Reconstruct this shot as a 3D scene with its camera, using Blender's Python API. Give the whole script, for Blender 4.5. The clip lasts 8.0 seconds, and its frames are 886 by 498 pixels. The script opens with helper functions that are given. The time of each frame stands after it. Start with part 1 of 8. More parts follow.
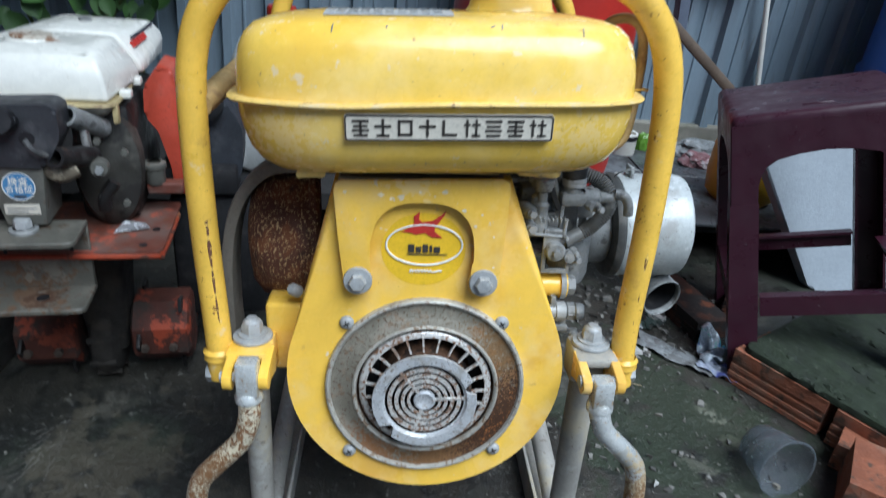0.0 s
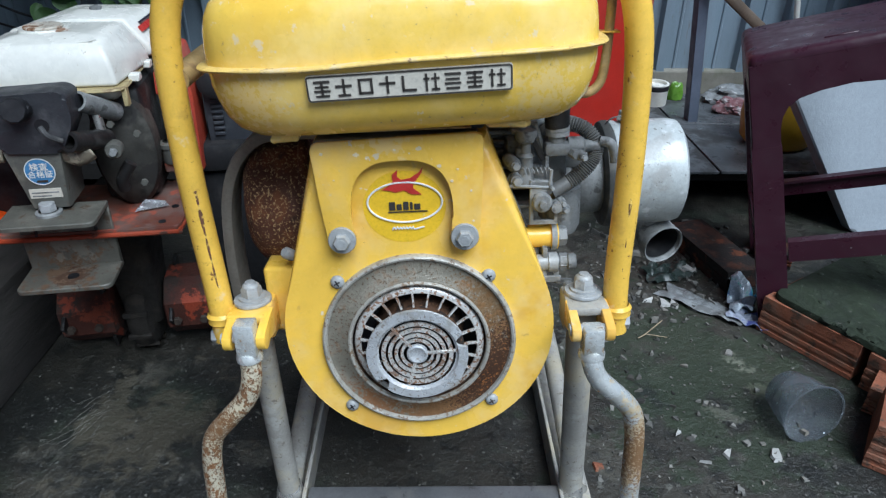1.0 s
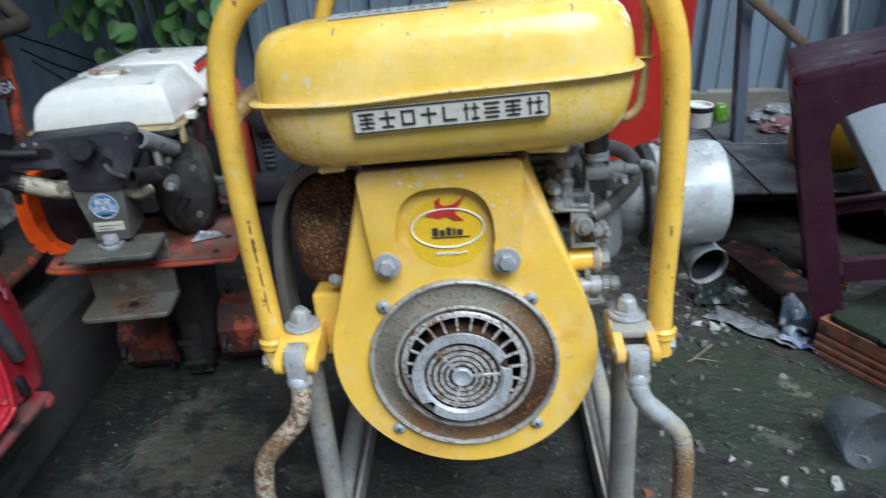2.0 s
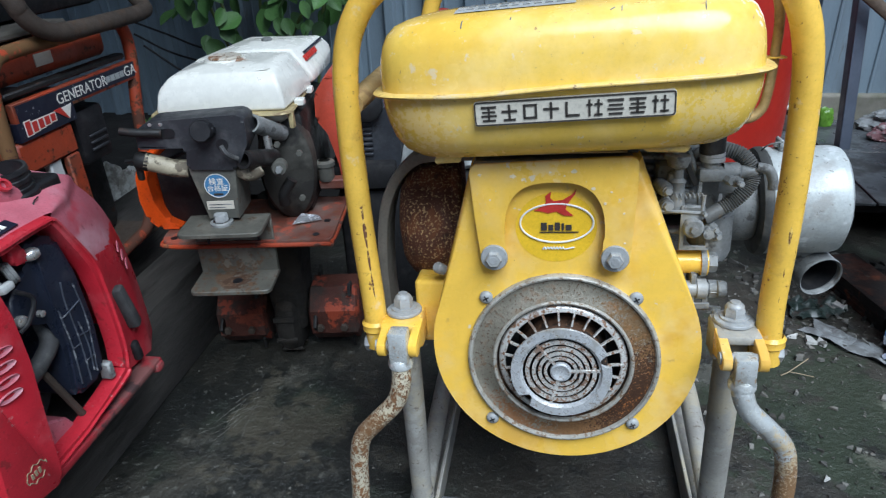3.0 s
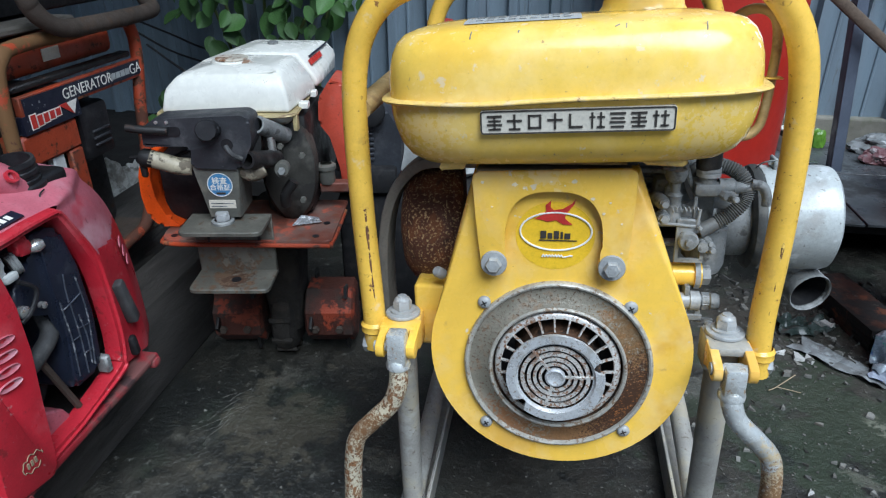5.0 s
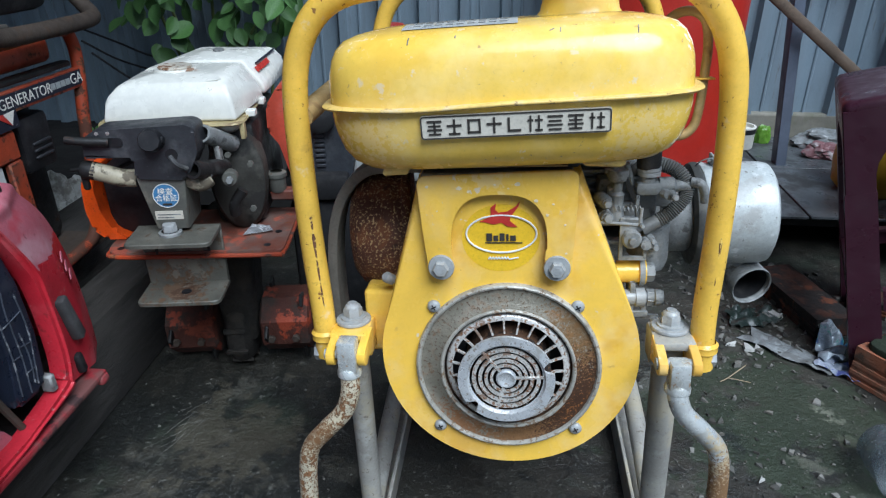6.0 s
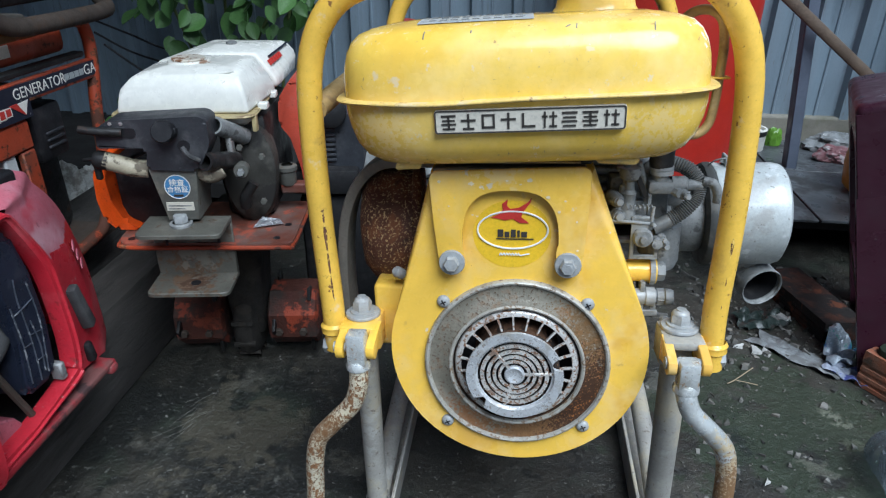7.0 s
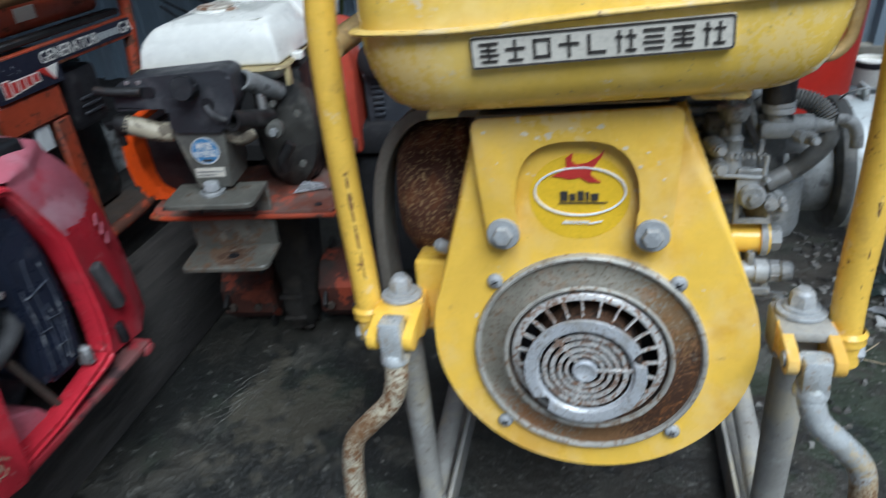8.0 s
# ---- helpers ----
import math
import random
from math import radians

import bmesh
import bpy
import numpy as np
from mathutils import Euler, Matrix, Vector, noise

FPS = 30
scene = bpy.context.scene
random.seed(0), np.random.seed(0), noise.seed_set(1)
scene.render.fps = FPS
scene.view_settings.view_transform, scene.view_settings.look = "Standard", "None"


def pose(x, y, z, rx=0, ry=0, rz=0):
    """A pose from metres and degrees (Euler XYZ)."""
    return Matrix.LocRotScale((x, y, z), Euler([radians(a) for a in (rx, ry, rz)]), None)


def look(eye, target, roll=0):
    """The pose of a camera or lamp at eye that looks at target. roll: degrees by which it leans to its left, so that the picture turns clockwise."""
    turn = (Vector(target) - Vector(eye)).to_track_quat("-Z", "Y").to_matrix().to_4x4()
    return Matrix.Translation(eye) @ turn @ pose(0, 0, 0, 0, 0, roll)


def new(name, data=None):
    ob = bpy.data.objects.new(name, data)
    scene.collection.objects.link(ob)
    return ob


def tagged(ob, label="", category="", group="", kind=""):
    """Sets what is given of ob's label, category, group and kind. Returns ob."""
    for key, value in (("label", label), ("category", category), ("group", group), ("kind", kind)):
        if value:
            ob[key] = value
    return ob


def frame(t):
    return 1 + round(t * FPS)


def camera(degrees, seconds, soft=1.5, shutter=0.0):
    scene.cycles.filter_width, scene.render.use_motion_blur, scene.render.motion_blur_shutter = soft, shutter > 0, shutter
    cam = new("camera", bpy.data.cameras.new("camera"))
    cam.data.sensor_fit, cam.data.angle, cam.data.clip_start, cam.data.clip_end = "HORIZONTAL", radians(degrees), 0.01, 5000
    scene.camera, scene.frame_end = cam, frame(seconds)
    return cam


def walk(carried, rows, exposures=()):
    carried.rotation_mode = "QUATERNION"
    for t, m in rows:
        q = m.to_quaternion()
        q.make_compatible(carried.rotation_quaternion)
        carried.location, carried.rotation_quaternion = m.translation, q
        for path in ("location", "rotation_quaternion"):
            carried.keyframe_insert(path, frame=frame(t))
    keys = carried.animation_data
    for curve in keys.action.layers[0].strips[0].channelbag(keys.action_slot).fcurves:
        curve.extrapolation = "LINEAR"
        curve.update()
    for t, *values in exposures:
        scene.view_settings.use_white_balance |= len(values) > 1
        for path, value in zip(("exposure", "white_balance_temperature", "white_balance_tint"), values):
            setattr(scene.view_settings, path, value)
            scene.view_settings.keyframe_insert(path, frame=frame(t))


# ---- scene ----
cam = camera(67.6, 8.0, 1.2, 0.25)
PATH = [
    (0, (-0.0530, -0.4010, 0.6160), (0.1410, 1.3720, -0.2890), 6.10),
    (0.1, (-0.0435, -0.4071, 0.6200), (0.1224, 1.3941, -0.2333), 4.92),
    (0.2, (-0.0420, -0.4110, 0.6260), (0.0950, 1.3910, -0.2310), 6.00),
    (0.3, (-0.0391, -0.4168, 0.6230), (0.0898, 1.3773, -0.2513), 7.93),
    (0.5, (-0.0270, -0.4210, 0.6160), (0.0310, 1.3300, -0.3490), 4.00),
    (0.6, (-0.0203, -0.4170, 0.6155), (0.0689, 1.3442, -0.3280), 3.37),
    (0.8, (-0.0111, -0.4170, 0.6188), (0.0155, 1.3272, -0.3596), 1.41),
    (1, (0.0010, -0.4160, 0.6140), (0.0360, 1.3180, -0.3810), 0.60),
    (1.3, (0.0066, -0.4197, 0.6075), (0.0568, 1.3023, -0.4084), 2.20),
    (1.5, (0.0110, -0.4210, 0.6120), (0.0330, 1.3050, -0.3990), 1.00),
    (1.7, (0.0124, -0.4202, 0.6107), (0.0643, 1.3327, -0.3509), 0.93),
    (1.8, (0.0120, -0.4207, 0.6132), (0.0485, 1.3306, -0.3520), 0.37),
    (2, (0.0030, -0.4270, 0.6180), (-0.0980, 1.3450, -0.3040), -2.40),
    (2.1, (-0.0027, -0.4260, 0.6165), (-0.1681, 1.3514, -0.2854), -3.39),
    (2.2, (-0.0150, -0.4250, 0.6160), (-0.1670, 1.3450, -0.3020), -2.20),
    (3.3, (-0.0270, -0.4400, 0.6230), (-0.3770, 1.2920, -0.3140), -3.20),
    (3.5, (-0.0260, -0.4380, 0.6240), (-0.3830, 1.2870, -0.3230), -3.70),
    (3.8, (-0.0280, -0.4414, 0.6247), (-0.3912, 1.2884, -0.3112), -3.39),
    (4, (-0.0240, -0.4440, 0.6240), (-0.3800, 1.2840, -0.3180), -3.10),
    (4.2, (-0.0330, -0.4490, 0.6230), (-0.3400, 1.3050, -0.2870), -0.30),
    (5.3, (-0.0310, -0.4500, 0.6230), (-0.3010, 1.3110, -0.2850), 0.20),
    (5.5, (-0.0280, -0.4480, 0.6210), (-0.2680, 1.3120, -0.2970), 0.50),
    (5.8, (-0.0204, -0.4453, 0.6217), (-0.1732, 1.3358, -0.2752), 0.11),
    (6, (-0.0180, -0.4480, 0.6250), (-0.1960, 1.3290, -0.2760), -0.30),
    (6.2, (-0.0199, -0.4494, 0.6232), (-0.1924, 1.3330, -0.2676), 0.04),
    (6.5, (-0.0200, -0.4510, 0.6240), (-0.1980, 1.3230, -0.2840), 0.30),
    (6.8, (-0.0206, -0.4471, 0.6227), (-0.2030, 1.3265, -0.2835), 0.67),
    (7, (-0.0220, -0.4500, 0.6230), (-0.2170, 1.3220, -0.2830), 0.50),
    (7.3, (-0.0204, -0.4485, 0.6234), (-0.2457, 1.3370, -0.2492), 0.01),
    (7.5, (-0.0270, -0.4420, 0.6270), (-0.3110, 1.3040, -0.3050), -1.00),
    (7.6, (-0.0278, -0.4290, 0.6213), (-0.3371, 1.2986, -0.3378), -1.66),
    (7.7, (-0.0290, -0.4170, 0.6170), (-0.3870, 1.2820, -0.3770), -2.50),
    (7.8, (-0.0280, -0.3960, 0.6050), (-0.4500, 1.2570, -0.4390), -3.90),
    (7.9, (-0.0210, -0.3730, 0.5920), (-0.4920, 1.2620, -0.4580), -5.30),
    (8, (-0.0130, -0.3500, 0.5820), (-0.4370, 1.3210, -0.4310), -4.50),
]
walk(cam, [(t, look(eye, target, roll)) for t, eye, target, roll in PATH], [(0.0, 0.0, 5650, 8), (1.5, -0.01, 5650, 8), (3.5, 0.02, 5650, 8), (7.0, 0.03, 5650, 8), (7.5, 0.0, 5650, 8), (8.0, -0.08, 5650, 8)])

# ---- world, sun, exposure ----
world = bpy.data.worlds.new("overcast_sky")
scene.world = world
world.use_nodes = True
wn, wl = world.node_tree.nodes, world.node_tree.links
sky = wn.new("ShaderNodeTexSky")
sky.sky_type = "NISHITA"
sky.sun_disc = False
sky.sun_elevation = radians(53)
sky.sun_rotation = radians(148)
sky.air_density, sky.dust_density, sky.ozone_density = 1.0, 1.6, 1.5
wl.new(sky.outputs[0], wn["Background"].inputs[0])
wn["Background"].inputs[1].default_value = 0.055
sun_data = bpy.data.lights.new("sun", "SUN")
sun_data.energy, sun_data.angle, sun_data.color = 5.5, radians(42), (0.95, 0.985, 1.0)
sun = new("sun", sun_data)
sun.matrix_world = look((1.4, -2.2, 4.0), (0, 0, 0))


# ---- materials ----
def mat(name, color, rough=0.5, metal=0.0, vary=0.18, scale=18.0, spots=(), bump=0.15, bump_scale=220.0, coat=0.0, rough_vary=0.12, stretch=(1, 1, 1), per_object=0.0, trans=0.0, ior=1.45, subsurface=0.0, patches=(), speckle=0.16, relief=0.002):
    """A surface of one colour with broad stains, fine grain and patches of other colours (spots: colour, scale, low, high, strength, roughness; patches: colour, place, radius, scale, strength, roughness)."""
    m = bpy.data.materials.new(name)
    m.use_nodes = True
    n, l = m.node_tree.nodes, m.node_tree.links
    b = n["Principled BSDF"]
    co = n.new("ShaderNodeTexCoord")
    mp = n.new("ShaderNodeMapping")
    mp.inputs["Scale"].default_value = stretch
    l.new(co.outputs["Object"], mp.inputs["Vector"])

    def noisy(s, detail=4.0, rough_=0.6):
        t = n.new("ShaderNodeTexNoise")
        t.inputs["Scale"].default_value, t.inputs["Detail"].default_value, t.inputs["Roughness"].default_value = s, detail, rough_
        l.new(mp.outputs[0], t.inputs["Vector"])
        return t.outputs["Fac"]

    def ramp(fac, lo, hi, a=0.0, c=1.0):
        r = n.new("ShaderNodeMapRange")
        r.interpolation_type = "SMOOTHSTEP"
        for k, v in zip(("From Min", "From Max", "To Min", "To Max"), (lo, hi, a, c)):
            r.inputs[k].default_value = v
        l.new(fac, r.inputs["Value"])
        return r.outputs[0]

    def mix(fac, a, c):
        x = n.new("ShaderNodeMix")
        x.data_type = "RGBA"
        for sock, v in ((x.inputs[0], fac), (x.inputs[6], a), (x.inputs[7], c)):
            if isinstance(v, bpy.types.NodeSocket):
                l.new(v, sock)
            else:
                sock.default_value = v
        return x.outputs[2]

    dark, light = (*[v * (1 - vary) for v in color], 1), (*[min(1, v * (1 + vary)) for v in color], 1)
    big = noisy(scale)
    col = mix(ramp(big, 0.3, 0.7), dark, light)
    fine = noisy(scale * 9, 3.0)
    col = mix(ramp(fine, 0.25, 0.75, 0.0, 0.35), col, (*[v * 0.75 for v in color], 1))
    if speckle:
        tiny = noisy(430.0, 2.0, 0.7)
        col = mix(ramp(tiny, 0.52, 0.70, 0.0, speckle * 1.6), col, (*[v * 0.45 for v in color], 1))
        col = mix(ramp(tiny, 0.46, 0.30, 0.0, speckle), col, (*[min(1, v * 1.35 + 0.02) for v in color], 1))
    if per_object:
        info = n.new("ShaderNodeObjectInfo")
        hs = n.new("ShaderNodeHueSaturation")
        l.new(ramp(info.outputs["Random"], 0, 1, 1 - per_object, 1 + per_object), hs.inputs["Value"])
        l.new(col, hs.inputs["Color"])
        col = hs.outputs[0]
    ro = ramp(noisy(scale * 2.3), 0.3, 0.7, max(0.02, rough - rough_vary), min(1, rough + rough_vary))
    stains = [(sc, ramp(noisy(ss, 5.0, 0.65), lo, hi, 0.0, strength), srough) for sc, ss, lo, hi, strength, srough in spots]
    for sc, place, radius, ss, strength, srough in patches:
        far = n.new("ShaderNodeVectorMath")
        far.operation = "DISTANCE"
        l.new(co.outputs["Object"], far.inputs[0])
        far.inputs[1].default_value = place
        add = n.new("ShaderNodeMath")
        add.operation = "MULTIPLY_ADD"
        l.new(noisy(ss, 6.0, 0.7), add.inputs[0])
        add.inputs[1].default_value = -radius * 6.0
        l.new(far.outputs["Value"], add.inputs[2])
        stains.append((sc, ramp(add.outputs[0], -radius * 1.95, -radius * 2.45, 0.0, strength), srough))
    for sc, f, srough in stains:
        col = mix(f, col, (*sc, 1))
        mr = n.new("ShaderNodeMix")
        l.new(f, mr.inputs[0])
        l.new(ro, mr.inputs[2])
        mr.inputs[3].default_value = srough
        ro = mr.outputs[0]
    l.new(col, b.inputs["Base Color"])
    l.new(ro, b.inputs["Roughness"])
    b.inputs["Metallic"].default_value = metal
    b.inputs["Coat Weight"].default_value = coat
    b.inputs["Transmission Weight"].default_value = trans
    b.inputs["IOR"].default_value = ior
    if subsurface:
        b.inputs["Subsurface Weight"].default_value = subsurface
        b.inputs["Subsurface Scale"].default_value = 0.01
    if bump:
        bp = n.new("ShaderNodeBump")
        bp.inputs["Strength"].default_value = bump
        bp.inputs["Distance"].default_value = relief
        two = n.new("ShaderNodeMath")
        two.operation = "MULTIPLY_ADD"
        l.new(noisy(bump_scale * 0.22, 3.0), two.inputs[0])
        two.inputs[1].default_value = 1.2
        l.new(noisy(bump_scale, 5.0, 0.7), two.inputs[2])
        l.new(two.outputs[0], bp.inputs["Height"])
        l.new(bp.outputs[0], b.inputs["Normal"])
    return m


RUST = (0.17, 0.065, 0.022)
DUST = (0.62, 0.56, 0.46)
YELLOW = (0.72, 0.475, 0.10)
M_YELLOW = mat("yellow_paint", (0.84, 0.525, 0.070), 0.25, 0, 0.07, 9, [((0.84, 0.64, 0.32), 10, 0.46, 0.70, 0.65, 0.5), ((0.64, 0.335, 0.026), 9, 0.48, 0.66, 0.75, 0.25), (DUST, 75, 0.655, 0.69, 0.8, 0.7), ((0.40, 0.23, 0.05), 60, 0.64, 0.72, 0.5, 0.6), (RUST, 210, 0.69, 0.72, 0.8, 0.85)], 0.05, 90, speckle=0.05, patches=[((0.74, 0.64, 0.44), (-0.01, -0.010, 0.176), 0.020, 120, 0.3, 0.7)])
M_TANK = mat("tank_yellow_paint", (0.81, 0.540, 0.085), 0.20, 0, 0.06, 10, [((0.86, 0.68, 0.32), 9, 0.45, 0.70, 0.55, 0.35), ((0.68, 0.40, 0.04), 8, 0.52, 0.66, 0.55, 0.2), (DUST, 80, 0.62, 0.68, 0.55, 0.7), ((0.30, 0.17, 0.06), 180, 0.66, 0.70, 0.75, 0.8)], 0.08, 110, speckle=0.06, patches=[((0.84, 0.80, 0.70), (0.126, -0.005, 0.266), 0.013, 150, 0.9, 0.7), ((0.84, 0.80, 0.70), (0.134, 0.010, 0.262), 0.012, 150, 0.9, 0.7), ((0.76, 0.58, 0.28), (-0.10, -0.05, 0.20), 0.024, 200, 0.5, 0.7), ((0.76, 0.58, 0.28), (0.10, -0.05, 0.20), 0.024, 200, 0.5, 0.7)])
M_YPIPE = mat("yellow_pipe_paint", (0.75, 0.465, 0.064), 0.36, 0, 0.1, 16, [(DUST, 55, 0.61, 0.70, 0.4, 0.7), ((0.46, 0.27, 0.05), 40, 0.57, 0.69, 0.5, 0.7), (RUST, 160, 0.63, 0.68, 0.9, 0.85)], 0.12, 180, speckle=0.08)
M_YPIPE_SCRAPED = mat("scraped_yellow_paint", (0.12, 0.05, 0.025), 0.8, 0, 0.3, 60, [(YELLOW, 190, 0.5, 0.58, 1.0, 0.5)], 0.3, 300)
M_GALV = mat("galvanised_steel", (0.34, 0.35, 0.345), 0.55, 0.2, 0.16, 30, [((0.28, 0.26, 0.22), 30, 0.52, 0.68, 0.5, 0.65), ((0.52, 0.53, 0.52), 80, 0.56, 0.66, 0.5, 0.45), (RUST, 180, 0.65, 0.71, 0.7, 0.85)], 0.2, 300)
M_POST = mat("worn_post_paint", (0.36, 0.345, 0.305), 0.5, 0.1, 0.18, 18, [((0.47, 0.40, 0.25), 18, 0.5, 0.66, 0.55, 0.6), ((0.50, 0.50, 0.47), 40, 0.55, 0.66, 0.5, 0.5), ((0.15, 0.12, 0.09), 140, 0.60, 0.67, 0.7, 0.7)], 0.15, 250)
M_CROSSBAR = mat("dull_grey_crossbar", (0.145, 0.148, 0.150), 0.5, 0.2, 0.2, 14, [((0.20, 0.19, 0.17), 16, 0.5, 0.66, 0.6, 0.6), ((0.06, 0.055, 0.05), 60, 0.58, 0.68, 0.7, 0.7)], 0.15, 250)
M_RUSTPIPE = mat("rust_pitted_tube", (0.50, 0.45, 0.33), 0.5, 0.2, 0.15, 25, [((0.60, 0.53, 0.36), 24, 0.45, 0.62, 0.6, 0.6), ((0.19, 0.085, 0.03), 230, 0.50, 0.57, 0.95, 0.9), ((0.10, 0.048, 0.022), 420, 0.53, 0.59, 0.9, 0.9)], 0.35, 300, patches=[((0.17, 0.085, 0.032), (-0.165, -0.03, -0.066), 0.020, 520, 0.8, 0.9)])
M_TUBE_HALF = mat("stained_galvanised_tube", (0.60, 0.62, 0.60), 0.24, 0.45, 0.14, 25, [((0.30, 0.29, 0.25), 40, 0.50, 0.62, 0.6, 0.6), ((0.26, 0.15, 0.06), 180, 0.60, 0.66, 0.8, 0.85), ((0.62, 0.64, 0.62), 120, 0.56, 0.64, 0.6, 0.4)], 0.2, 280, patches=[((0.48, 0.38, 0.22), (0.188, -0.034, -0.105), 0.050, 90, 0.8, 0.7), ((0.36, 0.20, 0.075), (0.190, -0.034, -0.110), 0.034, 320, 0.5, 0.8), ((0.16, 0.07, 0.02), (0.192, -0.034, -0.110), 0.036, 420, 0.75, 0.85)])
M_COVER = mat("pitted_starter_cover", (0.225, 0.205, 0.158), 0.45, 0.25, 0.16, 30, [((0.31, 0.285, 0.23), 30, 0.50, 0.64, 0.5, 0.45), ((0.20, 0.105, 0.045), 60, 0.54, 0.66, 0.55, 0.85), ((0.08, 0.042, 0.02), 420, 0.57, 0.62, 0.85, 0.85), ((0.17, 0.095, 0.045), 140, 0.60, 0.67, 0.65, 0.85)], 0.4, 420, patches=[((0.27, 0.125, 0.045), (0.068, 0.0, -0.026), 0.050, 160, 0.85, 0.9), ((0.33, 0.120, 0.026), (0.056, 0.0, -0.054), 0.034, 260, 0.9, 0.9), ((0.30, 0.13, 0.045), (0.020, 0.0, -0.078), 0.034, 300, 0.75, 0.9), ((0.050, 0.022, 0.010), (0.066, 0.0, -0.030), 0.050, 480, 0.95, 0.9), ((0.050, 0.022, 0.010), (0.045, 0.0, -0.062), 0.042, 480, 0.95, 0.9), ((0.26, 0.11, 0.035), (-0.040, 0.0, -0.070), 0.026, 420, 0.8, 0.9), ((0.20, 0.105, 0.04), (0.010, 0.0, -0.078), 0.030, 420, 0.85, 0.9), ((0.17, 0.095, 0.035), (0.062, 0.0, 0.030), 0.030, 420, 0.8, 0.9)])
M_RIM = mat("pale_pitted_rim", (0.46, 0.44, 0.38), 0.42, 0.35, 0.15, 40, [((0.20, 0.12, 0.06), 200, 0.53, 0.60, 0.8, 0.85), ((0.24, 0.22, 0.18), 60, 0.52, 0.64, 0.6, 0.6)], 0.25, 400)
M_BRIGHT = mat("worn_bright_steel", (0.58, 0.57, 0.54), 0.33, 0.75, 0.14, 60, [((0.25, 0.19, 0.13), 160, 0.62, 0.68, 0.8, 0.8)], 0.12, 400)
M_SCREEN = mat("speckled_screen_steel", (0.66, 0.645, 0.60), 0.36, 0.5, 0.15, 60, [((0.24, 0.115, 0.05), 300, 0.52, 0.58, 0.9, 0.85), ((0.17, 0.08, 0.035), 90, 0.54, 0.62, 0.8, 0.85)], 0.2, 400)
M_DISC = mat("brushed_alloy_disc", (0.62, 0.635, 0.64), 0.33, 0.5, 0.1, 40, [((0.40, 0.38, 0.33), 60, 0.52, 0.64, 0.6, 0.6), ((0.22, 0.17, 0.12), 300, 0.58, 0.64, 0.7, 0.7)], 0.15, 400)
M_CAST = mat("dusty_cast_alloy", (0.225, 0.232, 0.225), 0.55, 0.2, 0.24, 40, [((0.38, 0.385, 0.37), 45, 0.5, 0.62, 0.65, 0.65), ((0.055, 0.053, 0.05), 80, 0.54, 0.65, 0.75, 0.6)], 0.4, 260)
M_CAN = mat("silver_painted_can", (0.40, 0.425, 0.415), 0.40, 0.1, 0.1, 22, [((0.27, 0.265, 0.245), 26, 0.52, 0.66, 0.7, 0.5), ((0.60, 0.62, 0.62), 45, 0.58, 0.66, 0.7, 0.35), ((0.12, 0.10, 0.085), 160, 0.62, 0.68, 0.7, 0.8)], 0.2, 110)
M_DARKRIM = mat("dark_gasket_rubber", (0.050, 0.051, 0.048), 0.65, 0, 0.25, 40, [((0.16, 0.15, 0.13), 40, 0.52, 0.7, 0.5, 0.8)], 0.15, 250)
M_MUFFLER = mat("rusted_muffler", (0.075, 0.027, 0.013), 0.75, 0.05, 0.3, 20, [((0.17, 0.062, 0.022), 38, 0.5, 0.62, 0.7, 0.9), ((0.42, 0.29, 0.14), 430, 0.555, 0.60, 0.9, 0.9), ((0.02, 0.01, 0.008), 60, 0.56, 0.66, 0.7, 0.8)], 0.4, 300)
M_GUARD = mat("dull_guard_strap", (0.19, 0.17, 0.135), 0.6, 0.1, 0.18, 30, [((0.28, 0.25, 0.2), 50, 0.55, 0.7, 0.5, 0.7)], 0.15, 250)
M_BLACK = mat("black_plastic", (0.0112, 0.0112, 0.0128), 0.5, 0, 0.25, 30, [((0.055, 0.052, 0.05), 30, 0.52, 0.72, 0.5, 0.75)], 0.15, 300)
M_RUBBER = mat("dusty_black_rubber", (0.05, 0.05, 0.05), 0.7, 0, 0.25, 40, [((0.16, 0.155, 0.14), 60, 0.5, 0.7, 0.5, 0.85)], 0.2, 300)
M_HOSE = mat("grey_corrugated_hose", (0.15, 0.15, 0.14), 0.55, 0.2, 0.15, 60, [((0.26, 0.25, 0.22), 70, 0.5, 0.7, 0.5, 0.7)], 0.1, 300)
M_PLATE = mat("pale_nameplate", (0.66, 0.62, 0.52), 0.42, 0.2, 0.06, 30, [((0.40, 0.36, 0.28), 130, 0.66, 0.72, 0.5, 0.7)], 0.05, 200)
M_INK = mat("dark_ink", (0.04, 0.035, 0.03), 0.5, 0, 0.1, 30, [], 0.0)
M_LABEL = mat("silver_label", (0.55, 0.57, 0.56), 0.35, 0.3, 0.08, 40, [((0.4, 0.38, 0.33), 70, 0.6, 0.7, 0.5, 0.6)], 0.04, 200)
M_DECAL = mat("bright_yellow_decal", (0.80, 0.50, 0.02), 0.4, 0, 0.05, 30, [(DUST, 120, 0.68, 0.73, 0.4, 0.6)], 0.03, 200)
M_WHITE_INK = mat("white_ink", (0.80, 0.78, 0.70), 0.45, 0, 0.05, 40, [], 0.0)
M_RED_INK = mat("red_ink", (0.50, 0.035, 0.025), 0.45, 0, 0.1, 60, [((0.55, 0.3, 0.2), 150, 0.66, 0.7, 0.6, 0.6)], 0.0)
M_BLUE_INK = mat("blue_ink", (0.07, 0.22, 0.42), 0.45, 0, 0.06, 40, [], 0.0)
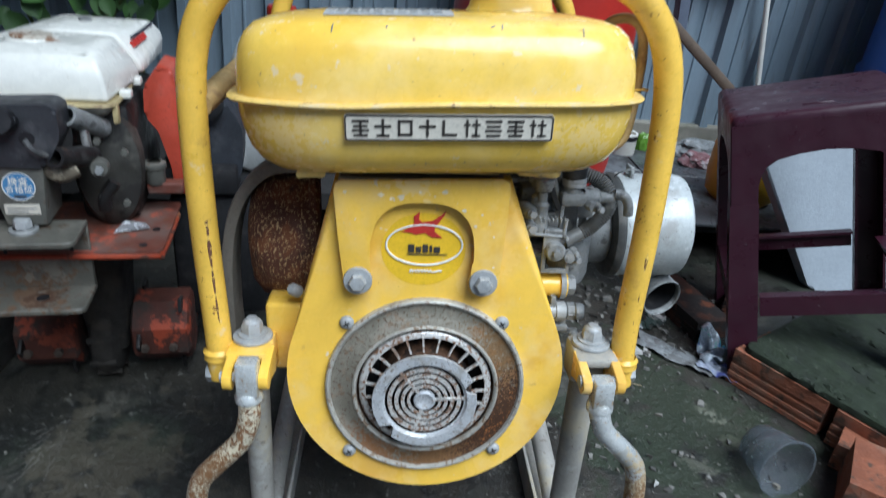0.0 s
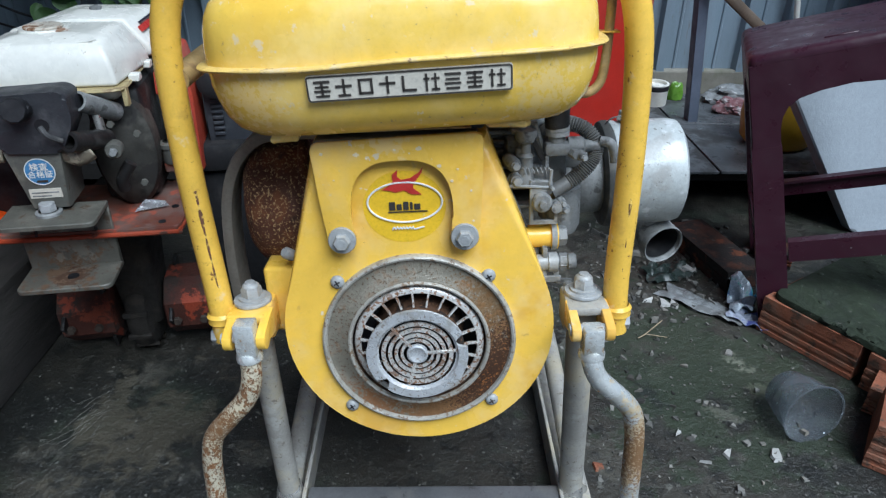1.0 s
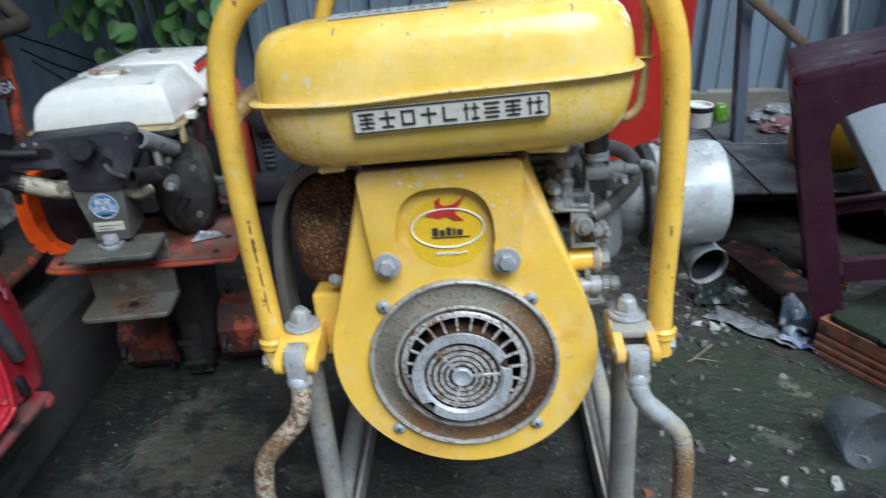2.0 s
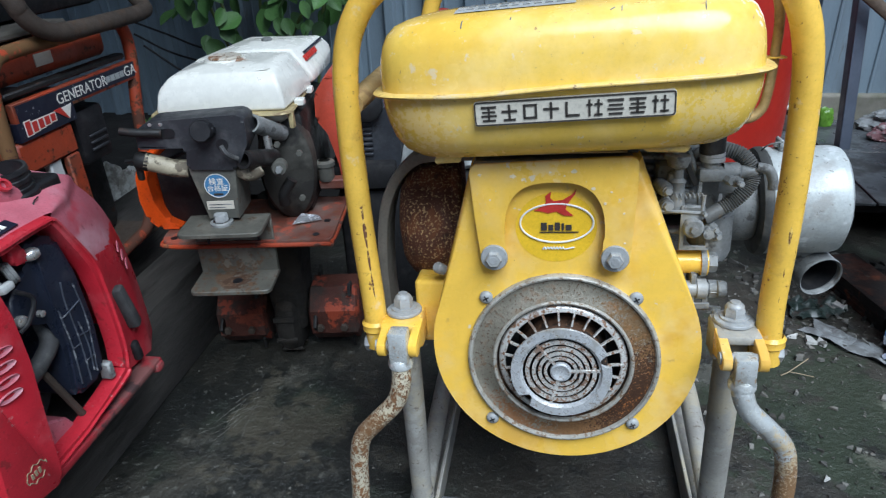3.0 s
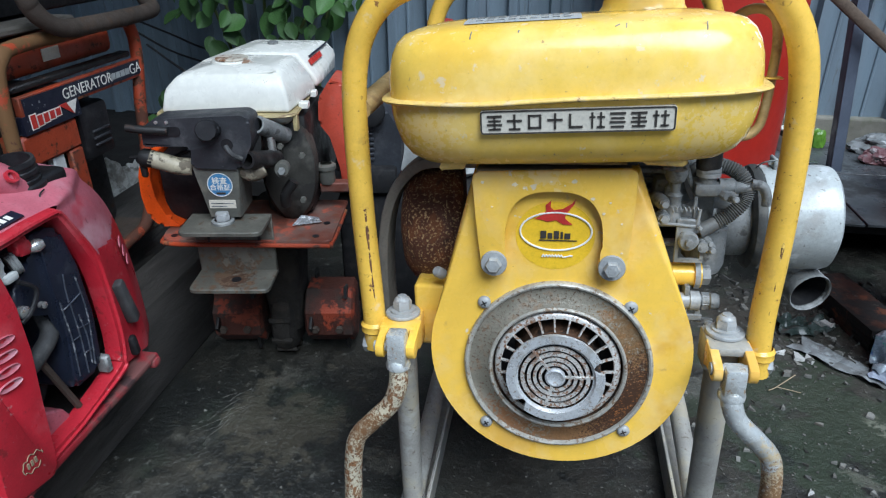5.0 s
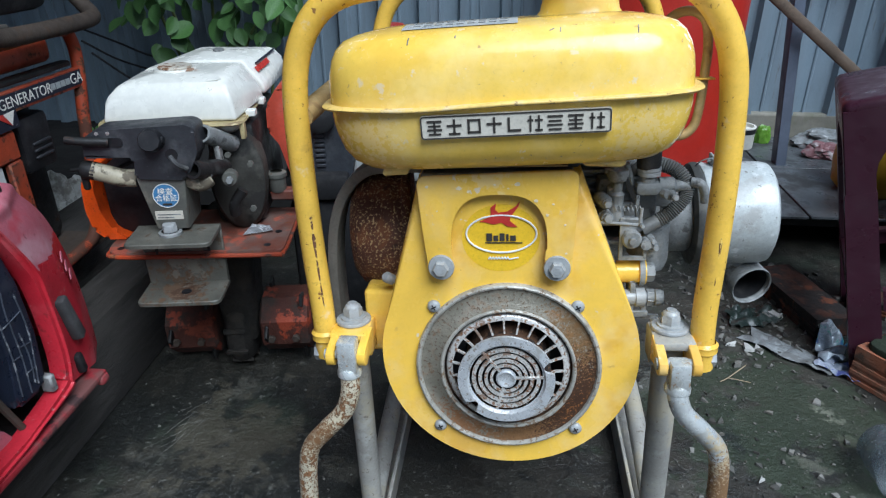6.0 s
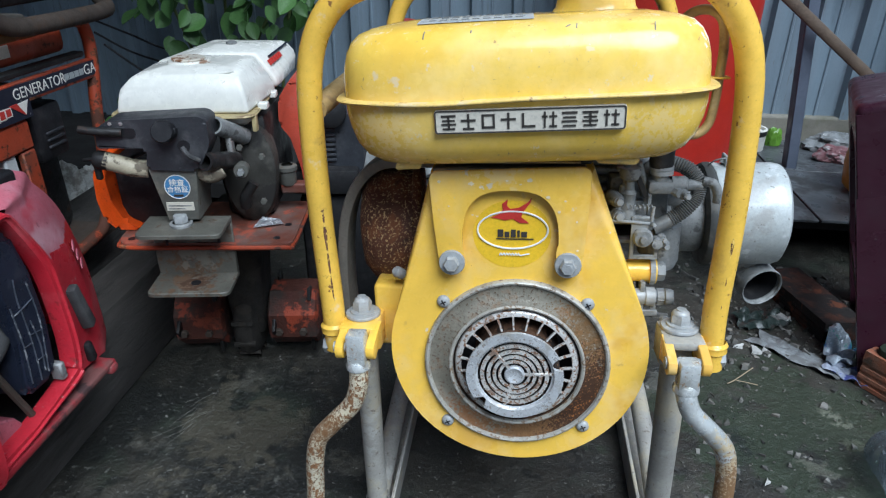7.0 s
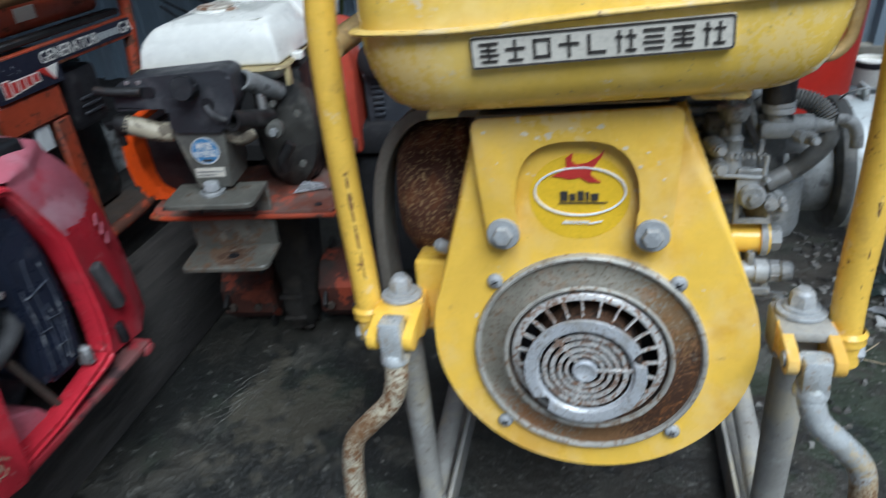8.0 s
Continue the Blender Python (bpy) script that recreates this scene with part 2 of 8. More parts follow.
M_NAVY = mat("navy_label", (0.012, 0.014, 0.028), 0.45, 0, 0.1, 40, [((0.35, 0.35, 0.35), 170, 0.64, 0.68, 0.7, 0.6)], 0.0)
M_ORANGE = mat("orange_paint", (0.33, 0.048, 0.016), 0.45, 0, 0.2, 12, [((0.16, 0.045, 0.022), 10, 0.48, 0.66, 0.75, 0.8), ((0.22, 0.11, 0.045), 15, 0.57, 0.66, 0.7, 0.8), (DUST, 60, 0.66, 0.74, 0.2, 0.8), ((0.045, 0.026, 0.018), 80, 0.55, 0.64, 0.85, 0.85)], 0.15, 180)
M_FRAMERUST = mat("rust_browned_orange_tube", (0.34, 0.050, 0.016), 0.5, 0, 0.2, 8, [((0.20, 0.085, 0.03), 14, 0.54, 0.64, 0.7, 0.8), ((0.085, 0.05, 0.026), 60, 0.58, 0.66, 0.8, 0.85)], 0.2, 180, patches=[((0.15, 0.078, 0.028), (0.24, 0.0, 0.20), 0.26, 40, 1.0, 0.85), ((0.15, 0.078, 0.028), (0.34, 0.0, 0.337), 0.12, 40, 0.9, 0.85), ((0.085, 0.032, 0.018), (0.47, 0.0, 0.02), 0.22, 40, 1.0, 0.85)])
M_ORANGE_DIRTY = mat("dirty_orange_steel", (0.0850, 0.0238, 0.0136), 0.75, 0, 0.35, 14, [((0.040, 0.032, 0.026), 16, 0.44, 0.58, 0.9, 0.9), ((0.30, 0.05, 0.02), 30, 0.58, 0.64, 0.8, 0.7)], 0.5, 160, relief=0.004, patches=[((0.22, 0.045, 0.020), (-0.030, 0.046, 0.084), 0.020, 40, 0.8, 0.7), ((0.34, 0.055, 0.020), (0.108, 0.046, 0.080), 0.022, 40, 0.85, 0.65)])
M_DECK = mat("dusty_orange_deck", (0.1445, 0.0442, 0.0272), 0.6, 0, 0.2, 16, [((0.13, 0.105, 0.088), 12, 0.42, 0.62, 0.7, 0.85), ((0.36, 0.065, 0.03), 22, 0.56, 0.64, 0.7, 0.6), (RUST, 70, 0.60, 0.68, 0.7, 0.9)], 0.25, 180)
M_REDGEN = mat("dusty_red_plastic", (0.47, 0.022, 0.036), 0.34, 0, 0.14, 12, [((0.52, 0.19, 0.20), 10, 0.50, 0.72, 0.5, 0.6), ((0.5, 0.35, 0.33), 120, 0.63, 0.70, 0.5, 0.8), ((0.16, 0.02, 0.02), 70, 0.60, 0.69, 0.7, 0.7), ((0.50, 0.016, 0.030), 7, 0.48, 0.60, 0.6, 0.3)], 0.08, 200)
M_REDGEN_TOP = mat("faded_red_plastic", (0.47, 0.125, 0.16), 0.46, 0, 0.16, 9, [((0.56, 0.33, 0.36), 7, 0.44, 0.64, 0.8, 0.7), ((0.46, 0.020, 0.040), 6, 0.56, 0.63, 0.7, 0.4), ((0.20, 0.06, 0.07), 120, 0.61, 0.68, 0.6, 0.8)], 0.08, 200)
M_DRUM = mat("red_barrel_plastic", (0.35, 0.018, 0.010), 0.4, 0, 0.08, 6, [((0.34, 0.03, 0.02), 8, 0.55, 0.7, 0.5, 0.5)], 0.04, 100)
M_WHITE = mat("aged_white_paint", (0.76, 0.75, 0.675), 0.26, 0, 0.04, 12, [((0.56, 0.52, 0.40), 9, 0.56, 0.74, 0.5, 0.5), ((0.30, 0.24, 0.14), 90, 0.65, 0.71, 0.7, 0.8)], 0.04, 150, speckle=0.02, patches=[((0.20, 0.09, 0.035), (0.010, 0.060, 0.449), 0.010, 160, 0.9, 0.8)])
M_CAPRUST = mat("rust_stained_white_cap", (0.50, 0.46, 0.38), 0.5, 0, 0.15, 40, [((0.20, 0.085, 0.03), 45, 0.46, 0.56, 0.95, 0.85), ((0.10, 0.045, 0.02), 90, 0.54, 0.62, 0.8, 0.9)], 0.3, 200)
M_CREAM = mat("peeling_cream_paint", (0.38, 0.335, 0.235), 0.5, 0, 0.12, 30, [((0.10, 0.08, 0.055), 55, 0.50, 0.58, 0.9, 0.8)], 0.2, 250)
M_LIP = mat("yellowed_tank_lip", (0.42, 0.34, 0.17), 0.5, 0.1, 0.2, 40, [((0.15, 0.09, 0.05), 80, 0.55, 0.65, 0.8, 0.8)], 0.15, 250)
M_OLIVE = mat("grey_olive_casting", (0.1037, 0.1020, 0.0867), 0.5, 0.1, 0.15, 25, [((0.22, 0.205, 0.16), 20, 0.5, 0.66, 0.6, 0.6), ((0.085, 0.05, 0.028), 80, 0.60, 0.69, 0.7, 0.85)], 0.15, 250)
M_HITCH = mat("grey_hitch_steel", (0.0952, 0.0918, 0.0748), 0.5, 0.1, 0.2, 22, [((0.16, 0.148, 0.12), 20, 0.5, 0.66, 0.6, 0.65), ((0.075, 0.045, 0.025), 60, 0.56, 0.66, 0.8, 0.85)], 0.2, 250, patches=[((0.12, 0.060, 0.026), (-0.006, -0.066, 0.212), 0.034, 90, 0.7, 0.9), ((0.055, 0.026, 0.013), (0.002, -0.072, 0.210), 0.020, 130, 0.95, 0.9), ((0.20, 0.185, 0.15), (0.0, -0.046, 0.232), 0.022, 60, 0.7, 0.7)])
M_DARKMETAL = mat("grimy_dark_metal", (0.0182, 0.0175, 0.0168), 0.5, 0.2, 0.3, 25, [((0.075, 0.071, 0.065), 28, 0.54, 0.70, 0.5, 0.7), ((0.08, 0.04, 0.025), 50, 0.60, 0.68, 0.6, 0.85), ((0.16, 0.155, 0.15), 180, 0.64, 0.70, 0.5, 0.8)], 0.3, 200)
# Black of the dark machine parts; also stands in for shade.
M_CASE_SHADE = mat("black_case_and_shade", (0.0075, 0.0075, 0.0083), 0.75, 0, 0.3, 30, [((0.030, 0.028, 0.026), 40, 0.54, 0.68, 0.6, 0.8)], 0.2, 220)
M_CASE = mat("dusty_blue_grey_case", (0.0320, 0.0360, 0.0432), 0.55, 0, 0.25, 20, [((0.085, 0.09, 0.095), 18, 0.52, 0.68, 0.6, 0.8), ((0.015, 0.015, 0.017), 40, 0.55, 0.66, 0.7, 0.8)], 0.2, 200)
M_MUD = mat("dried_dark_mud", (0.022, 0.019, 0.015), 0.9, 0, 0.35, 30, [((0.045, 0.036, 0.026), 40, 0.5, 0.64, 0.7, 0.9)], 0.6, 160, relief=0.004)
M_HOOD = mat("dusty_black_hood", (0.0135, 0.0150, 0.0180), 0.5, 0, 0.25, 14, [((0.06, 0.062, 0.066), 12, 0.5, 0.66, 0.6, 0.8), ((0.10, 0.10, 0.10), 120, 0.62, 0.69, 0.5, 0.9)], 0.15, 200)
M_CHARCOAL = mat("charcoal_cover", (0.028, 0.029, 0.033), 0.5, 0, 0.15, 25, [((0.11, 0.11, 0.112), 26, 0.52, 0.70, 0.5, 0.7), ((0.15, 0.15, 0.15), 160, 0.64, 0.70, 0.5, 0.8)], 0.15, 250)
M_RUSTY_DARK = mat("dark_rusty_pipe", (0.066, 0.050, 0.038), 0.75, 0.1, 0.25, 30, [((0.12, 0.068, 0.038), 35, 0.52, 0.7, 0.6, 0.9)], 0.3, 220)
M_STOOL = mat("maroon_plastic", (0.034, 0.0078, 0.016), 0.36, 0, 0.14, 14, [((0.10, 0.06, 0.07), 16, 0.58, 0.76, 0.35, 0.6), ((0.4, 0.38, 0.38), 210, 0.68, 0.73, 0.5, 0.8)], 0.08, 220, speckle=0.05)
M_FOAM = mat("white_foam", (0.31, 0.345, 0.375), 0.8, 0, 0.05, 14, [((0.26, 0.285, 0.305), 6, 0.50, 0.68, 0.6, 0.9)], 0.3, 160, speckle=0.05)
M_BRICK = mat("hollow_clay_brick", (0.25, 0.085, 0.042), 0.85, 0, 0.25, 20, [((0.20, 0.13, 0.09), 24, 0.5, 0.66, 0.6, 0.9), ((0.05, 0.045, 0.033), 34, 0.54, 0.66, 0.85, 0.9)], 0.6, 220, per_object=0.15, relief=0.004)
M_MOSS = mat("mossy_mortar", (0.015, 0.023, 0.010), 0.85, 0, 0.3, 18, [((0.07, 0.09, 0.05), 24, 0.62, 0.72, 0.5, 0.9), ((0.012, 0.016, 0.010), 16, 0.48, 0.62, 0.7, 0.8), ((0.11, 0.11, 0.09), 120, 0.62, 0.69, 0.6, 0.9)], 0.6, 180, relief=0.004)
FLOOR_STAINS = [((0.15, 0.15, 0.12), (0.315, 0.298, 0.0), 0.012, 70, 0.7, 0.85), ((0.10, 0.10, 0.08), (0.21, 0.36, 0.0), 0.045, 22, 0.6, 0.8), ((0.012, 0.018, 0.014), (0.30, 0.25, 0.0), 0.06, 18, 0.7, 0.4), ((0.075, 0.066, 0.045), (-0.36, 0.20, 0.0), 0.09, 20, 0.55, 0.6), ((0.026, 0.036, 0.020), (0.40, 0.30, 0.0), 0.20, 14, 0.8, 0.5), ((0.14, 0.145, 0.105), (0.436, 0.338, 0.0), 0.011, 70, 0.6, 0.8), ((0.15, 0.155, 0.115), (0.444, 0.325, 0.0), 0.012, 70, 0.7, 0.8), ((0.14, 0.145, 0.105), (0.453, 0.310, 0.0), 0.010, 70, 0.6, 0.8), ((0.10, 0.11, 0.07), (0.449, 0.269, 0.0), 0.016, 50, 0.5, 0.8), ((0.12, 0.12, 0.09), (0.384, 0.220, 0.0), 0.020, 50, 0.5, 0.8)]
M_FLOOR = mat("wet_dark_concrete", (0.037, 0.034, 0.0265), 0.5, 0, 0.45, 5.0, [((0.015, 0.016, 0.0145), 3.0, 0.45, 0.58, 0.9, 0.28), ((0.028, 0.038, 0.024), 7, 0.52, 0.66, 0.6, 0.6), ((0.085, 0.080, 0.062), 11, 0.56, 0.67, 0.6, 0.7), ((0.010, 0.011, 0.010), 34, 0.52, 0.63, 0.75, 0.35), ((0.13, 0.128, 0.108), 60, 0.61, 0.67, 0.65, 0.8), ((0.17, 0.165, 0.15), 230, 0.64, 0.69, 0.7, 0.9)], 0.9, 120, rough_vary=0.2, speckle=0.2, relief=0.004, patches=FLOOR_STAINS)
M_TILE = mat("grey_floor_tile", (0.095, 0.103, 0.110), 0.35, 0, 0.18, 8, [((0.025, 0.025, 0.024), 9, 0.48, 0.62, 0.85, 0.6), ((0.035, 0.032, 0.03), 60, 0.58, 0.68, 0.6, 0.7)], 0.12, 120, per_object=0.15)
M_PLINTH = mat("stained_plinth", (0.20, 0.19, 0.155), 0.85, 0, 0.25, 8, [((0.10, 0.11, 0.06), 9, 0.5, 0.68, 0.6, 0.9), ((0.3, 0.29, 0.26), 20, 0.58, 0.7, 0.6, 0.9)], 0.4, 120)
# Near-black concrete: the shade below the tile edge is put into this colour.
M_RISER = mat("shade_black_step_face", (0.014, 0.013, 0.012), 0.9, 0, 0.3, 8, [], 0.4, 120)
M_SHEET = mat("grey_corrugated_sheet", (0.205, 0.262, 0.305), 0.42, 0.1, 0.12, 3, [((0.15, 0.175, 0.20), 5, 0.50, 0.68, 0.7, 0.6), ((0.12, 0.11, 0.10), 30, 0.60, 0.70, 0.5, 0.8)], 0.06, 90, stretch=(3, 3, 0.4))
M_STEELPOST = mat("blue_grey_post", (0.10, 0.12, 0.16), 0.5, 0.1, 0.14, 12, [((0.16, 0.15, 0.14), 12, 0.58, 0.72, 0.5, 0.8)], 0.1, 150)
M_WOOD = mat("weathered_timber", (0.058, 0.052, 0.045), 0.85, 0, 0.3, 8, [((0.11, 0.102, 0.092), 10, 0.54, 0.72, 0.5, 0.9), ((0.022, 0.02, 0.017), 12, 0.52, 0.68, 0.7, 0.9)], 0.7, 60, stretch=(6, 1, 6))
M_STICK = mat("brown_timber_brace", (0.10, 0.072, 0.05), 0.8, 0, 0.25, 12, [((0.045, 0.035, 0.028), 14, 0.52, 0.66, 0.7, 0.9)], 0.5, 80)
M_LEAF = mat("green_leaf", (0.072, 0.160, 0.042), 0.55, 0, 0.25, 20, [((0.085, 0.165, 0.040), 25, 0.52, 0.7, 0.5, 0.45)], 0.15, 120, per_object=0.35)
M_STEM = mat("plant_stem", (0.10, 0.13, 0.04), 0.6, 0, 0.15, 20, [], 0.1, 120)
M_CHIP = mat("pale_tile_chip", (0.36, 0.355, 0.33), 0.6, 0, 0.15, 30, [((0.2, 0.19, 0.16), 50, 0.55, 0.7, 0.6, 0.9)], 0.2, 200, per_object=0.3)
M_FILM = mat("grubby_plastic_film", (0.20, 0.21, 0.21), 0.3, 0, 0.2, 30, [((0.08, 0.08, 0.075), 40, 0.48, 0.60, 0.7, 0.6)], 0.3, 100)
M_RAG = mat("grimy_white_cloth", (0.42, 0.42, 0.39), 0.9, 0, 0.2, 18, [((0.12, 0.11, 0.09), 16, 0.5, 0.62, 0.8, 0.95)], 0.5, 140)
M_CUP = mat("cloudy_clear_plastic", (0.62, 0.67, 0.71), 0.16, 0, 0.03, 30, [], 0.0, trans=0.92, ior=1.12, speckle=0)
M_BLUE = mat("blue_barrel_plastic", (0.012, 0.05, 0.22), 0.4, 0, 0.12, 8, [], 0.05, 90)
M_YELLOWJUG = mat("yellow_jug_plastic", (0.50, 0.30, 0.02), 0.4, 0, 0.1, 10, [], 0.05, 90)
M_JUG = mat("cloudy_white_jug", (0.55, 0.57, 0.55), 0.35, 0, 0.08, 10, [], 0.04, 90)
M_TANPIPE = mat("tan_worn_pipe", (0.44, 0.30, 0.12), 0.5, 0.1, 0.2, 30, [((0.22, 0.13, 0.06), 50, 0.52, 0.66, 0.7, 0.8), ((0.55, 0.46, 0.28), 45, 0.58, 0.7, 0.6, 0.6)], 0.2, 260)
M_SEAM = mat("worn_tank_seam", (0.72, 0.50, 0.14), 0.4, 0, 0.12, 30, [((0.60, 0.50, 0.32), 45, 0.50, 0.64, 0.8, 0.6), ((0.22, 0.12, 0.05), 130, 0.60, 0.67, 0.8, 0.85)], 0.15, 220)
M_CONE = mat("rusty_inner_cone", (0.085, 0.040, 0.018), 0.9, 0.1, 0.35, 60, [((0.012, 0.009, 0.007), 70, 0.46, 0.58, 0.9, 0.9), ((0.17, 0.085, 0.04), 200, 0.58, 0.65, 0.8, 0.9)], 0.4, 300)
M_ROOF = mat("unseen_roof_sheet", (0.10, 0.11, 0.12), 0.6, 0.2, 0.1, 3, [], 0.05, 60)
M_BRICK_DARK = mat("sodden_dark_brick", (0.055, 0.019, 0.010), 0.85, 0, 0.3, 20, [((0.012, 0.011, 0.010), 16, 0.44, 0.56, 0.95, 0.9), ((0.15, 0.045, 0.018), 26, 0.56, 0.66, 0.8, 0.9), ((0.09, 0.075, 0.06), 60, 0.62, 0.68, 0.7, 0.9)], 0.6, 220)
M_VIVID = mat("vivid_orange_paint", (0.78, 0.085, 0.006), 0.4, 0, 0.1, 12, [((0.40, 0.10, 0.04), 20, 0.56, 0.70, 0.5, 0.6), ((0.12, 0.06, 0.04), 110, 0.62, 0.69, 0.8, 0.8)], 0.08, 160)
M_SHROUD = mat("faded_red_orange_shroud", (0.40, 0.052, 0.026), 0.45, 0, 0.14, 16, [((0.42, 0.16, 0.12), 14, 0.52, 0.70, 0.5, 0.7), ((0.10, 0.04, 0.03), 120, 0.62, 0.69, 0.8, 0.8)], 0.1, 180)
M_COWL = mat("dusty_olive_cowl", (0.17, 0.175, 0.135), 0.55, 0, 0.2, 10, [((0.24, 0.25, 0.22), 9, 0.5, 0.66, 0.7, 0.7), ((0.06, 0.06, 0.045), 30, 0.55, 0.66, 0.7, 0.8)], 0.15, 160)
M_REDRAIL = mat("grimy_red_rail", (0.27, 0.020, 0.028), 0.5, 0, 0.25, 14, [((0.13, 0.075, 0.065), 16, 0.44, 0.60, 0.8, 0.8), ((0.04, 0.025, 0.025), 40, 0.52, 0.62, 0.85, 0.85)], 0.2, 180)
M_RIB = mat("scuffed_rib_edge", (0.055, 0.062, 0.080), 0.5, 0, 0.3, 60, [((0.24, 0.25, 0.26), 90, 0.52, 0.60, 0.8, 0.7)], 0.2, 250)
M_RIBBED = mat("ribbed_blue_black_lid", (0.015, 0.019, 0.034), 0.33, 0, 0.2, 30, [((0.04, 0.045, 0.056), 50, 0.54, 0.7, 0.5, 0.7)], 0.1, 250)
M_ENGINECOVER = mat("grimy_olive_engine_cover", (0.040, 0.038, 0.032), 0.5, 0.1, 0.25, 20, [((0.085, 0.08, 0.066), 24, 0.52, 0.66, 0.6, 0.6), ((0.014, 0.013, 0.012), 30, 0.52, 0.64, 0.7, 0.7)], 0.25, 200)
M_BOARD = mat("pale_grey_board", (0.105, 0.095, 0.078), 0.8, 0, 0.25, 10, [((0.055, 0.048, 0.04), 14, 0.5, 0.66, 0.7, 0.9)], 0.4, 80, stretch=(6, 1, 6))
M_FLECK = mat("pale_paint_fleck", (0.78, 0.66, 0.46), 0.6, 0, 0.15, 60, [], 0.1, 300)
M_TAN = mat("twig", (0.28, 0.22, 0.14), 0.8, 0, 0.15, 40, [], 0.2, 200)


# ---- mesh helpers ----
def part(name, bm, material, parent=None, label="", smooth=True, angle=40):
    """One bmesh as one mesh object, under a thing or a part."""
    bmesh.ops.recalc_face_normals(bm, faces=bm.faces)
    me = bpy.data.meshes.new(name)
    if smooth:
        for f in bm.faces:
            f.smooth = True
        lim = radians(angle)
        for e in bm.edges:
            if len(e.link_faces) == 2 and e.calc_face_angle(0) > lim:
                e.smooth = False
    bm.to_mesh(me)
    bm.free()
    me.materials.append(material)
    ob = new(name, me)
    if parent is not None:
        ob.parent = parent
    if label:
        ob["label"] = label
    return ob


def thing(name, m, label, category, group="", kind=""):
    ob = new(name)
    ob.empty_display_size = 0.02
    ob.matrix_world = m
    return tagged(ob, label, category, group, kind)


def box(x0, x1, y0, y1, z0, z1, bevel=0.002, segs=2, m=None):
    bm = bmesh.new()
    bmesh.ops.create_cube(bm, size=1.0)
    bm.transform(Matrix.Translation(((x0 + x1) / 2, (y0 + y1) / 2, (z0 + z1) / 2)) @ Matrix.Diagonal((x1 - x0, y1 - y0, z1 - z0, 1)))
    if bevel:
        bmesh.ops.bevel(bm, geom=bm.edges[:], offset=bevel, segments=segs, profile=0.5, affect="EDGES")
    if m is not None:
        bm.transform(m)
    return bm


def lathe(profile, segs=32, m=None):
    """A profile of (radius, height) turned round z."""
    bm = bmesh.new()
    rings = []
    for r, h in profile:
        if r < 1e-6:
            rings.append([bm.verts.new((0, 0, h))])
        else:
            rings.append([bm.verts.new((r * math.cos(2 * math.pi * k / segs), r * math.sin(2 * math.pi * k / segs), h)) for k in range(segs)])
    for a, b in zip(rings, rings[1:]):
        for k in range(segs):
            k2 = (k + 1) % segs
            if len(a) == 1 and len(b) == 1:
                continue
            if len(a) == 1:
                bm.faces.new((a[0], b[k], b[k2]))
            elif len(b) == 1:
                bm.faces.new((a[k], a[k2], b[0]))
            else:
                bm.faces.new((a[k], a[k2], b[k2], b[k]))
    if m is not None:
        bm.transform(m)
    return bm


def smooth_path(pts, n=6):
    """A Catmull-Rom line through the points."""
    p = [Vector(q) for q in pts]
    p = [2 * p[0] - p[1]] + p + [2 * p[-1] - p[-2]]
    out = []
    for i in range(1, len(p) - 2):
        for k in range(n):
            t = k / n
            a, b, c, d = p[i - 1 : i + 3]
            out.append(0.5 * (2 * b + (c - a) * t + (2 * a - 5 * b + 4 * c - d) * t * t + (3 * b - a - 3 * c + d) * t**3))
    out.append(p[-2])
    return out


def sweep(pts, r, segs=14, n=6, radius=None, flat=None, hollow=0.0):
    """A tube along a smooth line. radius(k, count): a factor along the way; flat: (width, height) for a strap; hollow: wall of an open end."""
    path = smooth_path(pts, n) if n > 1 else [Vector(q) for q in pts]
    bm = bmesh.new()
    ahead = (path[1] - path[0]).normalized()
    side = ahead.orthogonal().normalized()
    if flat:
        side = ahead.cross(Vector(flat[2])).normalized()
    rings = []
    for i, q in enumerate(path):
        way = (path[min(i + 1, len(path) - 1)] - path[max(i - 1, 0)]).normalized()
        side = (side - way * side.dot(way)).normalized()
        up = way.cross(side)
        k = radius(i, len(path)) if radius else 1.0
        ring = []
        for s in range(segs):
            a = 2 * math.pi * s / segs
            if flat:
                ca, sa = math.cos(a), math.sin(a)
                ex = 0.35
                u = math.copysign(abs(ca) ** ex, ca) * flat[0] / 2
                v = math.copysign(abs(sa) ** ex, sa) * flat[1] / 2
            else:
                u, v = r * k * math.cos(a), r * k * math.sin(a)
            ring.append(bm.verts.new(q + side * u + up * v))
        rings.append(ring)
    for a, b in zip(rings, rings[1:]):
        for s in range(segs):
            bm.faces.new((a[s], a[(s + 1) % segs], b[(s + 1) % segs], b[s]))
    if hollow:
        for ring, q in ((rings[0], path[0]), (rings[-1], path[-1])):
            nxt = path[1] if ring is rings[0] else path[-2]
            deep = (nxt - q).normalized() * r * 2.5
            inner = [bm.verts.new(q + (v.co - q) * (1 - hollow)) for v in ring]
            bottom = [bm.verts.new(v.co + deep) for v in inner]
            for a, b in ((ring, inner), (inner, bottom)):
                for s in range(segs):
                    bm.faces.new((a[s], a[(s + 1) % segs], b[(s + 1) % segs], b[s]))
            bm.faces.new(bottom)
    else:
        bm.faces.new(rings[0])
        bm.faces.new(rings[-1])
    return bm


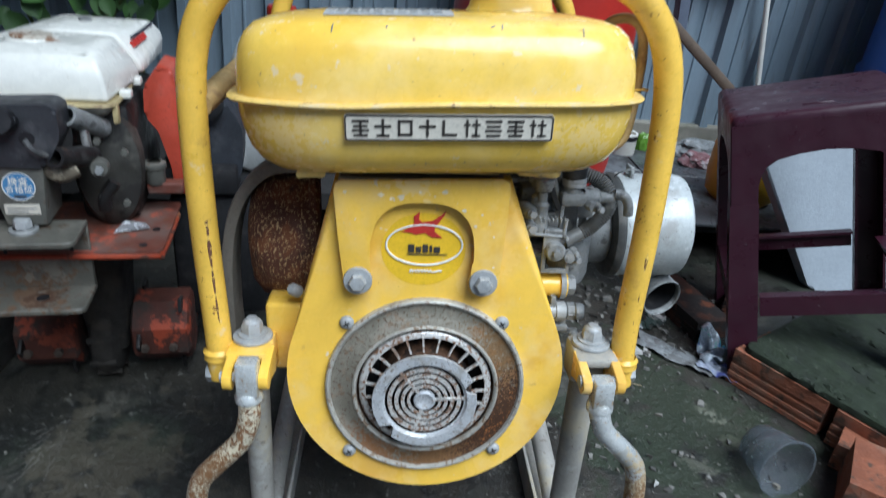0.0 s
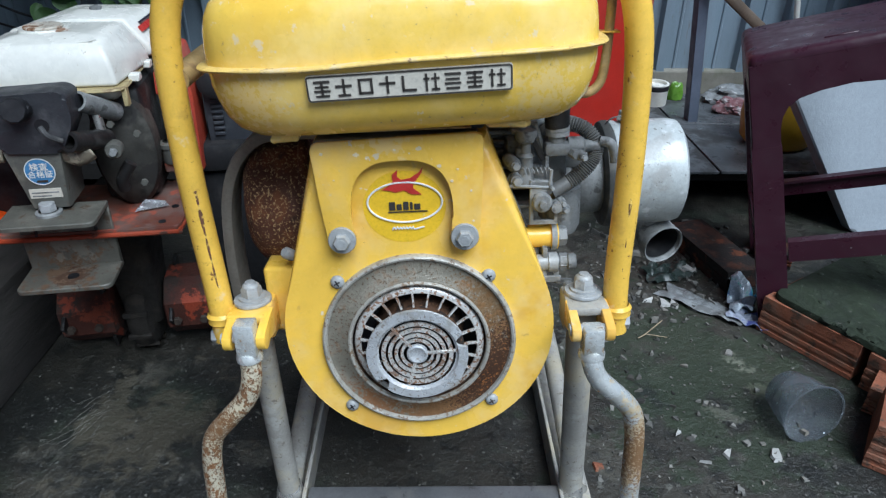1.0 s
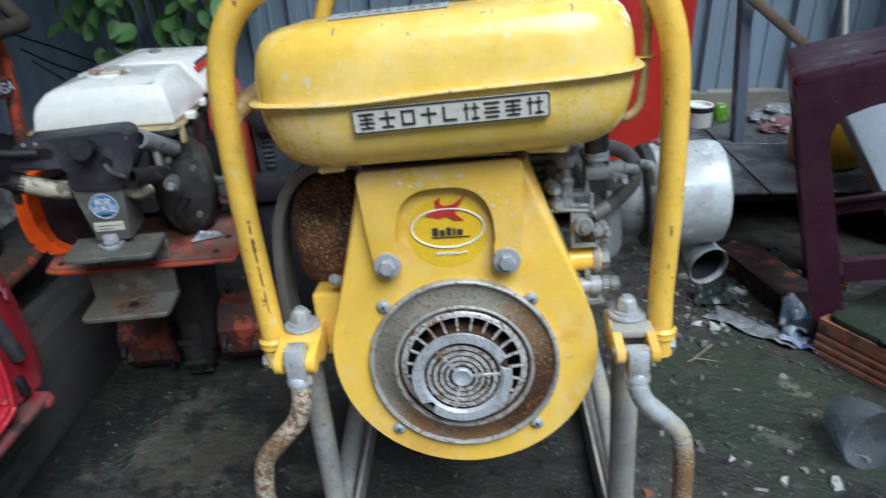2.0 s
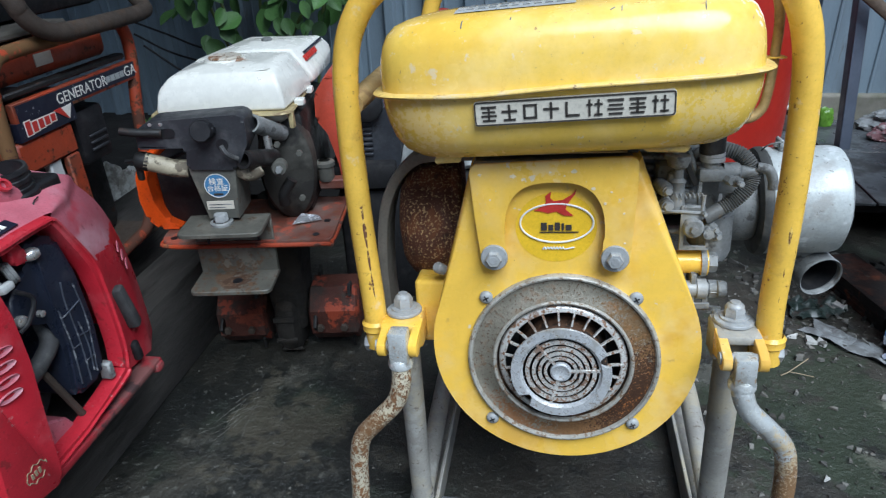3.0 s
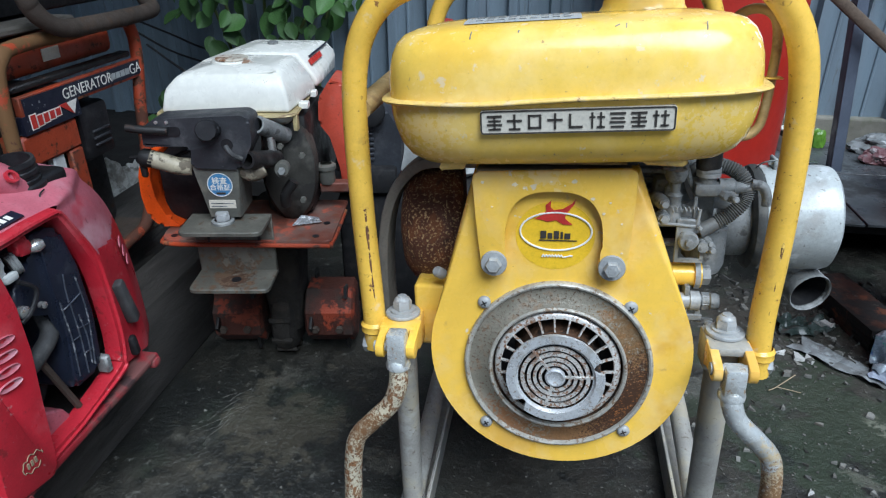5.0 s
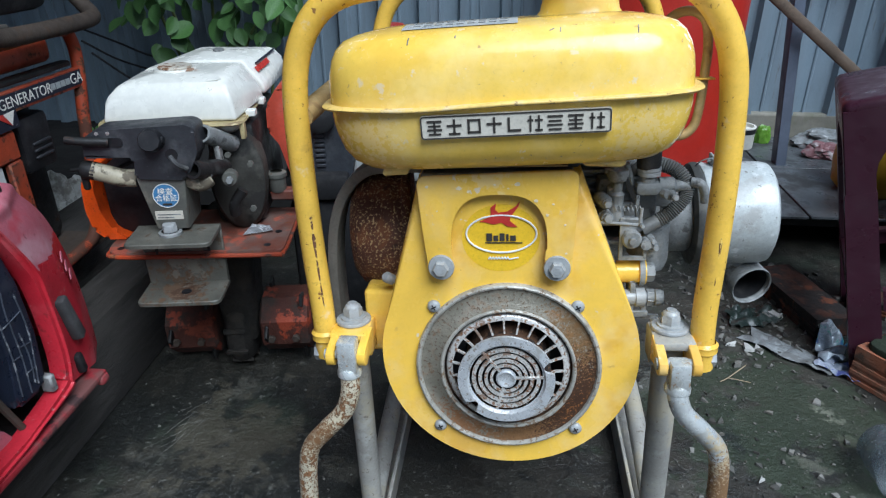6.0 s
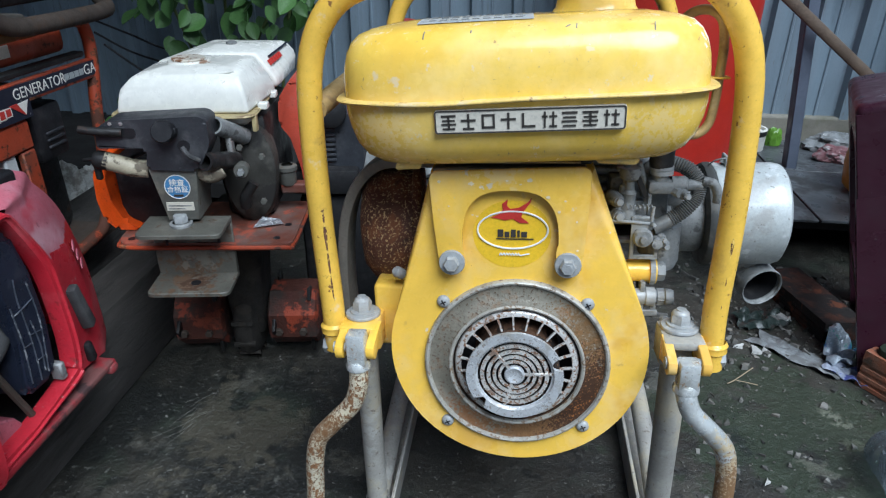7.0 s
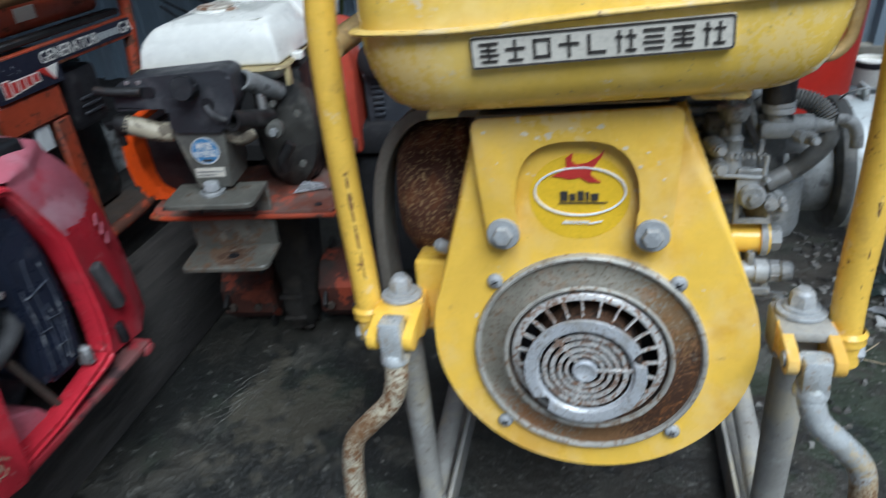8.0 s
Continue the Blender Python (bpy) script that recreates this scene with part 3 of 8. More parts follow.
def slab(poly, y0, y1, bevel=0.0, segs=3, m=None):
    """A polygon of (x, z), from y0 (front) to y1, with a rounded front edge."""
    bm = bmesh.new()
    front = [bm.verts.new((x, y0, z)) for x, z in poly]
    back = [bm.verts.new((x, y1, z)) for x, z in poly]
    f = bm.faces.new(front)
    bm.faces.new(list(reversed(back)))
    for i in range(len(poly)):
        j = (i + 1) % len(poly)
        bm.faces.new((front[i], front[j], back[j], back[i]))
    if bevel:
        bmesh.ops.bevel(bm, geom=list(f.edges), offset=bevel, segments=segs, profile=0.5, affect="EDGES")
    if m is not None:
        bm.transform(m)
    return bm


def rounded(poly, r, n=5):
    """Rounds the corners of a polygon of (x, y); r may be a list."""
    out = []
    for i, q in enumerate(poly):
        rr = r[i] if isinstance(r, (list, tuple)) else r
        p, q, s = Vector(poly[i - 1]), Vector(q), Vector(poly[(i + 1) % len(poly)])
        a, b = (p - q), (s - q)
        d = min(rr, a.length * 0.49, b.length * 0.49)
        if d < 1e-6:
            out.append(tuple(q))
            continue
        a, b = q + a.normalized() * d, q + b.normalized() * d
        for k in range(n + 1):
            t = k / n
            out.append(tuple((1 - t) ** 2 * a + 2 * t * (1 - t) * q + t * t * b))
    return out


def arc(cx, cz, r, a0, a1, n):
    return [(cx + r * math.cos(radians(a0 + (a1 - a0) * k / n)), cz + r * math.sin(radians(a0 + (a1 - a0) * k / n))) for k in range(n + 1)]


def join(*parts):
    """Several bmeshes of one part as one."""
    bm = parts[0]
    for other in parts[1:]:
        me = bpy.data.meshes.new("joined")
        other.to_mesh(me)
        other.free()
        bm.from_mesh(me)
        bpy.data.meshes.remove(me)
    return bm


def hexagon(r, h0, h1, m=None):
    bm = lathe([(0, h0), (r, h0), (r, h1 - r * 0.18), (r * 0.86, h1), (0, h1)], 6)
    if m is not None:
        bm.transform(m)
    return bm


def facing(x, y, z, ax):
    """A frame at a place whose z points along ax."""
    return Matrix.Translation((x, y, z)) @ Vector(ax).to_track_quat("Z", "Y").to_matrix().to_4x4()


def jitter(bm, amount, seed=0.0, scale=20.0):
    for v in bm.verts:
        v.co += noise.noise_vector(v.co * scale + Vector((seed, seed * 2, seed))) * amount
    return bm


def rect_loft(levels, m=None, r=0.012):
    """Rounded rectangles (x0, x1, y0, y1, z) stacked into a body."""
    bm = bmesh.new()
    rings = []
    for x0, x1, y0, y1, z in levels:
        rr = min(r, (x1 - x0) * 0.3, (y1 - y0) * 0.3)
        rings.append([bm.verts.new((x, y, z)) for x, y in rounded([(x0, y0), (x1, y0), (x1, y1), (x0, y1)], rr, 4)])
    for a, b in zip(rings, rings[1:]):
        for k in range(len(a)):
            bm.faces.new((a[k], a[(k + 1) % len(a)], b[(k + 1) % len(a)], b[k]))
    bm.faces.new(rings[0])
    bm.faces.new(rings[-1])
    if m is not None:
        bm.transform(m)
    return bm


def text_mesh(body, size, m, extrude=0.0002):
    """Words in the built-in font, as a mesh."""
    cu = bpy.data.curves.new("words", "FONT")
    cu.body, cu.size, cu.extrude = body, size, extrude
    cu.align_x, cu.align_y = "CENTER", "CENTER"
    cu.resolution_u = 3
    ob = bpy.data.objects.new("words", cu)
    me = bpy.data.meshes.new_from_object(ob)
    bpy.data.objects.remove(ob)
    bm = bmesh.new()
    bm.from_mesh(me)
    bpy.data.meshes.remove(me)
    bm.transform(m)
    return bm


# ---- setting ----
def plain(name, bm, material, label, category="", smooth=False):
    return tagged(part(name, bm, material, None, label, smooth), "", category or name, "", "structure")


bm = bmesh.new()
bmesh.ops.create_grid(bm, x_segments=60, y_segments=60, size=1.0)
for v in bm.verts:
    r = max(abs(v.co.x), abs(v.co.y))
    v.co *= 1.6 if r < 0.97 else 40.0
    v.co.z = 0.0015 * noise.noise(v.co * 3) * (r < 0.9) - 0.0005
plain("ground", bm, M_FLOOR, "dark wet stained concrete yard floor with grit", "floor", True)

STEP_Y, STEP_Z, WALL_Y = 0.785, 0.10, 1.33
# Set back and coloured near-black to give the shade under the tile edge.
plain("platform_base", box(-3.0, 3.0, STEP_Y + 0.26, WALL_Y + 0.1, -0.02, 0.062, 0), M_RISER, "recessed foot of the platform, coloured near-black for shade", "platform base")
plain("step_platform", jitter(box(-3.0, 3.0, STEP_Y + 0.050, WALL_Y + 0.1, 0.060, STEP_Z - 0.006, 0), 0.0, 1), M_RISER, "raised concrete platform, coloured near-black for the shade below its tiles", "platform")
plain("wall_plinth", jitter(box(-0.30, 3.0, WALL_Y - 0.02, WALL_Y + 0.10, STEP_Z - 0.02, 0.165, 0.006), 0.004, 3, 12), M_PLINTH, "stained low concrete plinth under the sheet wall", "wall base")


def corrugated(x0, x1, z0, z1, pitch=0.105):
    """A sheet with narrow raised ribs in pairs."""
    prof = [(0.0, 0.0), (0.30, 0.0), (0.36, -0.020), (0.56, -0.020), (0.62, 0.0), (0.80, 0.0), (0.82, -0.004), (0.86, -0.004), (0.88, 0.0)]
    xs = []
    k = 0
    while x0 + k * pitch < x1:
        xs += [(x0 + (k + u) * pitch, d) for u, d in prof]
        k += 1
    bm = bmesh.new()
    rows = []
    for dy in (0.0, 0.0015):
        for z in (z0, z1):
            rows.append([bm.verts.new((x, d + dy, z)) for x, d in xs])
    for a, b in ((0, 1), (2, 3)):
        for i in range(len(xs) - 1):
            bm.faces.new((rows[a][i], rows[a][i + 1], rows[b][i + 1], rows[b][i]))
    for i in range(len(xs) - 1):
        bm.faces.new((rows[0][i], rows[0][i + 1], rows[2][i + 1], rows[2][i]))
    return bm


bm = corrugated(-2.6, 2.6, 0.095, 2.3)
bm.transform(Matrix.Translation((0, WALL_Y, 0)))
plain("wall_north", bm, M_SHEET, "grey-blue corrugated metal sheet wall", "wall")

# Unseen roof, added to shade the wall and machines on the left.
roof = bmesh.new()
bmesh.ops.create_cube(roof, size=1.0)
roof.transform(Matrix.Translation((-1.36, 0.33, 1.95)) @ Matrix.Rotation(radians(-4), 4, "X") @ Matrix.Diagonal((2.68, 2.15, 0.01, 1)))
plain("ceiling", roof, M_ROOF, "dark sheet roof added out of view to shade the left of the yard", "roof")
# Unseen side wall, added to keep light off the left side.
bm = corrugated(-1.6, 1.4, 0.0, 2.1)
bm.transform(Matrix.Translation((-2.4, 0, 0)) @ Matrix.Rotation(radians(90), 4, "Z"))
plain("wall_west", bm, M_ROOF, "unseen dark corrugated side wall, added to darken the left of the yard", "wall")

# ---- the yellow engine ----
ENGINE = Matrix(((0.998998, 0.004233, -0.044553, -0.0125), (0.0, 0.995518, 0.094574, 0.026535), (0.044753, -0.094479, 0.994520, 0.279037), (0, 0, 0, 1)))
TO_ENGINE = ENGINE.inverted()
engine = thing("portable_engine", ENGINE, "worn yellow petrol engine with fuel tank, carried in a tube frame", "engine")


def ground_part(name, bm, material, label=""):
    """A part of the engine's frame that lies level on the ground."""
    bm.transform(TO_ENGINE)
    return part(name, bm, material, engine, label)


# fan housing
hc, hr = Vector((0.004, 0.003)), 0.111
poly = arc(hc.x, hc.y, hr, 165, 380.3, 56) + [(0.062, 0.166), (-0.068, 0.163)]
bm = slab(poly, 0.0, 0.075, 0.013, 5)
face = max((f for f in bm.faces if abs(f.normal.y) > 0.99 and abs(f.calc_center_median().y) < 1e-4), key=lambda f: f.calc_area())
rim = list(face.edges)
bmesh.ops.delete(bm, geom=[face], context="FACES_ONLY")
hole = [bm.verts.new((0.0032 + 0.070 * math.cos(radians(6 * k)), 0.0, -0.0072 + 0.070 * math.sin(radians(6 * k)))) for k in range(60)]
rim += [bm.edges.new((hole[k], hole[(k + 1) % 60])) for k in range(60)]
bmesh.ops.triangle_fill(bm, use_beauty=True, use_dissolve=False, edges=rim)
housing = part("fan_housing", bm, M_YELLOW, engine, "yellow painted pressed-steel fan housing")
part("housing_seam", slab(arc(hc.x, hc.y, hr + 0.0022, 165, 380.3, 56) + [(0.063, 0.160), (-0.069, 0.158)], 0.058, 0.064, 0.001, 1), M_CAST, housing)

# crankcase and cylinder behind
part("crankcase", box(-0.085, 0.088, 0.075, 0.20, -0.09, 0.10, 0.012, 3), M_CAST, engine, "dusty grey cast crankcase")
barrel = part("cylinder_barrel", box(-0.045, 0.088, 0.095, 0.175, 0.095, 0.162, 0.004, 1), M_CAST, engine)
for k in range(7):
    part("cooling_fin", box(-0.060, 0.105, 0.085, 0.185, 0.100 + 0.0085 * k, 0.104 + 0.0085 * k, 0.001, 1), M_CAST, barrel)

# bracket over the housing
bl, br = (-0.0503, 0.0912), (0.0430, 0.0905)
leg_r = arc(br[0] + 0.0005, br[1], 0.0115, 0, -180, 8)
leg_l = arc(bl[0] + 0.0, bl[1], 0.0105, 0, -180, 8)
inner = [(0.0350, 0.104)] + [(-0.0033 + 0.0384 * math.copysign(abs(math.cos(a)) ** 0.72, math.cos(a)), 0.1075 + 0.0445 * math.sin(a) ** 0.72) for a in (math.pi * k / 24 for k in range(25))] + [(-0.0417, 0.100)]
poly = [(-0.0675, 0.160), (-0.066, 0.165), (-0.062, 0.1675), (0.053, 0.1705), (0.057, 0.1685), (0.0585, 0.164), (0.0575, 0.14)] + leg_r + inner + leg_l + [(-0.0645, 0.125)]
bracket = part("mounting_bracket", slab(poly, -0.0095, -0.0055, 0.0012, 2), M_YELLOW, engine, "yellow steel bracket with an arched cut-out")
part("bracket_flange", box(-0.064, 0.055, -0.0080, 0.055, 0.1655, 0.1690, 0.0012, 1), M_GUARD, bracket, "bare worn top flange")
# Added black slab gives the gap under the tank its shade.
part("tank_saddle", box(-0.066, 0.060, 0.004, 0.09, 0.1695, 0.1775, 0.002, 1), M_BLACK, bracket, "black slab standing in for the shaded gap under the tank")
part("saddle_edge", box(-0.064, 0.050, -0.004, 0.006, 0.1722, 0.1736, 0.0005, 1), M_TANPIPE, bracket, "thin yellow saddle edge")
for x, z in (bl, br):
    m = facing(x, -0.0095, z, (0, -1, 0))
    bolt = part("bolt", join(hexagon(0.0066, 0.0025, 0.0080, m), lathe([(0, 0.0080), (0.0032, 0.0082), (0.0037, 0.0077)], 10, m)), M_GALV, bracket, "dull grey hex bolt")
    part("washer", lathe([(0, 0), (0.0108, 0), (0.0108, 0.0017), (0.0102, 0.0025), (0, 0.0025)], 22, m), M_GALV, bolt)

flecks = random.Random(31)
for x, z, r in ((-0.0590, 0.1590, 0.0016), (-0.0340, 0.1575, 0.0021), (-0.0270, 0.1545, 0.0009), (-0.0060, 0.1600, 0.0012), (0.0115, 0.1605, 0.0022), (0.0045, 0.1570, 0.0009), (0.0260, 0.1470, 0.0018), (0.0345, 0.1350, 0.0015), (0.0390, 0.1440, 0.0010), (0.0485, 0.1270, 0.0011), (-0.0520, 0.1390, 0.0008), (0.0500, 0.1030, 0.0010)):
    blob = [(x + r * flecks.uniform(0.7, 1.3) * math.cos(a), z + r * flecks.uniform(0.5, 0.9) * math.sin(a)) for a in (2 * math.pi * k / 9 for k in range(9))]
    part("paint_fleck", slab(blob, -0.0099, -0.0094), M_FLECK, bracket, smooth=False)

# decal on the housing
part("decal", lathe([(0, 0), (0.0315, 0), (0.0315, 0.0004), (0, 0.0004)], 40, facing(-0.002, 0.0002, 0.1125, (0, -1, 0)) @ Matrix.Diagonal((1, 0.92, 1, 1))), M_DECAL, housing, "bright yellow round decal")
ring = [(math.cos(2 * math.pi * k / 48) * 0.0283, -0.0008, math.sin(2 * math.pi * k / 48) * 0.0160) for k in range(49)]
part("oval_outline", sweep([(-0.0015 + x, y, 0.1165 + z) for x, y, z in ring], 0.00085, 6, 1), M_WHITE_INK, housing, "white oval outline")
bird = [(-0.0185, 0.1270), (-0.0125, 0.1300), (-0.0095, 0.1335), (-0.0100, 0.1385), (-0.0055, 0.1425), (-0.0062, 0.1370), (-0.0035, 0.1345), (0.0035, 0.1355), (0.0105, 0.1400), (0.0135, 0.1440), (0.0125, 0.1400), (0.0085, 0.1345), (0.0060, 0.1310), (0.0055, 0.1275), (0.0115, 0.1225), (0.0040, 0.1228), (-0.0015, 0.1262), (-0.0080, 0.1248), (-0.0125, 0.1262)]
part("red_emblem", slab(bird, -0.0012, -0.0004), M_RED_INK, housing, "faded red emblem")
for x, w, h in ((-0.0135, 0.0046, 0.0064), (-0.0078, 0.0038, 0.0046), (-0.0028, 0.0040, 0.0064), (0.0024, 0.0020, 0.0058), (0.0056, 0.0046, 0.0046)):
    part("dark_bar", box(x, x + w, -0.0012, -0.0004, 0.1105, 0.1105 + h, 0, 1), M_INK, housing, smooth=False)
part("dark_bar", box(-0.0145, 0.0155, -0.0012, -0.0004, 0.1086, 0.1093, 0, 1), M_INK, housing, smooth=False)
sup = [(-0.012 + 0.0012 * k, -0.0009, 0.0955 + (0.0012 if k % 2 else -0.0010)) for k in range(15)] + [(0.0100, -0.0009, 0.0958), (0.0125, -0.0009, 0.0960)]
part("white_script_bar", sweep(sup, 0.0006, 5, 2), M_WHITE_INK, housing)

# recoil starter cover
SC = facing(0.0032, 0.0, -0.0072, (0, -1, 0))
prof = [(0.0765, -0.001), (0.0765, 0.0022), (0.0755, 0.0030), (0.0740, 0.0026), (0.0690, 0.0028), (0.0640, 0.0042), (0.0605, 0.0060), (0.0585, 0.0066), (0.0575, 0.0068)]
cover = part("starter_cover", lathe(prof, 72, SC), M_COVER, engine, "pitted and rusted round starter cover")
part("cover_rim", lathe([(0.0805, -0.001), (0.0805, 0.0030), (0.0798, 0.0048), (0.0784, 0.0055), (0.0768, 0.0048), (0.0757, 0.0024)], 72, SC), M_RIM, cover, "bright worn outer rim")
part("inner_rim", lathe([(0.0592, 0.0058), (0.0586, 0.0074), (0.0574, 0.0080), (0.0560, 0.0074), (0.0553, 0.0048)], 72, SC), M_RIM, cover, "bright speckled inner rim")
# Dark wall and black plate put the shade of the opening into colour.
part("hole_wall", lathe([(0.0555, 0.0050), (0.0552, 0.0), (0.0548, -0.026)], 64, SC), M_CONE, cover, "dark rusty-coloured wall giving the gap round the screen its shade")
part("fan_shadow_plate", lathe([(0, -0.026), (0.055, -0.026), (0.055, -0.0265)], 48, SC), M_BLACK, cover, "black inside of the starter")
part("inner_cone", lathe([(0.030, 0.008), (0.0340, 0.003), (0.0365, -0.006), (0.0380, -0.0255)], 56, SC), M_CONE, cover, "rusty cone behind the screen")
part("screen", lathe([(0.0538, 0.0000), (0.0536, 0.0036), (0.0524, 0.0052), (0.0510, 0.0058), (0.0484, 0.0062), (0.0478, 0.0056), (0.0478, 0.0044), (0.0538, 0.0000)], 72, SC), M_SCREEN, cover, "rust-speckled slotted steel screen")
for k in range(23):
    a = 2 * math.pi * k / 23
    part("spoke", sweep([(0.0486, 0, 0.0052), (0.0460, 0, 0.0056), (0.0420, 0, 0.0060), (0.0350, 0, 0.0080)], 0.001, 8, 2, None, (0.0032, 0.0016, (0, 1, 0))), M_SCREEN, cover).data.transform(SC @ Matrix.Rotation(a, 4, "Z"))
part("spoke_ring", lathe([(0.0365, 0.0060), (0.0372, 0.0085), (0.0366, 0.0120), (0.0345, 0.0180), (0.0330, 0.0190)], 56, SC), M_CONE, cover, "rusty ring behind the disc")
# protruding disc with a grille of rings
DZ = 0.0225
SD = SC @ Matrix.Translation((-0.0012, 0.0, 0.0))
outline = []
for k in range(120):
    a = 360 * k / 120
    r = 0.0411
    for notch, w in ((222, 7), (18, 8)):
        d = abs((a - notch + 180) % 360 - 180)
        if d < w:
            r = 0.0411 - 0.0080 * math.sqrt(max(0.0, 1 - (d / w) ** 2))
    outline.append((r * math.cos(radians(a)), r * math.sin(radians(a))))
bm = bmesh.new()
o1 = [bm.verts.new((x, y, DZ)) for x, y in outline]
o0 = [bm.verts.new((x * 1.0, y * 1.0, DZ - 0.0030)) for x, y in outline]
i1 = [bm.verts.new((0.0336 * math.cos(radians(3 * k)), 0.0336 * math.sin(radians(3 * k)), DZ)) for k in range(120)]
i2 = [bm.verts.new((0.0322 * math.cos(radians(3 * k)), 0.0322 * math.sin(radians(3 * k)), DZ - 0.0028)) for k in range(120)]
i3 = [bm.verts.new((0.0312 * math.cos(radians(3 * k)), 0.0312 * math.sin(radians(3 * k)), DZ - 0.0030)) for k in range(120)]
for a, b in ((o0, o1), (o1, i1), (i1, i2), (i2, i3)):
    for k in range(120):
        bm.faces.new((a[k], a[(k + 1) % 120], b[(k + 1) % 120], b[k]))
bm.transform(SD)
disc = part("starter_disc", bm, M_DISC, cover, "brushed alloy disc with two notches", angle=30)
rings = [lathe([(r0, DZ - 0.0045), (r0, DZ - 0.0028), (r1, DZ - 0.0028), (r1, DZ - 0.0045), (r0, DZ - 0.0045)], 56, SD) for r0, r1 in ((0.0292, 0.0258), (0.0237, 0.0206), (0.0186, 0.0158), (0.0138, 0.0113))]
for a in (3, 128, 255):
    rings.append(box(0.006, 0.0320, -0.0013, 0.0013, DZ - 0.0045, DZ - 0.0024, 0.0003, 1, SD @ Matrix.Rotation(radians(a), 4, "Z")))
part("grille", join(*rings), M_SCREEN, disc)
part("grille_hub", lathe([(0.0088, DZ - 0.0045), (0.0086, DZ - 0.002), (0.0070, DZ - 0.0012), (0.0045, DZ - 0.0022), (0, DZ - 0.0030)], 28, SD), M_DISC, disc)
for x, z in ((-0.0593, 0.0512), (0.0615, 0.0518), (-0.0583, -0.0695), (0.0632, -0.0690)):
    m = facing(x, 0.0, z, (0, -1, 0))
    screw = part("screw", lathe([(0.0056, 0), (0.0056, 0.0018), (0.0045, 0.0032), (0.0025, 0.0040), (0, 0.0042)], 20, m), M_GALV, cover, "grey cross-head screw")
    part("cross_slot", join(box(-0.0026, 0.0026, -0.0005, 0.0005, 0.0036, 0.0044, 0, 1, m @ Matrix.Rotation(0.5, 4, "Z")), box(-0.0005, 0.0005, -0.0026, 0.0026, 0.0036, 0.0044, 0, 1, m @ Matrix.Rotation(0.5, 4, "Z"))), M_DARKMETAL, screw, smooth=False)

# fuel tank
TC, TH = Vector((0.004, 0.032)), Vector((0.139, 0.083))
TANK = Matrix.Translation((0, 0, 0.2275)) @ Matrix.Rotation(radians(-1.5), 4, "Y") @ Matrix.Translation((0, 0, -0.2275))
UPPER = [(0.0050, 0.2284), (0.0053, 0.2400), (0.0062, 0.2500), (0.0086, 0.2595), (0.0122, 0.2668), (0.0180, 0.2724), (0.0270, 0.2757), (0.0420, 0.2782), (0.0600, 0.2796)]
LOWER = [(0.0050, 0.2276), (0.0056, 0.2160), (0.0075, 0.2060), (0.0110, 0.1945), (0.0170, 0.1850), (0.0260, 0.1785), (0.0420, 0.1762), (0.0600, 0.1758)]


def ring_xy(inset, n=96):
    """A rounded rectangle of the tank's plan, drawn in by inset."""
    a, b = TH.x - inset, TH.y - inset
    out = []
    for k in range(n):
        t = 2 * math.pi * k / n
        c, s = math.cos(t), math.sin(t)
        e = 0.42
        out.append((TC.x + math.copysign(abs(c) ** e, c) * a, TC.y + math.copysign(abs(s) ** e, s) * b))
    return out


def shell(levels):
    bm = bmesh.new()
    rings = [[bm.verts.new((x, y, z)) for x, y in ring_xy(i)] for i, z in levels]
    for a, b in zip(rings, rings[1:]):
        for k in range(len(a)):
            bm.faces.new((a[k], a[(k + 1) % len(a)], b[(k + 1) % len(a)], b[k]))
    bm.faces.new(rings[-1])
    for v in bm.verts:
        if v.co.y < -0.03:
            v.co.z -= 0.0022 * math.exp(-((v.co.x + 0.058) / 0.040) ** 2) * max(0.0, 1 - abs(v.co.z - 0.228) / 0.012)
    return bm


bm = shell(UPPER)
bm.transform(TANK)
tank = part("fuel_tank_top", bm, M_TANK, engine, "glossy yellow upper half of the fuel tank", angle=80)
bm = shell(LOWER)
bm.transform(TANK)
tank_low = part("fuel_tank_bottom", bm, M_TANK, engine, "dusty yellow lower half of the fuel tank", angle=80)
bm = shell([(0.0050, 0.2295), (-0.0002, 0.2292), (-0.0012, 0.2280), (-0.0002, 0.2266), (0.0050, 0.2262)])
bm.transform(TANK)
part("tank_seam", bm, M_SEAM, tank, "wavy pressed seam round the tank", angle=80)


def tank_z(x, y):
    """The height of the tank's top over a place of its plan."""
    dx, dy = abs(x - TC.x), abs(y - TC.y)
    lo, hi = 0.0, 0.08
    for _ in range(30):
        mid = (lo + hi) / 2
        a, b = TH.x - mid, TH.y - mid
        if (dx / a) ** 4.76 + (dy / b) ** 4.76 < 1:
            lo = mid
        else:
            hi = mid
    for (i0, z0), (i1, z1) in zip(UPPER, UPPER[1:]):
        if i0 <= lo <= i1:
            return z0 + (z1 - z0) * (lo - i0) / (i1 - i0)
    return UPPER[-1][1]


bm = bmesh.new()
nx, ny = 14, 6
grid = [[bm.verts.new((-0.070 + 0.083 * i / nx, -0.014 + 0.050 * j / ny, tank_z(-0.070 + 0.083 * i / nx, -0.014 + 0.050 * j / ny) + 0.0007)) for i in range(nx + 1)] for j in range(ny + 1)]
for j in range(ny):
    for i in range(nx):
        bm.faces.new((grid[j][i], grid[j][i + 1], grid[j + 1][i + 1], grid[j + 1][i]))
bm.transform(TANK)
tl = part("tank_label", bm, M_LABEL, tank, "scuffed silver label on the tank top")
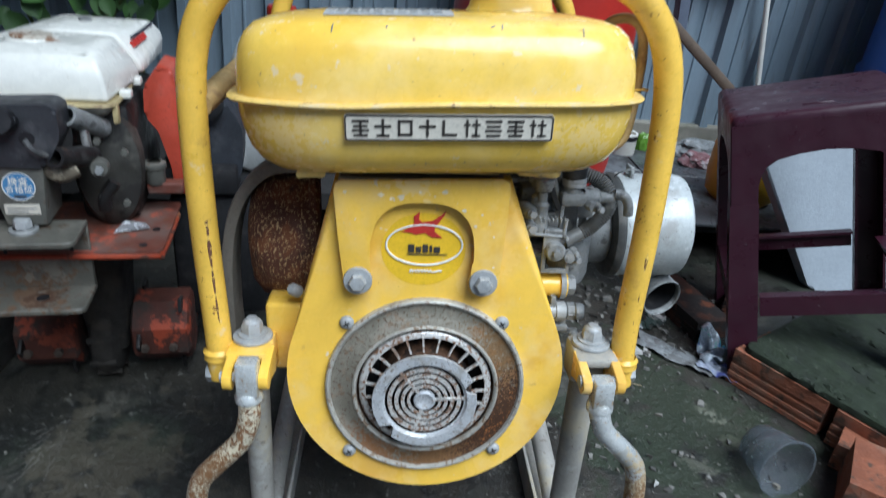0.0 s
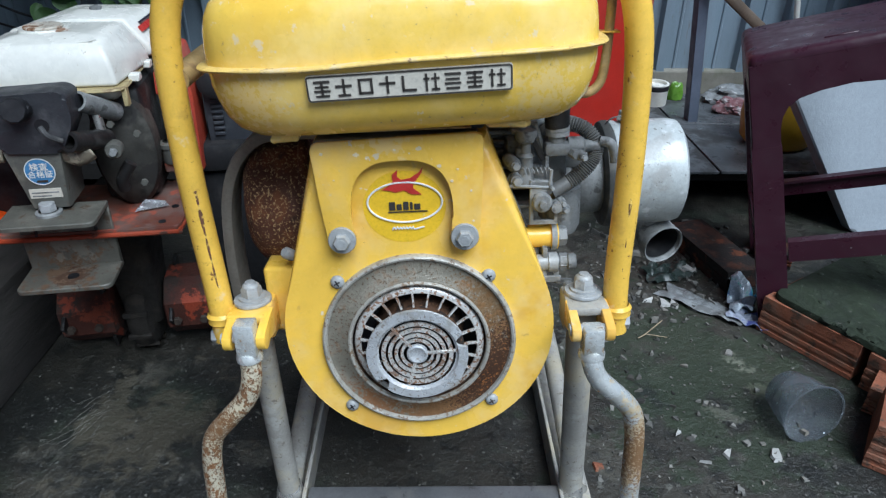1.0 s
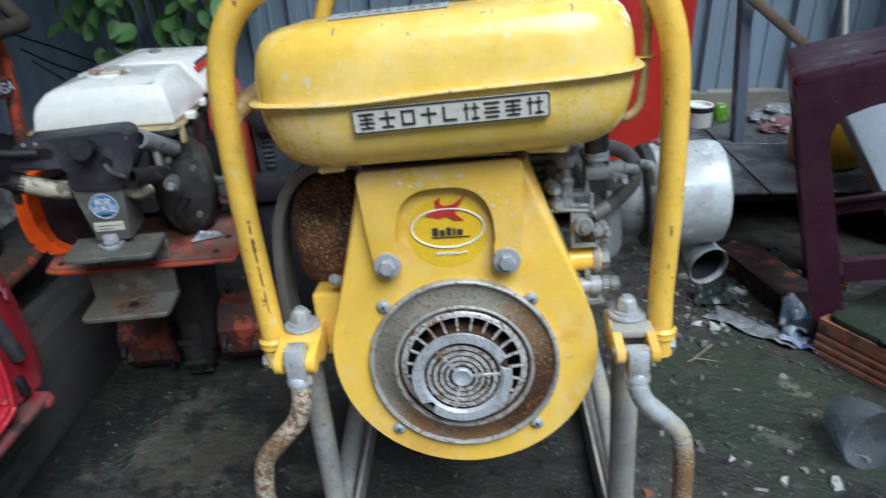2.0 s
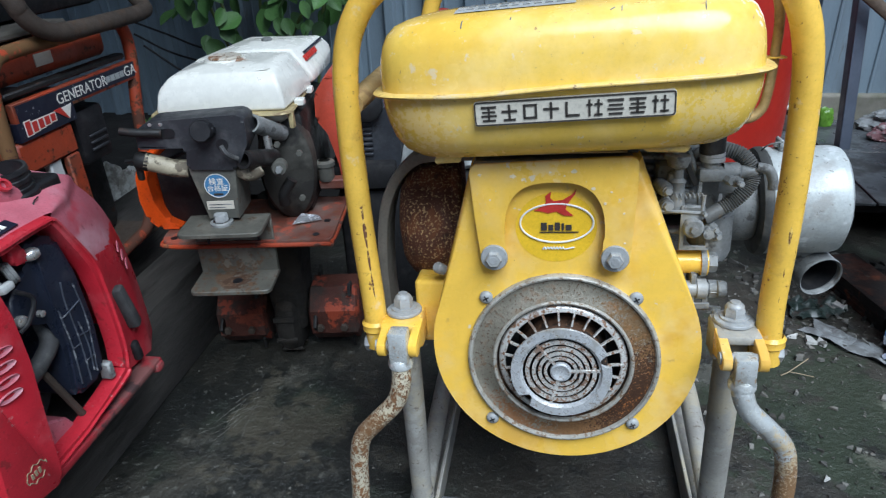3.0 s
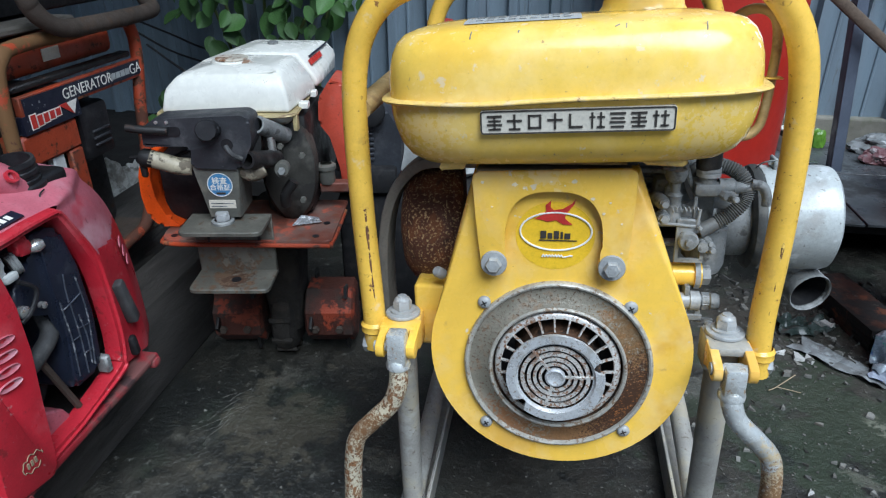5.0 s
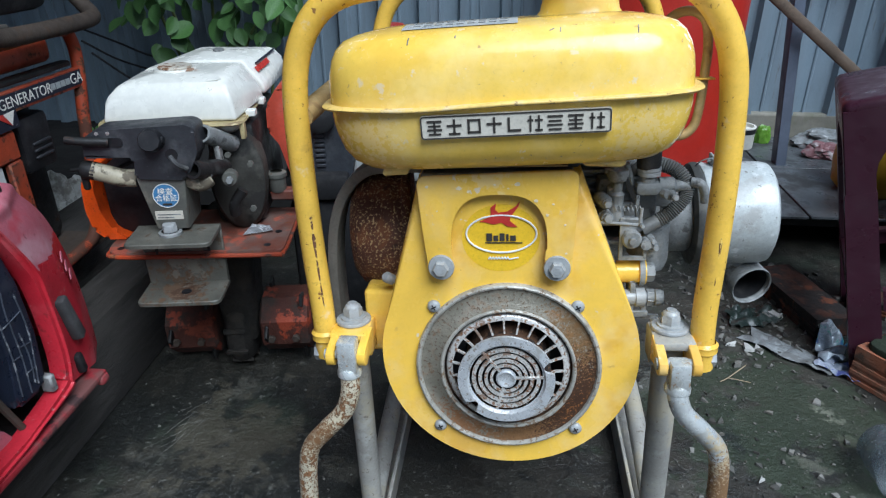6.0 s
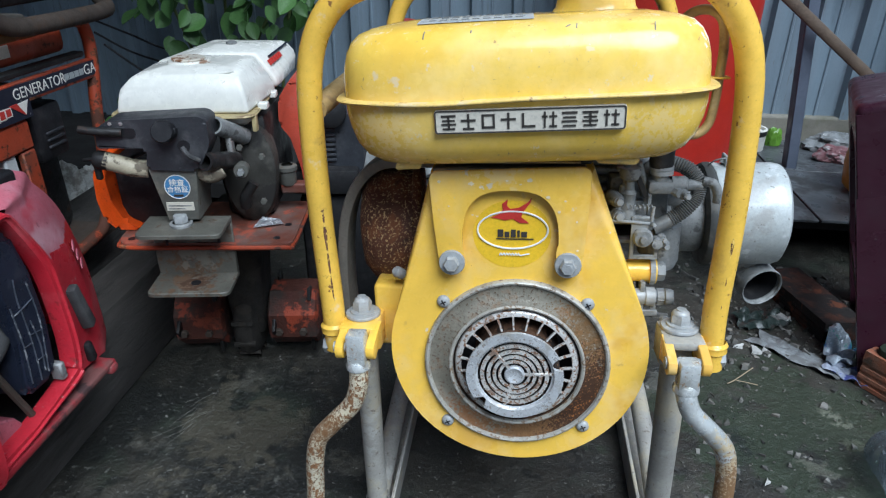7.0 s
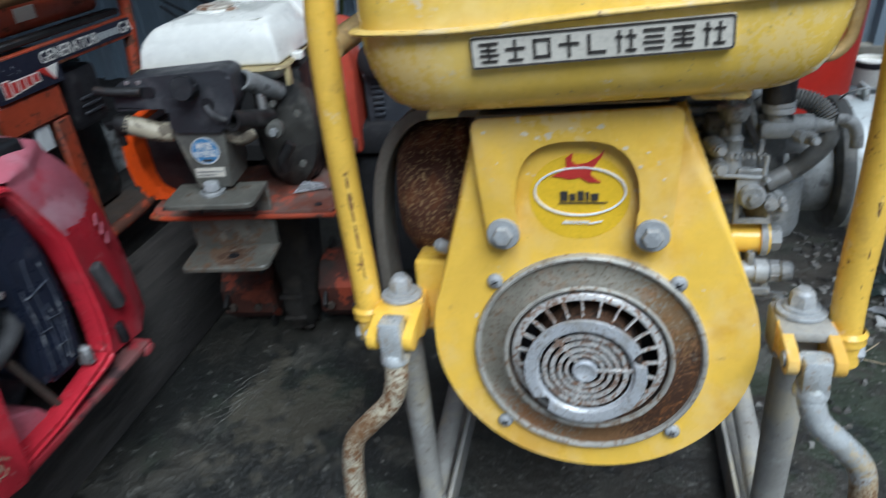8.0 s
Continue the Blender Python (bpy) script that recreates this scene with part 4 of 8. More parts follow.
for j in range(3):
    for i in range(9):
        x = -0.062 + 0.0078 * i
        y = -0.006 + 0.013 * j
        part("grey_bar", box(x, x + 0.0052, y, y + 0.0013, tank_z(x, y) + 0.0008, tank_z(x, y) + 0.0015, 0, 1, TANK), M_CAST, tl, smooth=False)
neck = lathe([(0.040, 0.2765), (0.035, 0.2790), (0.032, 0.283), (0.0305, 0.290), (0.0305, 0.3000), (0.0285, 0.3015), (0.024, 0.3015)], 40, Matrix.Translation((0.062, 0.078, 0)))
filler = part("filler_neck", neck, M_TANK, tank, "yellow raised filler neck")
part("filler_cap", lathe([(0.0255, 0.2995), (0.0265, 0.3025), (0.0260, 0.3070), (0.020, 0.3085), (0, 0.3090)], 32, Matrix.Translation((0.062, 0.078, 0))), M_DARKMETAL, filler, "dark filler cap")

for x0, x1 in ((-0.098, -0.066), (0.052, 0.094)):
    part("weld_tab", jitter(box(x0 + 0.006, x1 - 0.006, -0.020, 0.020, 0.1738, 0.1810, 0.003, 3, TANK), 0.004, x0 * 9, 160), M_SEAM, tank_low, "rust-stained yellow weld tab")

# nameplate with plain dark bars in place of the maker's name
PX0, PX1, PZ0, PZ1 = -0.0565, 0.0745, 0.2050, 0.2220
py = TC.y - TH.y + 0.0063
pc = (PX0 + PX1) / 2
zc = (PZ0 + PZ1) / 2
PL = TANK @ Matrix.Translation((pc, py - 0.0022, zc)) @ Matrix.Rotation(radians(6), 4, "X")
w, h = (PX1 - PX0) / 2, (PZ1 - PZ0) / 2
nameplate = part("nameplate", slab(rounded([(-w, -h), (w, -h), (w, h), (-w, h)], 0.0022, 4), -0.0006, 0.0030, 0.0002, 1, PL), M_PLATE, tank_low, "pale metal nameplate with dark bars")
border = rounded([(-w + 0.0007, -h + 0.0007), (w - 0.0007, -h + 0.0007), (w - 0.0007, h - 0.0007), (-w + 0.0007, h - 0.0007)], 0.0020, 4)
bm = sweep([(x, -0.0008, z) for x, z in border + border[:1]], 0.00055, 5, 1)
bm.transform(PL)
part("plate_border", bm, M_INK, nameplate)
# plain bars (x0, x1, z0, z1) in nine cells, each one unit wide and high
BARS_A = ((0.05, 0.95, 0.82, 0.96), (0.12, 0.88, 0.55, 0.66), (0.05, 0.95, 0.30, 0.42), (0.12, 0.88, 0.02, 0.14), (0.43, 0.57, 0.02, 0.96))
BARS_B = ((0.05, 0.95, 0.52, 0.66), (0.43, 0.57, 0.0, 1.0), (0.15, 0.85, 0.0, 0.13))
BARS_C = ((0.10, 0.90, 0.82, 0.95), (0.10, 0.90, 0.05, 0.19), (0.10, 0.24, 0.05, 0.95), (0.76, 0.90, 0.05, 0.95))
BARS_D = ((0.08, 0.42, 0.64, 0.76), (0.19, 0.31, 0.0, 1.0), (0.52, 0.98, 0.64, 0.76), (0.69, 0.81, 0.0, 1.0), (0.52, 0.98, 0.02, 0.14))
SIGNS = (BARS_A, BARS_B, BARS_C, BARS_B[:2], BARS_C[1:3], BARS_D, BARS_A[:4], BARS_A, BARS_D)
for k, sign in enumerate(SIGNS):
    x = -w + 0.0042 + 0.01385 * k
    for x0, x1, z0, z1 in sign:
        part("dark_bar", box(x + 0.0115 * x0, x + 0.0115 * x1, -0.0012, -0.0004, -0.0056 + 0.0112 * z0, -0.0056 + 0.0112 * z1, 0, 1, PL), M_INK, nameplate, smooth=False)

for x, y, dx, dy in ((-0.063, -0.036, 0.0008, 0.006), (0.034, -0.033, 0.003, 0.003), (0.041, -0.034, 0.0006, 0.005), (0.092, -0.035, 0.0007, 0.006), (-0.030, -0.034, 0.0004, 0.002)):
    bm = sweep([(x, y, tank_z(x, y)), (x + dx / 2, y + dy / 2, tank_z(x + dx / 2, y + dy / 2)), (x + dx, y + dy, tank_z(x + dx, y + dy))], 0.0005, 5, 3)
    bm.transform(TANK)
    part("scratch", bm, M_CAST, tank)
# breather pipe at the tank's end
part("breather_pipe", sweep([(0.118, 0.03, 0.270), (0.130, 0.03, 0.279), (0.142, 0.03, 0.2795), (0.1505, 0.03, 0.272), (0.1535, 0.03, 0.255), (0.1530, 0.03, 0.235), (0.1515, 0.03, 0.210), (0.148, 0.03, 0.194), (0.138, 0.03, 0.187), (0.122, 0.03, 0.190)], 0.0036, 10, 5), M_TANPIPE, tank, "thin brownish breather pipe")
part("pipe_tab", box(0.138, 0.160, 0.024, 0.036, 0.2305, 0.2320, 0.0005, 1), M_YPIPE, tank)

# frame hoops
FY = 0.014
hoop_pts = [(-0.1655, FY, -0.006), (-0.1690, FY, 0.04), (-0.1720, FY, 0.12), (-0.1725, FY, 0.20), (-0.1690, FY, 0.245), (-0.1580, FY, 0.275), (-0.1380, FY, 0.296), (-0.1080, FY, 0.3055), (-0.06, FY, 0.3070), (0.06, FY, 0.3085), (0.112, FY, 0.3075), (0.143, FY, 0.297), (0.1640, FY, 0.275), (0.1755, FY, 0.245), (0.1795, FY, 0.20), (0.1790, FY, 0.12), (0.1755, FY, 0.04), (0.1740, FY, -0.012)]
hoop_pts = [(0.0035 + (x - 0.0035) * (0.975 if z < 0.02 else 0.958), y, z) for x, y, z in hoop_pts]
hoop = part("front_hoop", sweep(hoop_pts, 0.0102, 18, 5), M_YPIPE, engine, "scuffed yellow tube hoop over the tank")
for pts in ([(-0.1578, FY - 0.0078, 0.045), (-0.1595, FY - 0.0078, 0.09), (-0.1605, FY - 0.0078, 0.13)], [(0.1690, FY - 0.0085, 0.035), (0.1706, FY - 0.0085, 0.08), (0.1722, FY - 0.0085, 0.135)]):
    part("scrape", sweep(pts, 0.0024, 8, 6, lambda i, c: 0.55 + 0.6 * abs(noise.noise(Vector((i * 1.7, c, 0))))), M_YPIPE_SCRAPED, hoop, "dark scrape through the paint")
for x, z in ((-0.1618, 0.015), (0.1700, 0.008)):
    part("weld_collar", lathe([(0.0100, -0.005), (0.0122, -0.003), (0.0118, 0.0), (0.0125, 0.003), (0.0102, 0.006)], 18, Matrix.Translation((x, FY, z))), M_YPIPE, hoop)
BY = 0.345
part("rear_hoop", sweep([(-0.158, BY, 0.215), (-0.1575, BY, 0.250), (-0.147, BY, 0.282), (-0.127, BY, 0.304), (-0.098, BY, 0.3145), (-0.055, BY, 0.317), (0.065, BY, 0.3185), (0.116, BY, 0.3165), (0.147, BY, 0.304), (0.167, BY, 0.282), (0.1775, BY, 0.250), (0.180, BY, 0.215)], 0.0100, 16, 5), M_YPIPE, engine, "yellow tube hoop behind the tank")
part("hoop_strut", sweep([(-0.160, FY, 0.212), (-0.153, 0.09, 0.223), (-0.152, 0.22, 0.234), (-0.157, BY, 0.245)], 0.0088, 14, 3), M_TANPIPE, engine, "brownish strut between the hoops")

# corner joints: post, washer, nut, clevis, folding tube
for side, px, cheeks, tube_pts, tube_mat, post_foot in (
    (-1, -0.1360, (-0.1475, -0.1205), [(-0.1320, -0.020, 0.020), (-0.1330, -0.022, 0.000), (-0.1330, -0.025, -0.020), (-0.1400, -0.025, -0.040), (-0.1580, -0.025, -0.060), (-0.1740, -0.025, -0.079), (-0.1800, -0.025, -0.103), (-0.1830, -0.025, -0.140), (-0.1870, -0.025, -0.185)], M_RUSTPIPE, (-0.1510, 0.076, 0.030)),
    (1, 0.1425, (0.1290, 0.1560), [(0.1428, -0.020, 0.010), (0.1428, -0.022, -0.005), (0.1430, -0.025, -0.019), (0.1490, -0.025, -0.034), (0.1660, -0.025, -0.052), (0.1785, -0.025, -0.068), (0.1830, -0.025, -0.092), (0.1835, -0.025, -0.130), (0.1835, -0.025, -0.175)], M_TUBE_HALF, (0.1530, 0.080, 0.030)),
):
    top_z = 0.026 if side < 0 else 0.022
    foot = TO_ENGINE @ Vector(post_foot)
    post = part("frame_post", sweep([(px, 0.020, top_z + 0.002), tuple(foot)], 0.0112 if side < 0 else 0.0125, 18, 2), M_POST, engine, "grey worn upright frame tube")
    part("weld", jitter(lathe([(0.0128, -0.014), (0.0142, -0.006), (0.0138, 0.004), (0.0120, 0.013)], 18, Matrix.Translation(foot)), 0.002, side, 120), M_BRIGHT, post)
    nut = part("hex_nut", join(hexagon(0.0100, 0.004, 0.0150), lathe([(0.0086, 0.0146), (0.0082, 0.0162), (0.0060, 0.0180), (0.0052, 0.0184), (0.0048, 0.0196), (0, 0.0200)], 18)), M_GALV, engine, "grey hex nut with a rounded top")
    nut.data.transform(Matrix.Translation((px, 0.020, top_z)) @ Matrix.Rotation(0.4, 4, "Z") @ Matrix.Diagonal((0.86, 0.86, 0.92, 1)))
    part("washer", lathe([(0, 0), (0.0170, 0), (0.0172, 0.0020), (0.0166, 0.0028), (0.0125, 0.0032), (0.0122, 0.0050), (0.009, 0.0054), (0, 0.0054)], 30, Matrix.Translation((px, 0.020, top_z)) @ Matrix.Diagonal((0.92, 0.92, 1, 1))), M_GALV, nut, "broad grey washer")
    clevis = part("clevis_block", join(box(px - 0.0170, px + 0.0170, 0.010, 0.036, top_z - 0.032, top_z - 0.0005, 0.003, 2), box(px - 0.0168, px + 0.0168, -0.006, 0.014, top_z - 0.0085, top_z - 0.0008, 0.002, 2)), M_YELLOW if side < 0 else M_POST, engine, "yellow clevis block")
    for cx in cheeks:
        poly = [(0.0095, 0.0), (-0.006, -0.001), (-0.0200, -0.005)] + [(-0.0190 + 0.0092 * math.cos(radians(a)) * 1.0, -0.0120 + 0.0092 * math.sin(radians(a))) for a in range(150, 331, 20)] + [(0.0095, -0.024)]
        bm = bmesh.new()
        fa = [bm.verts.new((cx - 0.0036, y, top_z - 0.001 + z)) for y, z in poly]
        fb = [bm.verts.new((cx + 0.0036, y, top_z - 0.001 + z)) for y, z in poly]
        bm.faces.new(fa)
        bm.faces.new(list(reversed(fb)))
        for i in range(len(poly)):
            j = (i + 1) % len(poly)
            bm.faces.new((fa[i], fa[j], fb[j], fb[i]))
        bmesh.ops.bevel(bm, geom=[e for e in bm.edges if abs(e.verts[0].co.x - e.verts[1].co.x) < 1e-6], offset=0.0009, segments=2, profile=0.5, affect="EDGES")
        part("clevis_cheek", bm, M_YELLOW, clevis, "yellow rounded clevis cheek")
    pin = lathe([(0, -0.0385), (0.0052, -0.0385), (0.0052, -0.0365), (0.0045, -0.0365), (0.0045, -0.0025), (0, -0.0025)], 14, facing(px + side * 0.020, -0.0185, top_z - 0.0125, (side, 0, 0)))
    part("pivot_pin", pin, M_GALV, clevis)
    part("hoop_bolt", join(hexagon(0.0080, 0.0, 0.005, facing(side * 0.1720 + 0.004, FY, -0.003, (side, 0, 0)))), M_GALV, engine)
    x0, y0, z0 = tube_pts[0]
    part("folding_tube", sweep([(x0 - 0.0004, y0 - 0.002, z0 - 0.022)] + tube_pts[2:], 0.0084, 18, 5), tube_mat, engine, "bent rust-pitted steel tube hanging from the clevis")
    part("tube_head", join(box(x0 - 0.0084, x0 + 0.0080, y0 - 0.010, y0 + 0.006, z0 - 0.022, z0 + (0.010 if side < 0 else 0.004), 0.0020, 2), lathe([(0.0086, -0.004), (0.0106, -0.002), (0.0108, 0.002), (0.0092, 0.005), (0.0, 0.005)], 20, Matrix.Translation((x0 - 0.0004, y0 - 0.002, z0 - 0.022)))), M_TUBE_HALF, engine, "flattened bright tube end")

# yellow ear behind the left joint
part("side_lug", box(-0.128, -0.086, 0.032, 0.062, -0.012, 0.050, 0.004, 3), M_YELLOW, engine, "yellow side lug of the frame")
part("lug_screw", lathe([(0, 0), (0.005, 0), (0.005, 0.008), (0.0035, 0.010), (0, 0.010)], 12, facing(-0.100, 0.030, 0.062, (-0.5, -0.6, 0.6))), M_GALV, engine)

# base frame on the ground
ground_part("base_crossbar", box(-0.132, 0.140, 0.020, 0.083, 0.002, 0.030, 0.003, 2), M_CROSSBAR, "flat grey base crossbar lying on the floor")
for x, inn in ((-0.138, 1), (0.146, -1)):
    ground_part("base_rail", join(box(x - 0.003 + inn * 0.004, x + 0.001 + inn * 0.004, 0.03, 0.52, 0.0, 0.034, 0.001, 1), box(min(x, x - inn * 0.034), max(x, x - inn * 0.034), 0.03, 0.52, 0.0, 0.005, 0.001, 1)), M_POST, "grey angle-iron base rail")
    ground_part("rail_tube", sweep([(x - inn * 0.014, 0.078, 0.028), (x - inn * 0.016, 0.25, 0.045), (x - inn * 0.016, 0.50, 0.06)], 0.0115, 16, 3), M_POST, "grey frame tube along the base")
ground_part("rear_crossbar", box(-0.132, 0.140, 0.47, 0.52, 0.004, 0.030, 0.003, 2), M_POST)
ground_part("engine_bed", box(-0.14, 0.148, 0.30, 0.34, 0.006, 0.030, 0.003, 1), M_DARKMETAL, "dark cross member under the engine")
for x in (-0.05, 0.03):
    ground_part("bed_upright", box(x, x + 0.02, 0.20, 0.34, 0.030, 0.19, 0.004, 1), M_DARKMETAL)

# guard strap and muffler
part("guard_strap", sweep([(-0.070, 0.09, 0.1530), (-0.100, 0.09, 0.1530), (-0.126, 0.09, 0.1500), (-0.146, 0.09, 0.1330), (-0.159, 0.09, 0.106), (-0.1655, 0.09, 0.070), (-0.1675, 0.09, 0.02), (-0.165, 0.09, -0.03)], 0.006, 12, 6, None, (0.0110, 0.034, (0, 1, 0))), M_GUARD, engine, "dull bent guard strap")
mp = [(0.0, 0.0), (0.020, 0.0), (0.040, 0.004), (0.050, 0.012), (0.0545, 0.024), (0.0560, 0.036), (0.0575, 0.040), (0.0575, 0.044), (0.0560, 0.047), (0.0560, 0.052), (0.0585, 0.054), (0.0590, 0.058), (0.0570, 0.061), (0.052, 0.0615), (0.0, 0.062)]
part("muffler", lathe(mp, 40, facing(-0.150, 0.100, 0.086, (1, 0.10, 0)) @ Matrix.Diagonal((1.06, 1.06, 1, 1))), M_MUFFLER, engine, "dark brown rusted muffler drum")

# carburettor side
Y1 = 0.060
oil = part("oil_filler", lathe([(0.0100, -0.04), (0.0100, 0.012), (0.0118, 0.012), (0.0118, 0.018), (0.0, 0.018)], 22, facing(0.108, Y1, 0.058, (1, 0, 0))), M_YELLOW, engine, "yellow capped side tube")
part("cap", join(lathe([(0.0128, 0.012), (0.0128, 0.0165), (0.011, 0.017)], 22, facing(0.108, Y1, 0.058, (1, 0, 0))), hexagon(0.0092, 0.016, 0.026, facing(0.108, Y1, 0.058, (1, 0, 0)))), M_CAST, oil)
part("lower_fitting", join(lathe([(0.0072, -0.03), (0.0072, 0.012), (0.0088, 0.012), (0.0088, 0.020), (0.0060, 0.020), (0.0060, 0.028)], 16, facing(0.105, Y1 - 0.01, 0.037, (1, 0, 0))), hexagon(0.0078, 0.022, 0.030, facing(0.105, Y1 - 0.01, 0.037, (1, 0, 0)))), M_GALV, engine, "silver pipe fitting")
part("control_plate", join(box(0.100, 0.124, Y1 - 0.012, Y1 - 0.009, 0.0735, 0.0775, 0.0005, 1), box(0.100, 0.1035, Y1 - 0.012, Y1 - 0.009, 0.075, 0.113, 0.0005, 1), box(0.1205, 0.124, Y1 - 0.012, Y1 - 0.009, 0.075, 0.092, 0.0005, 1), box(0.1005, 0.119, Y1 - 0.012, Y1 - 0.009, 0.100, 0.113, 0.0015, 1)), M_CAST, engine, "dusty slotted control plate")
part("throttle_stop", box(0.112, 0.116, Y1 - 0.014, Y1 + 0.012, 0.022, 0.052, 0.0006, 1), M_CAST, engine)
part("stop_tab", box(0.112, 0.128, Y1 - 0.016, Y1 - 0.013, 0.020, 0.026, 0.0006, 1), M_CAST, engine)
part("control_pivot", join(lathe([(0, 0), (0.0085, 0), (0.0085, 0.004), (0.007, 0.006), (0, 0.006)], 20, facing(0.110, Y1 - 0.012, 0.0945, (0, -1, 0))), lathe([(0, 0.006), (0.0035, 0.006), (0.0030, 0.010), (0, 0.010)], 12, facing(0.110, Y1 - 0.012, 0.0945, (0, -1, 0))), lathe([(0, 0), (0.0045, 0), (0.0045, 0.012), (0, 0.012)], 12, facing(0.122, Y1 - 0.006, 0.090, (0, -1, 0)))), M_CAST, engine)
part("governor_arm", join(box(0.070, 0.116, Y1 - 0.006, Y1 - 0.003, 0.1085, 0.1125, 0.0006, 1), box(0.1130, 0.1160, Y1 - 0.006, Y1 - 0.003, 0.1095, 0.132, 0.0006, 1)), M_CAST, engine)
part("adjusting_screw", join(lathe([(0.0030, -0.03), (0.0030, 0.012), (0.0065, 0.012), (0.0065, 0.016), (0.0030, 0.016), (0.0030, 0.022), (0, 0.022)], 12, Matrix.Translation((0.0945, Y1, 0.135))), sweep([(0.104, Y1, 0.158), (0.110, Y1 + 0.004, 0.140), (0.112, Y1 + 0.01, 0.125)], 0.0028, 8, 4), lathe([(0.0055, -0.012), (0.0055, 0.008), (0.0035, 0.010)], 12, Matrix.Translation((0.0945, Y1, 0.130))), box(0.086, 0.100, Y1 - 0.004, Y1 + 0.004, 0.150, 0.1535, 0.001, 1)), M_CAST, engine)
part("carburettor", join(box(0.082, 0.135, Y1 + 0.012, Y1 + 0.06, 0.100, 0.142, 0.006, 2), lathe([(0.0, -0.03), (0.014, -0.03), (0.017, -0.022), (0.017, 0.012), (0.012, 0.016), (0, 0.016)], 20, Matrix.Translation((0.132, Y1 + 0.02, 0.085))), box(0.090, 0.150, Y1 + 0.02, Y1 + 0.05, 0.112, 0.128, 0.004, 2)), M_CAST, engine, "dust-caked grey carburettor")
cock = part("fuel_cock", join(box(0.112, 0.136, Y1 - 0.008, Y1 + 0.010, 0.131, 0.143, 0.004, 2), lathe([(0.0078, 0), (0.0078, 0.012), (0.0055, 0.014), (0.0050, 0.026)], 14, facing(0.132, Y1, 0.138, (1, 0, 0))), lathe([(0.0070, 0), (0.0070, 0.010), (0.0095, 0.010), (0.0095, 0.014)], 14, Matrix.Translation((0.1225, Y1, 0.141))), hexagon(0.0042, 0, 0.008, facing(0.135, Y1 - 0.006, 0.134, (0.3, -1, 0)))), M_CAST, engine, "dusty fuel cock")
part("strainer_bowl", lathe([(0.0095, 0.0), (0.0100, 0.002), (0.0105, 0.018), (0.0085, 0.022), (0.0085, 0.035)], 20, Matrix.Translation((0.1225, Y1, 0.154))), M_DARKMETAL, cock, "dark fuel strainer")
hose_pts = [(0.124, 0.080, 0.149), (0.134, 0.072, 0.1535), (0.1475, 0.066, 0.150), (0.1555, 0.062, 0.138), (0.1535, 0.060, 0.126), (0.143, 0.058, 0.1145), (0.130, 0.056, 0.106), (0.119, 0.054, 0.1005)]
part("corrugated_hose", sweep(hose_pts, 0.0062, 12, 16, lambda i, c: 1.0 + 0.10 * (1 if i % 2 else -1) * (i < c * 0.82)), M_HOSE, engine, "grey corrugated breather hose")
part("elbow_pipe", sweep([(0.1575, 0.058, 0.1420), (0.166, 0.057, 0.1400), (0.170, 0.056, 0.133), (0.171, 0.056, 0.124)], 0.0042, 10, 5), M_CAST, engine)
part("hose_arch", sweep([(0.112, 0.085, 0.136), (0.117, 0.085, 0.146), (0.131, 0.088, 0.1515), (0.148, 0.088, 0.147), (0.158, 0.084, 0.137)], 0.0062, 14, 6), M_HOSE, engine, "smooth grey hose arch")
knob = part("thumb_knob", lathe([(0.0, 0.012), (0.0085, 0.012), (0.0092, 0.008), (0.0080, 0.003), (0.0045, 0.001), (0.0040, -0.010)], 12, Matrix.Translation((0.097, Y1 - 0.004, 0.142))), M_CAST, engine, "dusty thumb screw")
part("collar", lathe([(0.0064, -0.034), (0.0068, -0.030), (0.0068, -0.022), (0.0058, -0.020), (0.0058, -0.012), (0.0066, -0.010), (0.0040, -0.007)], 14, Matrix.Translation((0.097, Y1 - 0.004, 0.142))), M_CAST, knob)
part("choke_lever", box(-0.0022, 0.0022, -0.0010, 0.0010, -0.013, 0.010, 0.0006, 1, Matrix.Translation((0.1055, Y1 - 0.008, 0.141)) @ Matrix.Rotation(radians(-24), 4, "Y")), M_DARKMETAL, engine, "dark choke lever")
for x, z, r, d in ((0.086, 0.126, 0.0062, 0.014), (0.088, 0.112, 0.0075, 0.010), (0.140, 0.132, 0.0046, 0.018), (0.126, 0.092, 0.0040, 0.014), (0.129, 0.0855, 0.0050, 0.012), (0.116, 0.106, 0.0030, 0.014)):
    boss = part("boss", lathe([(r, -0.012), (r, d * 0.5), (r * 0.82, d * 0.6), (r * 0.7, d), (0, d)], 12, facing(x, Y1 - 0.002, z, (0.12, -1, 0.08))), M_CAST, engine)
    part("boss_screw", hexagon(r * 0.55, d, d + 0.003, facing(x, Y1 - 0.002, z, (0.12, -1, 0.08))), M_GALV, boss)
part("float_bowl", lathe([(0.0, -0.026), (0.010, -0.026), (0.0148, -0.021), (0.0152, 0.0), (0.0170, 0.001), (0.0170, 0.005), (0.012, 0.006)], 24, Matrix.Translation((0.127, Y1 + 0.022, 0.090))), M_GUARD, engine, "dusty float bowl")
part("cock_neck", hexagon(0.0072, 0.0, 0.012, Matrix.Translation((0.1235, Y1, 0.142))), M_CAST, engine)
part("cock_collar", lathe([(0.0060, 0), (0.0098, 0.0005), (0.0098, 0.0035), (0.0085, 0.0042), (0.0098, 0.0050), (0.0098, 0.0075), (0.0070, 0.0080)], 20, Matrix.Translation((0.1235, Y1, 0.1475))), M_GALV, engine)
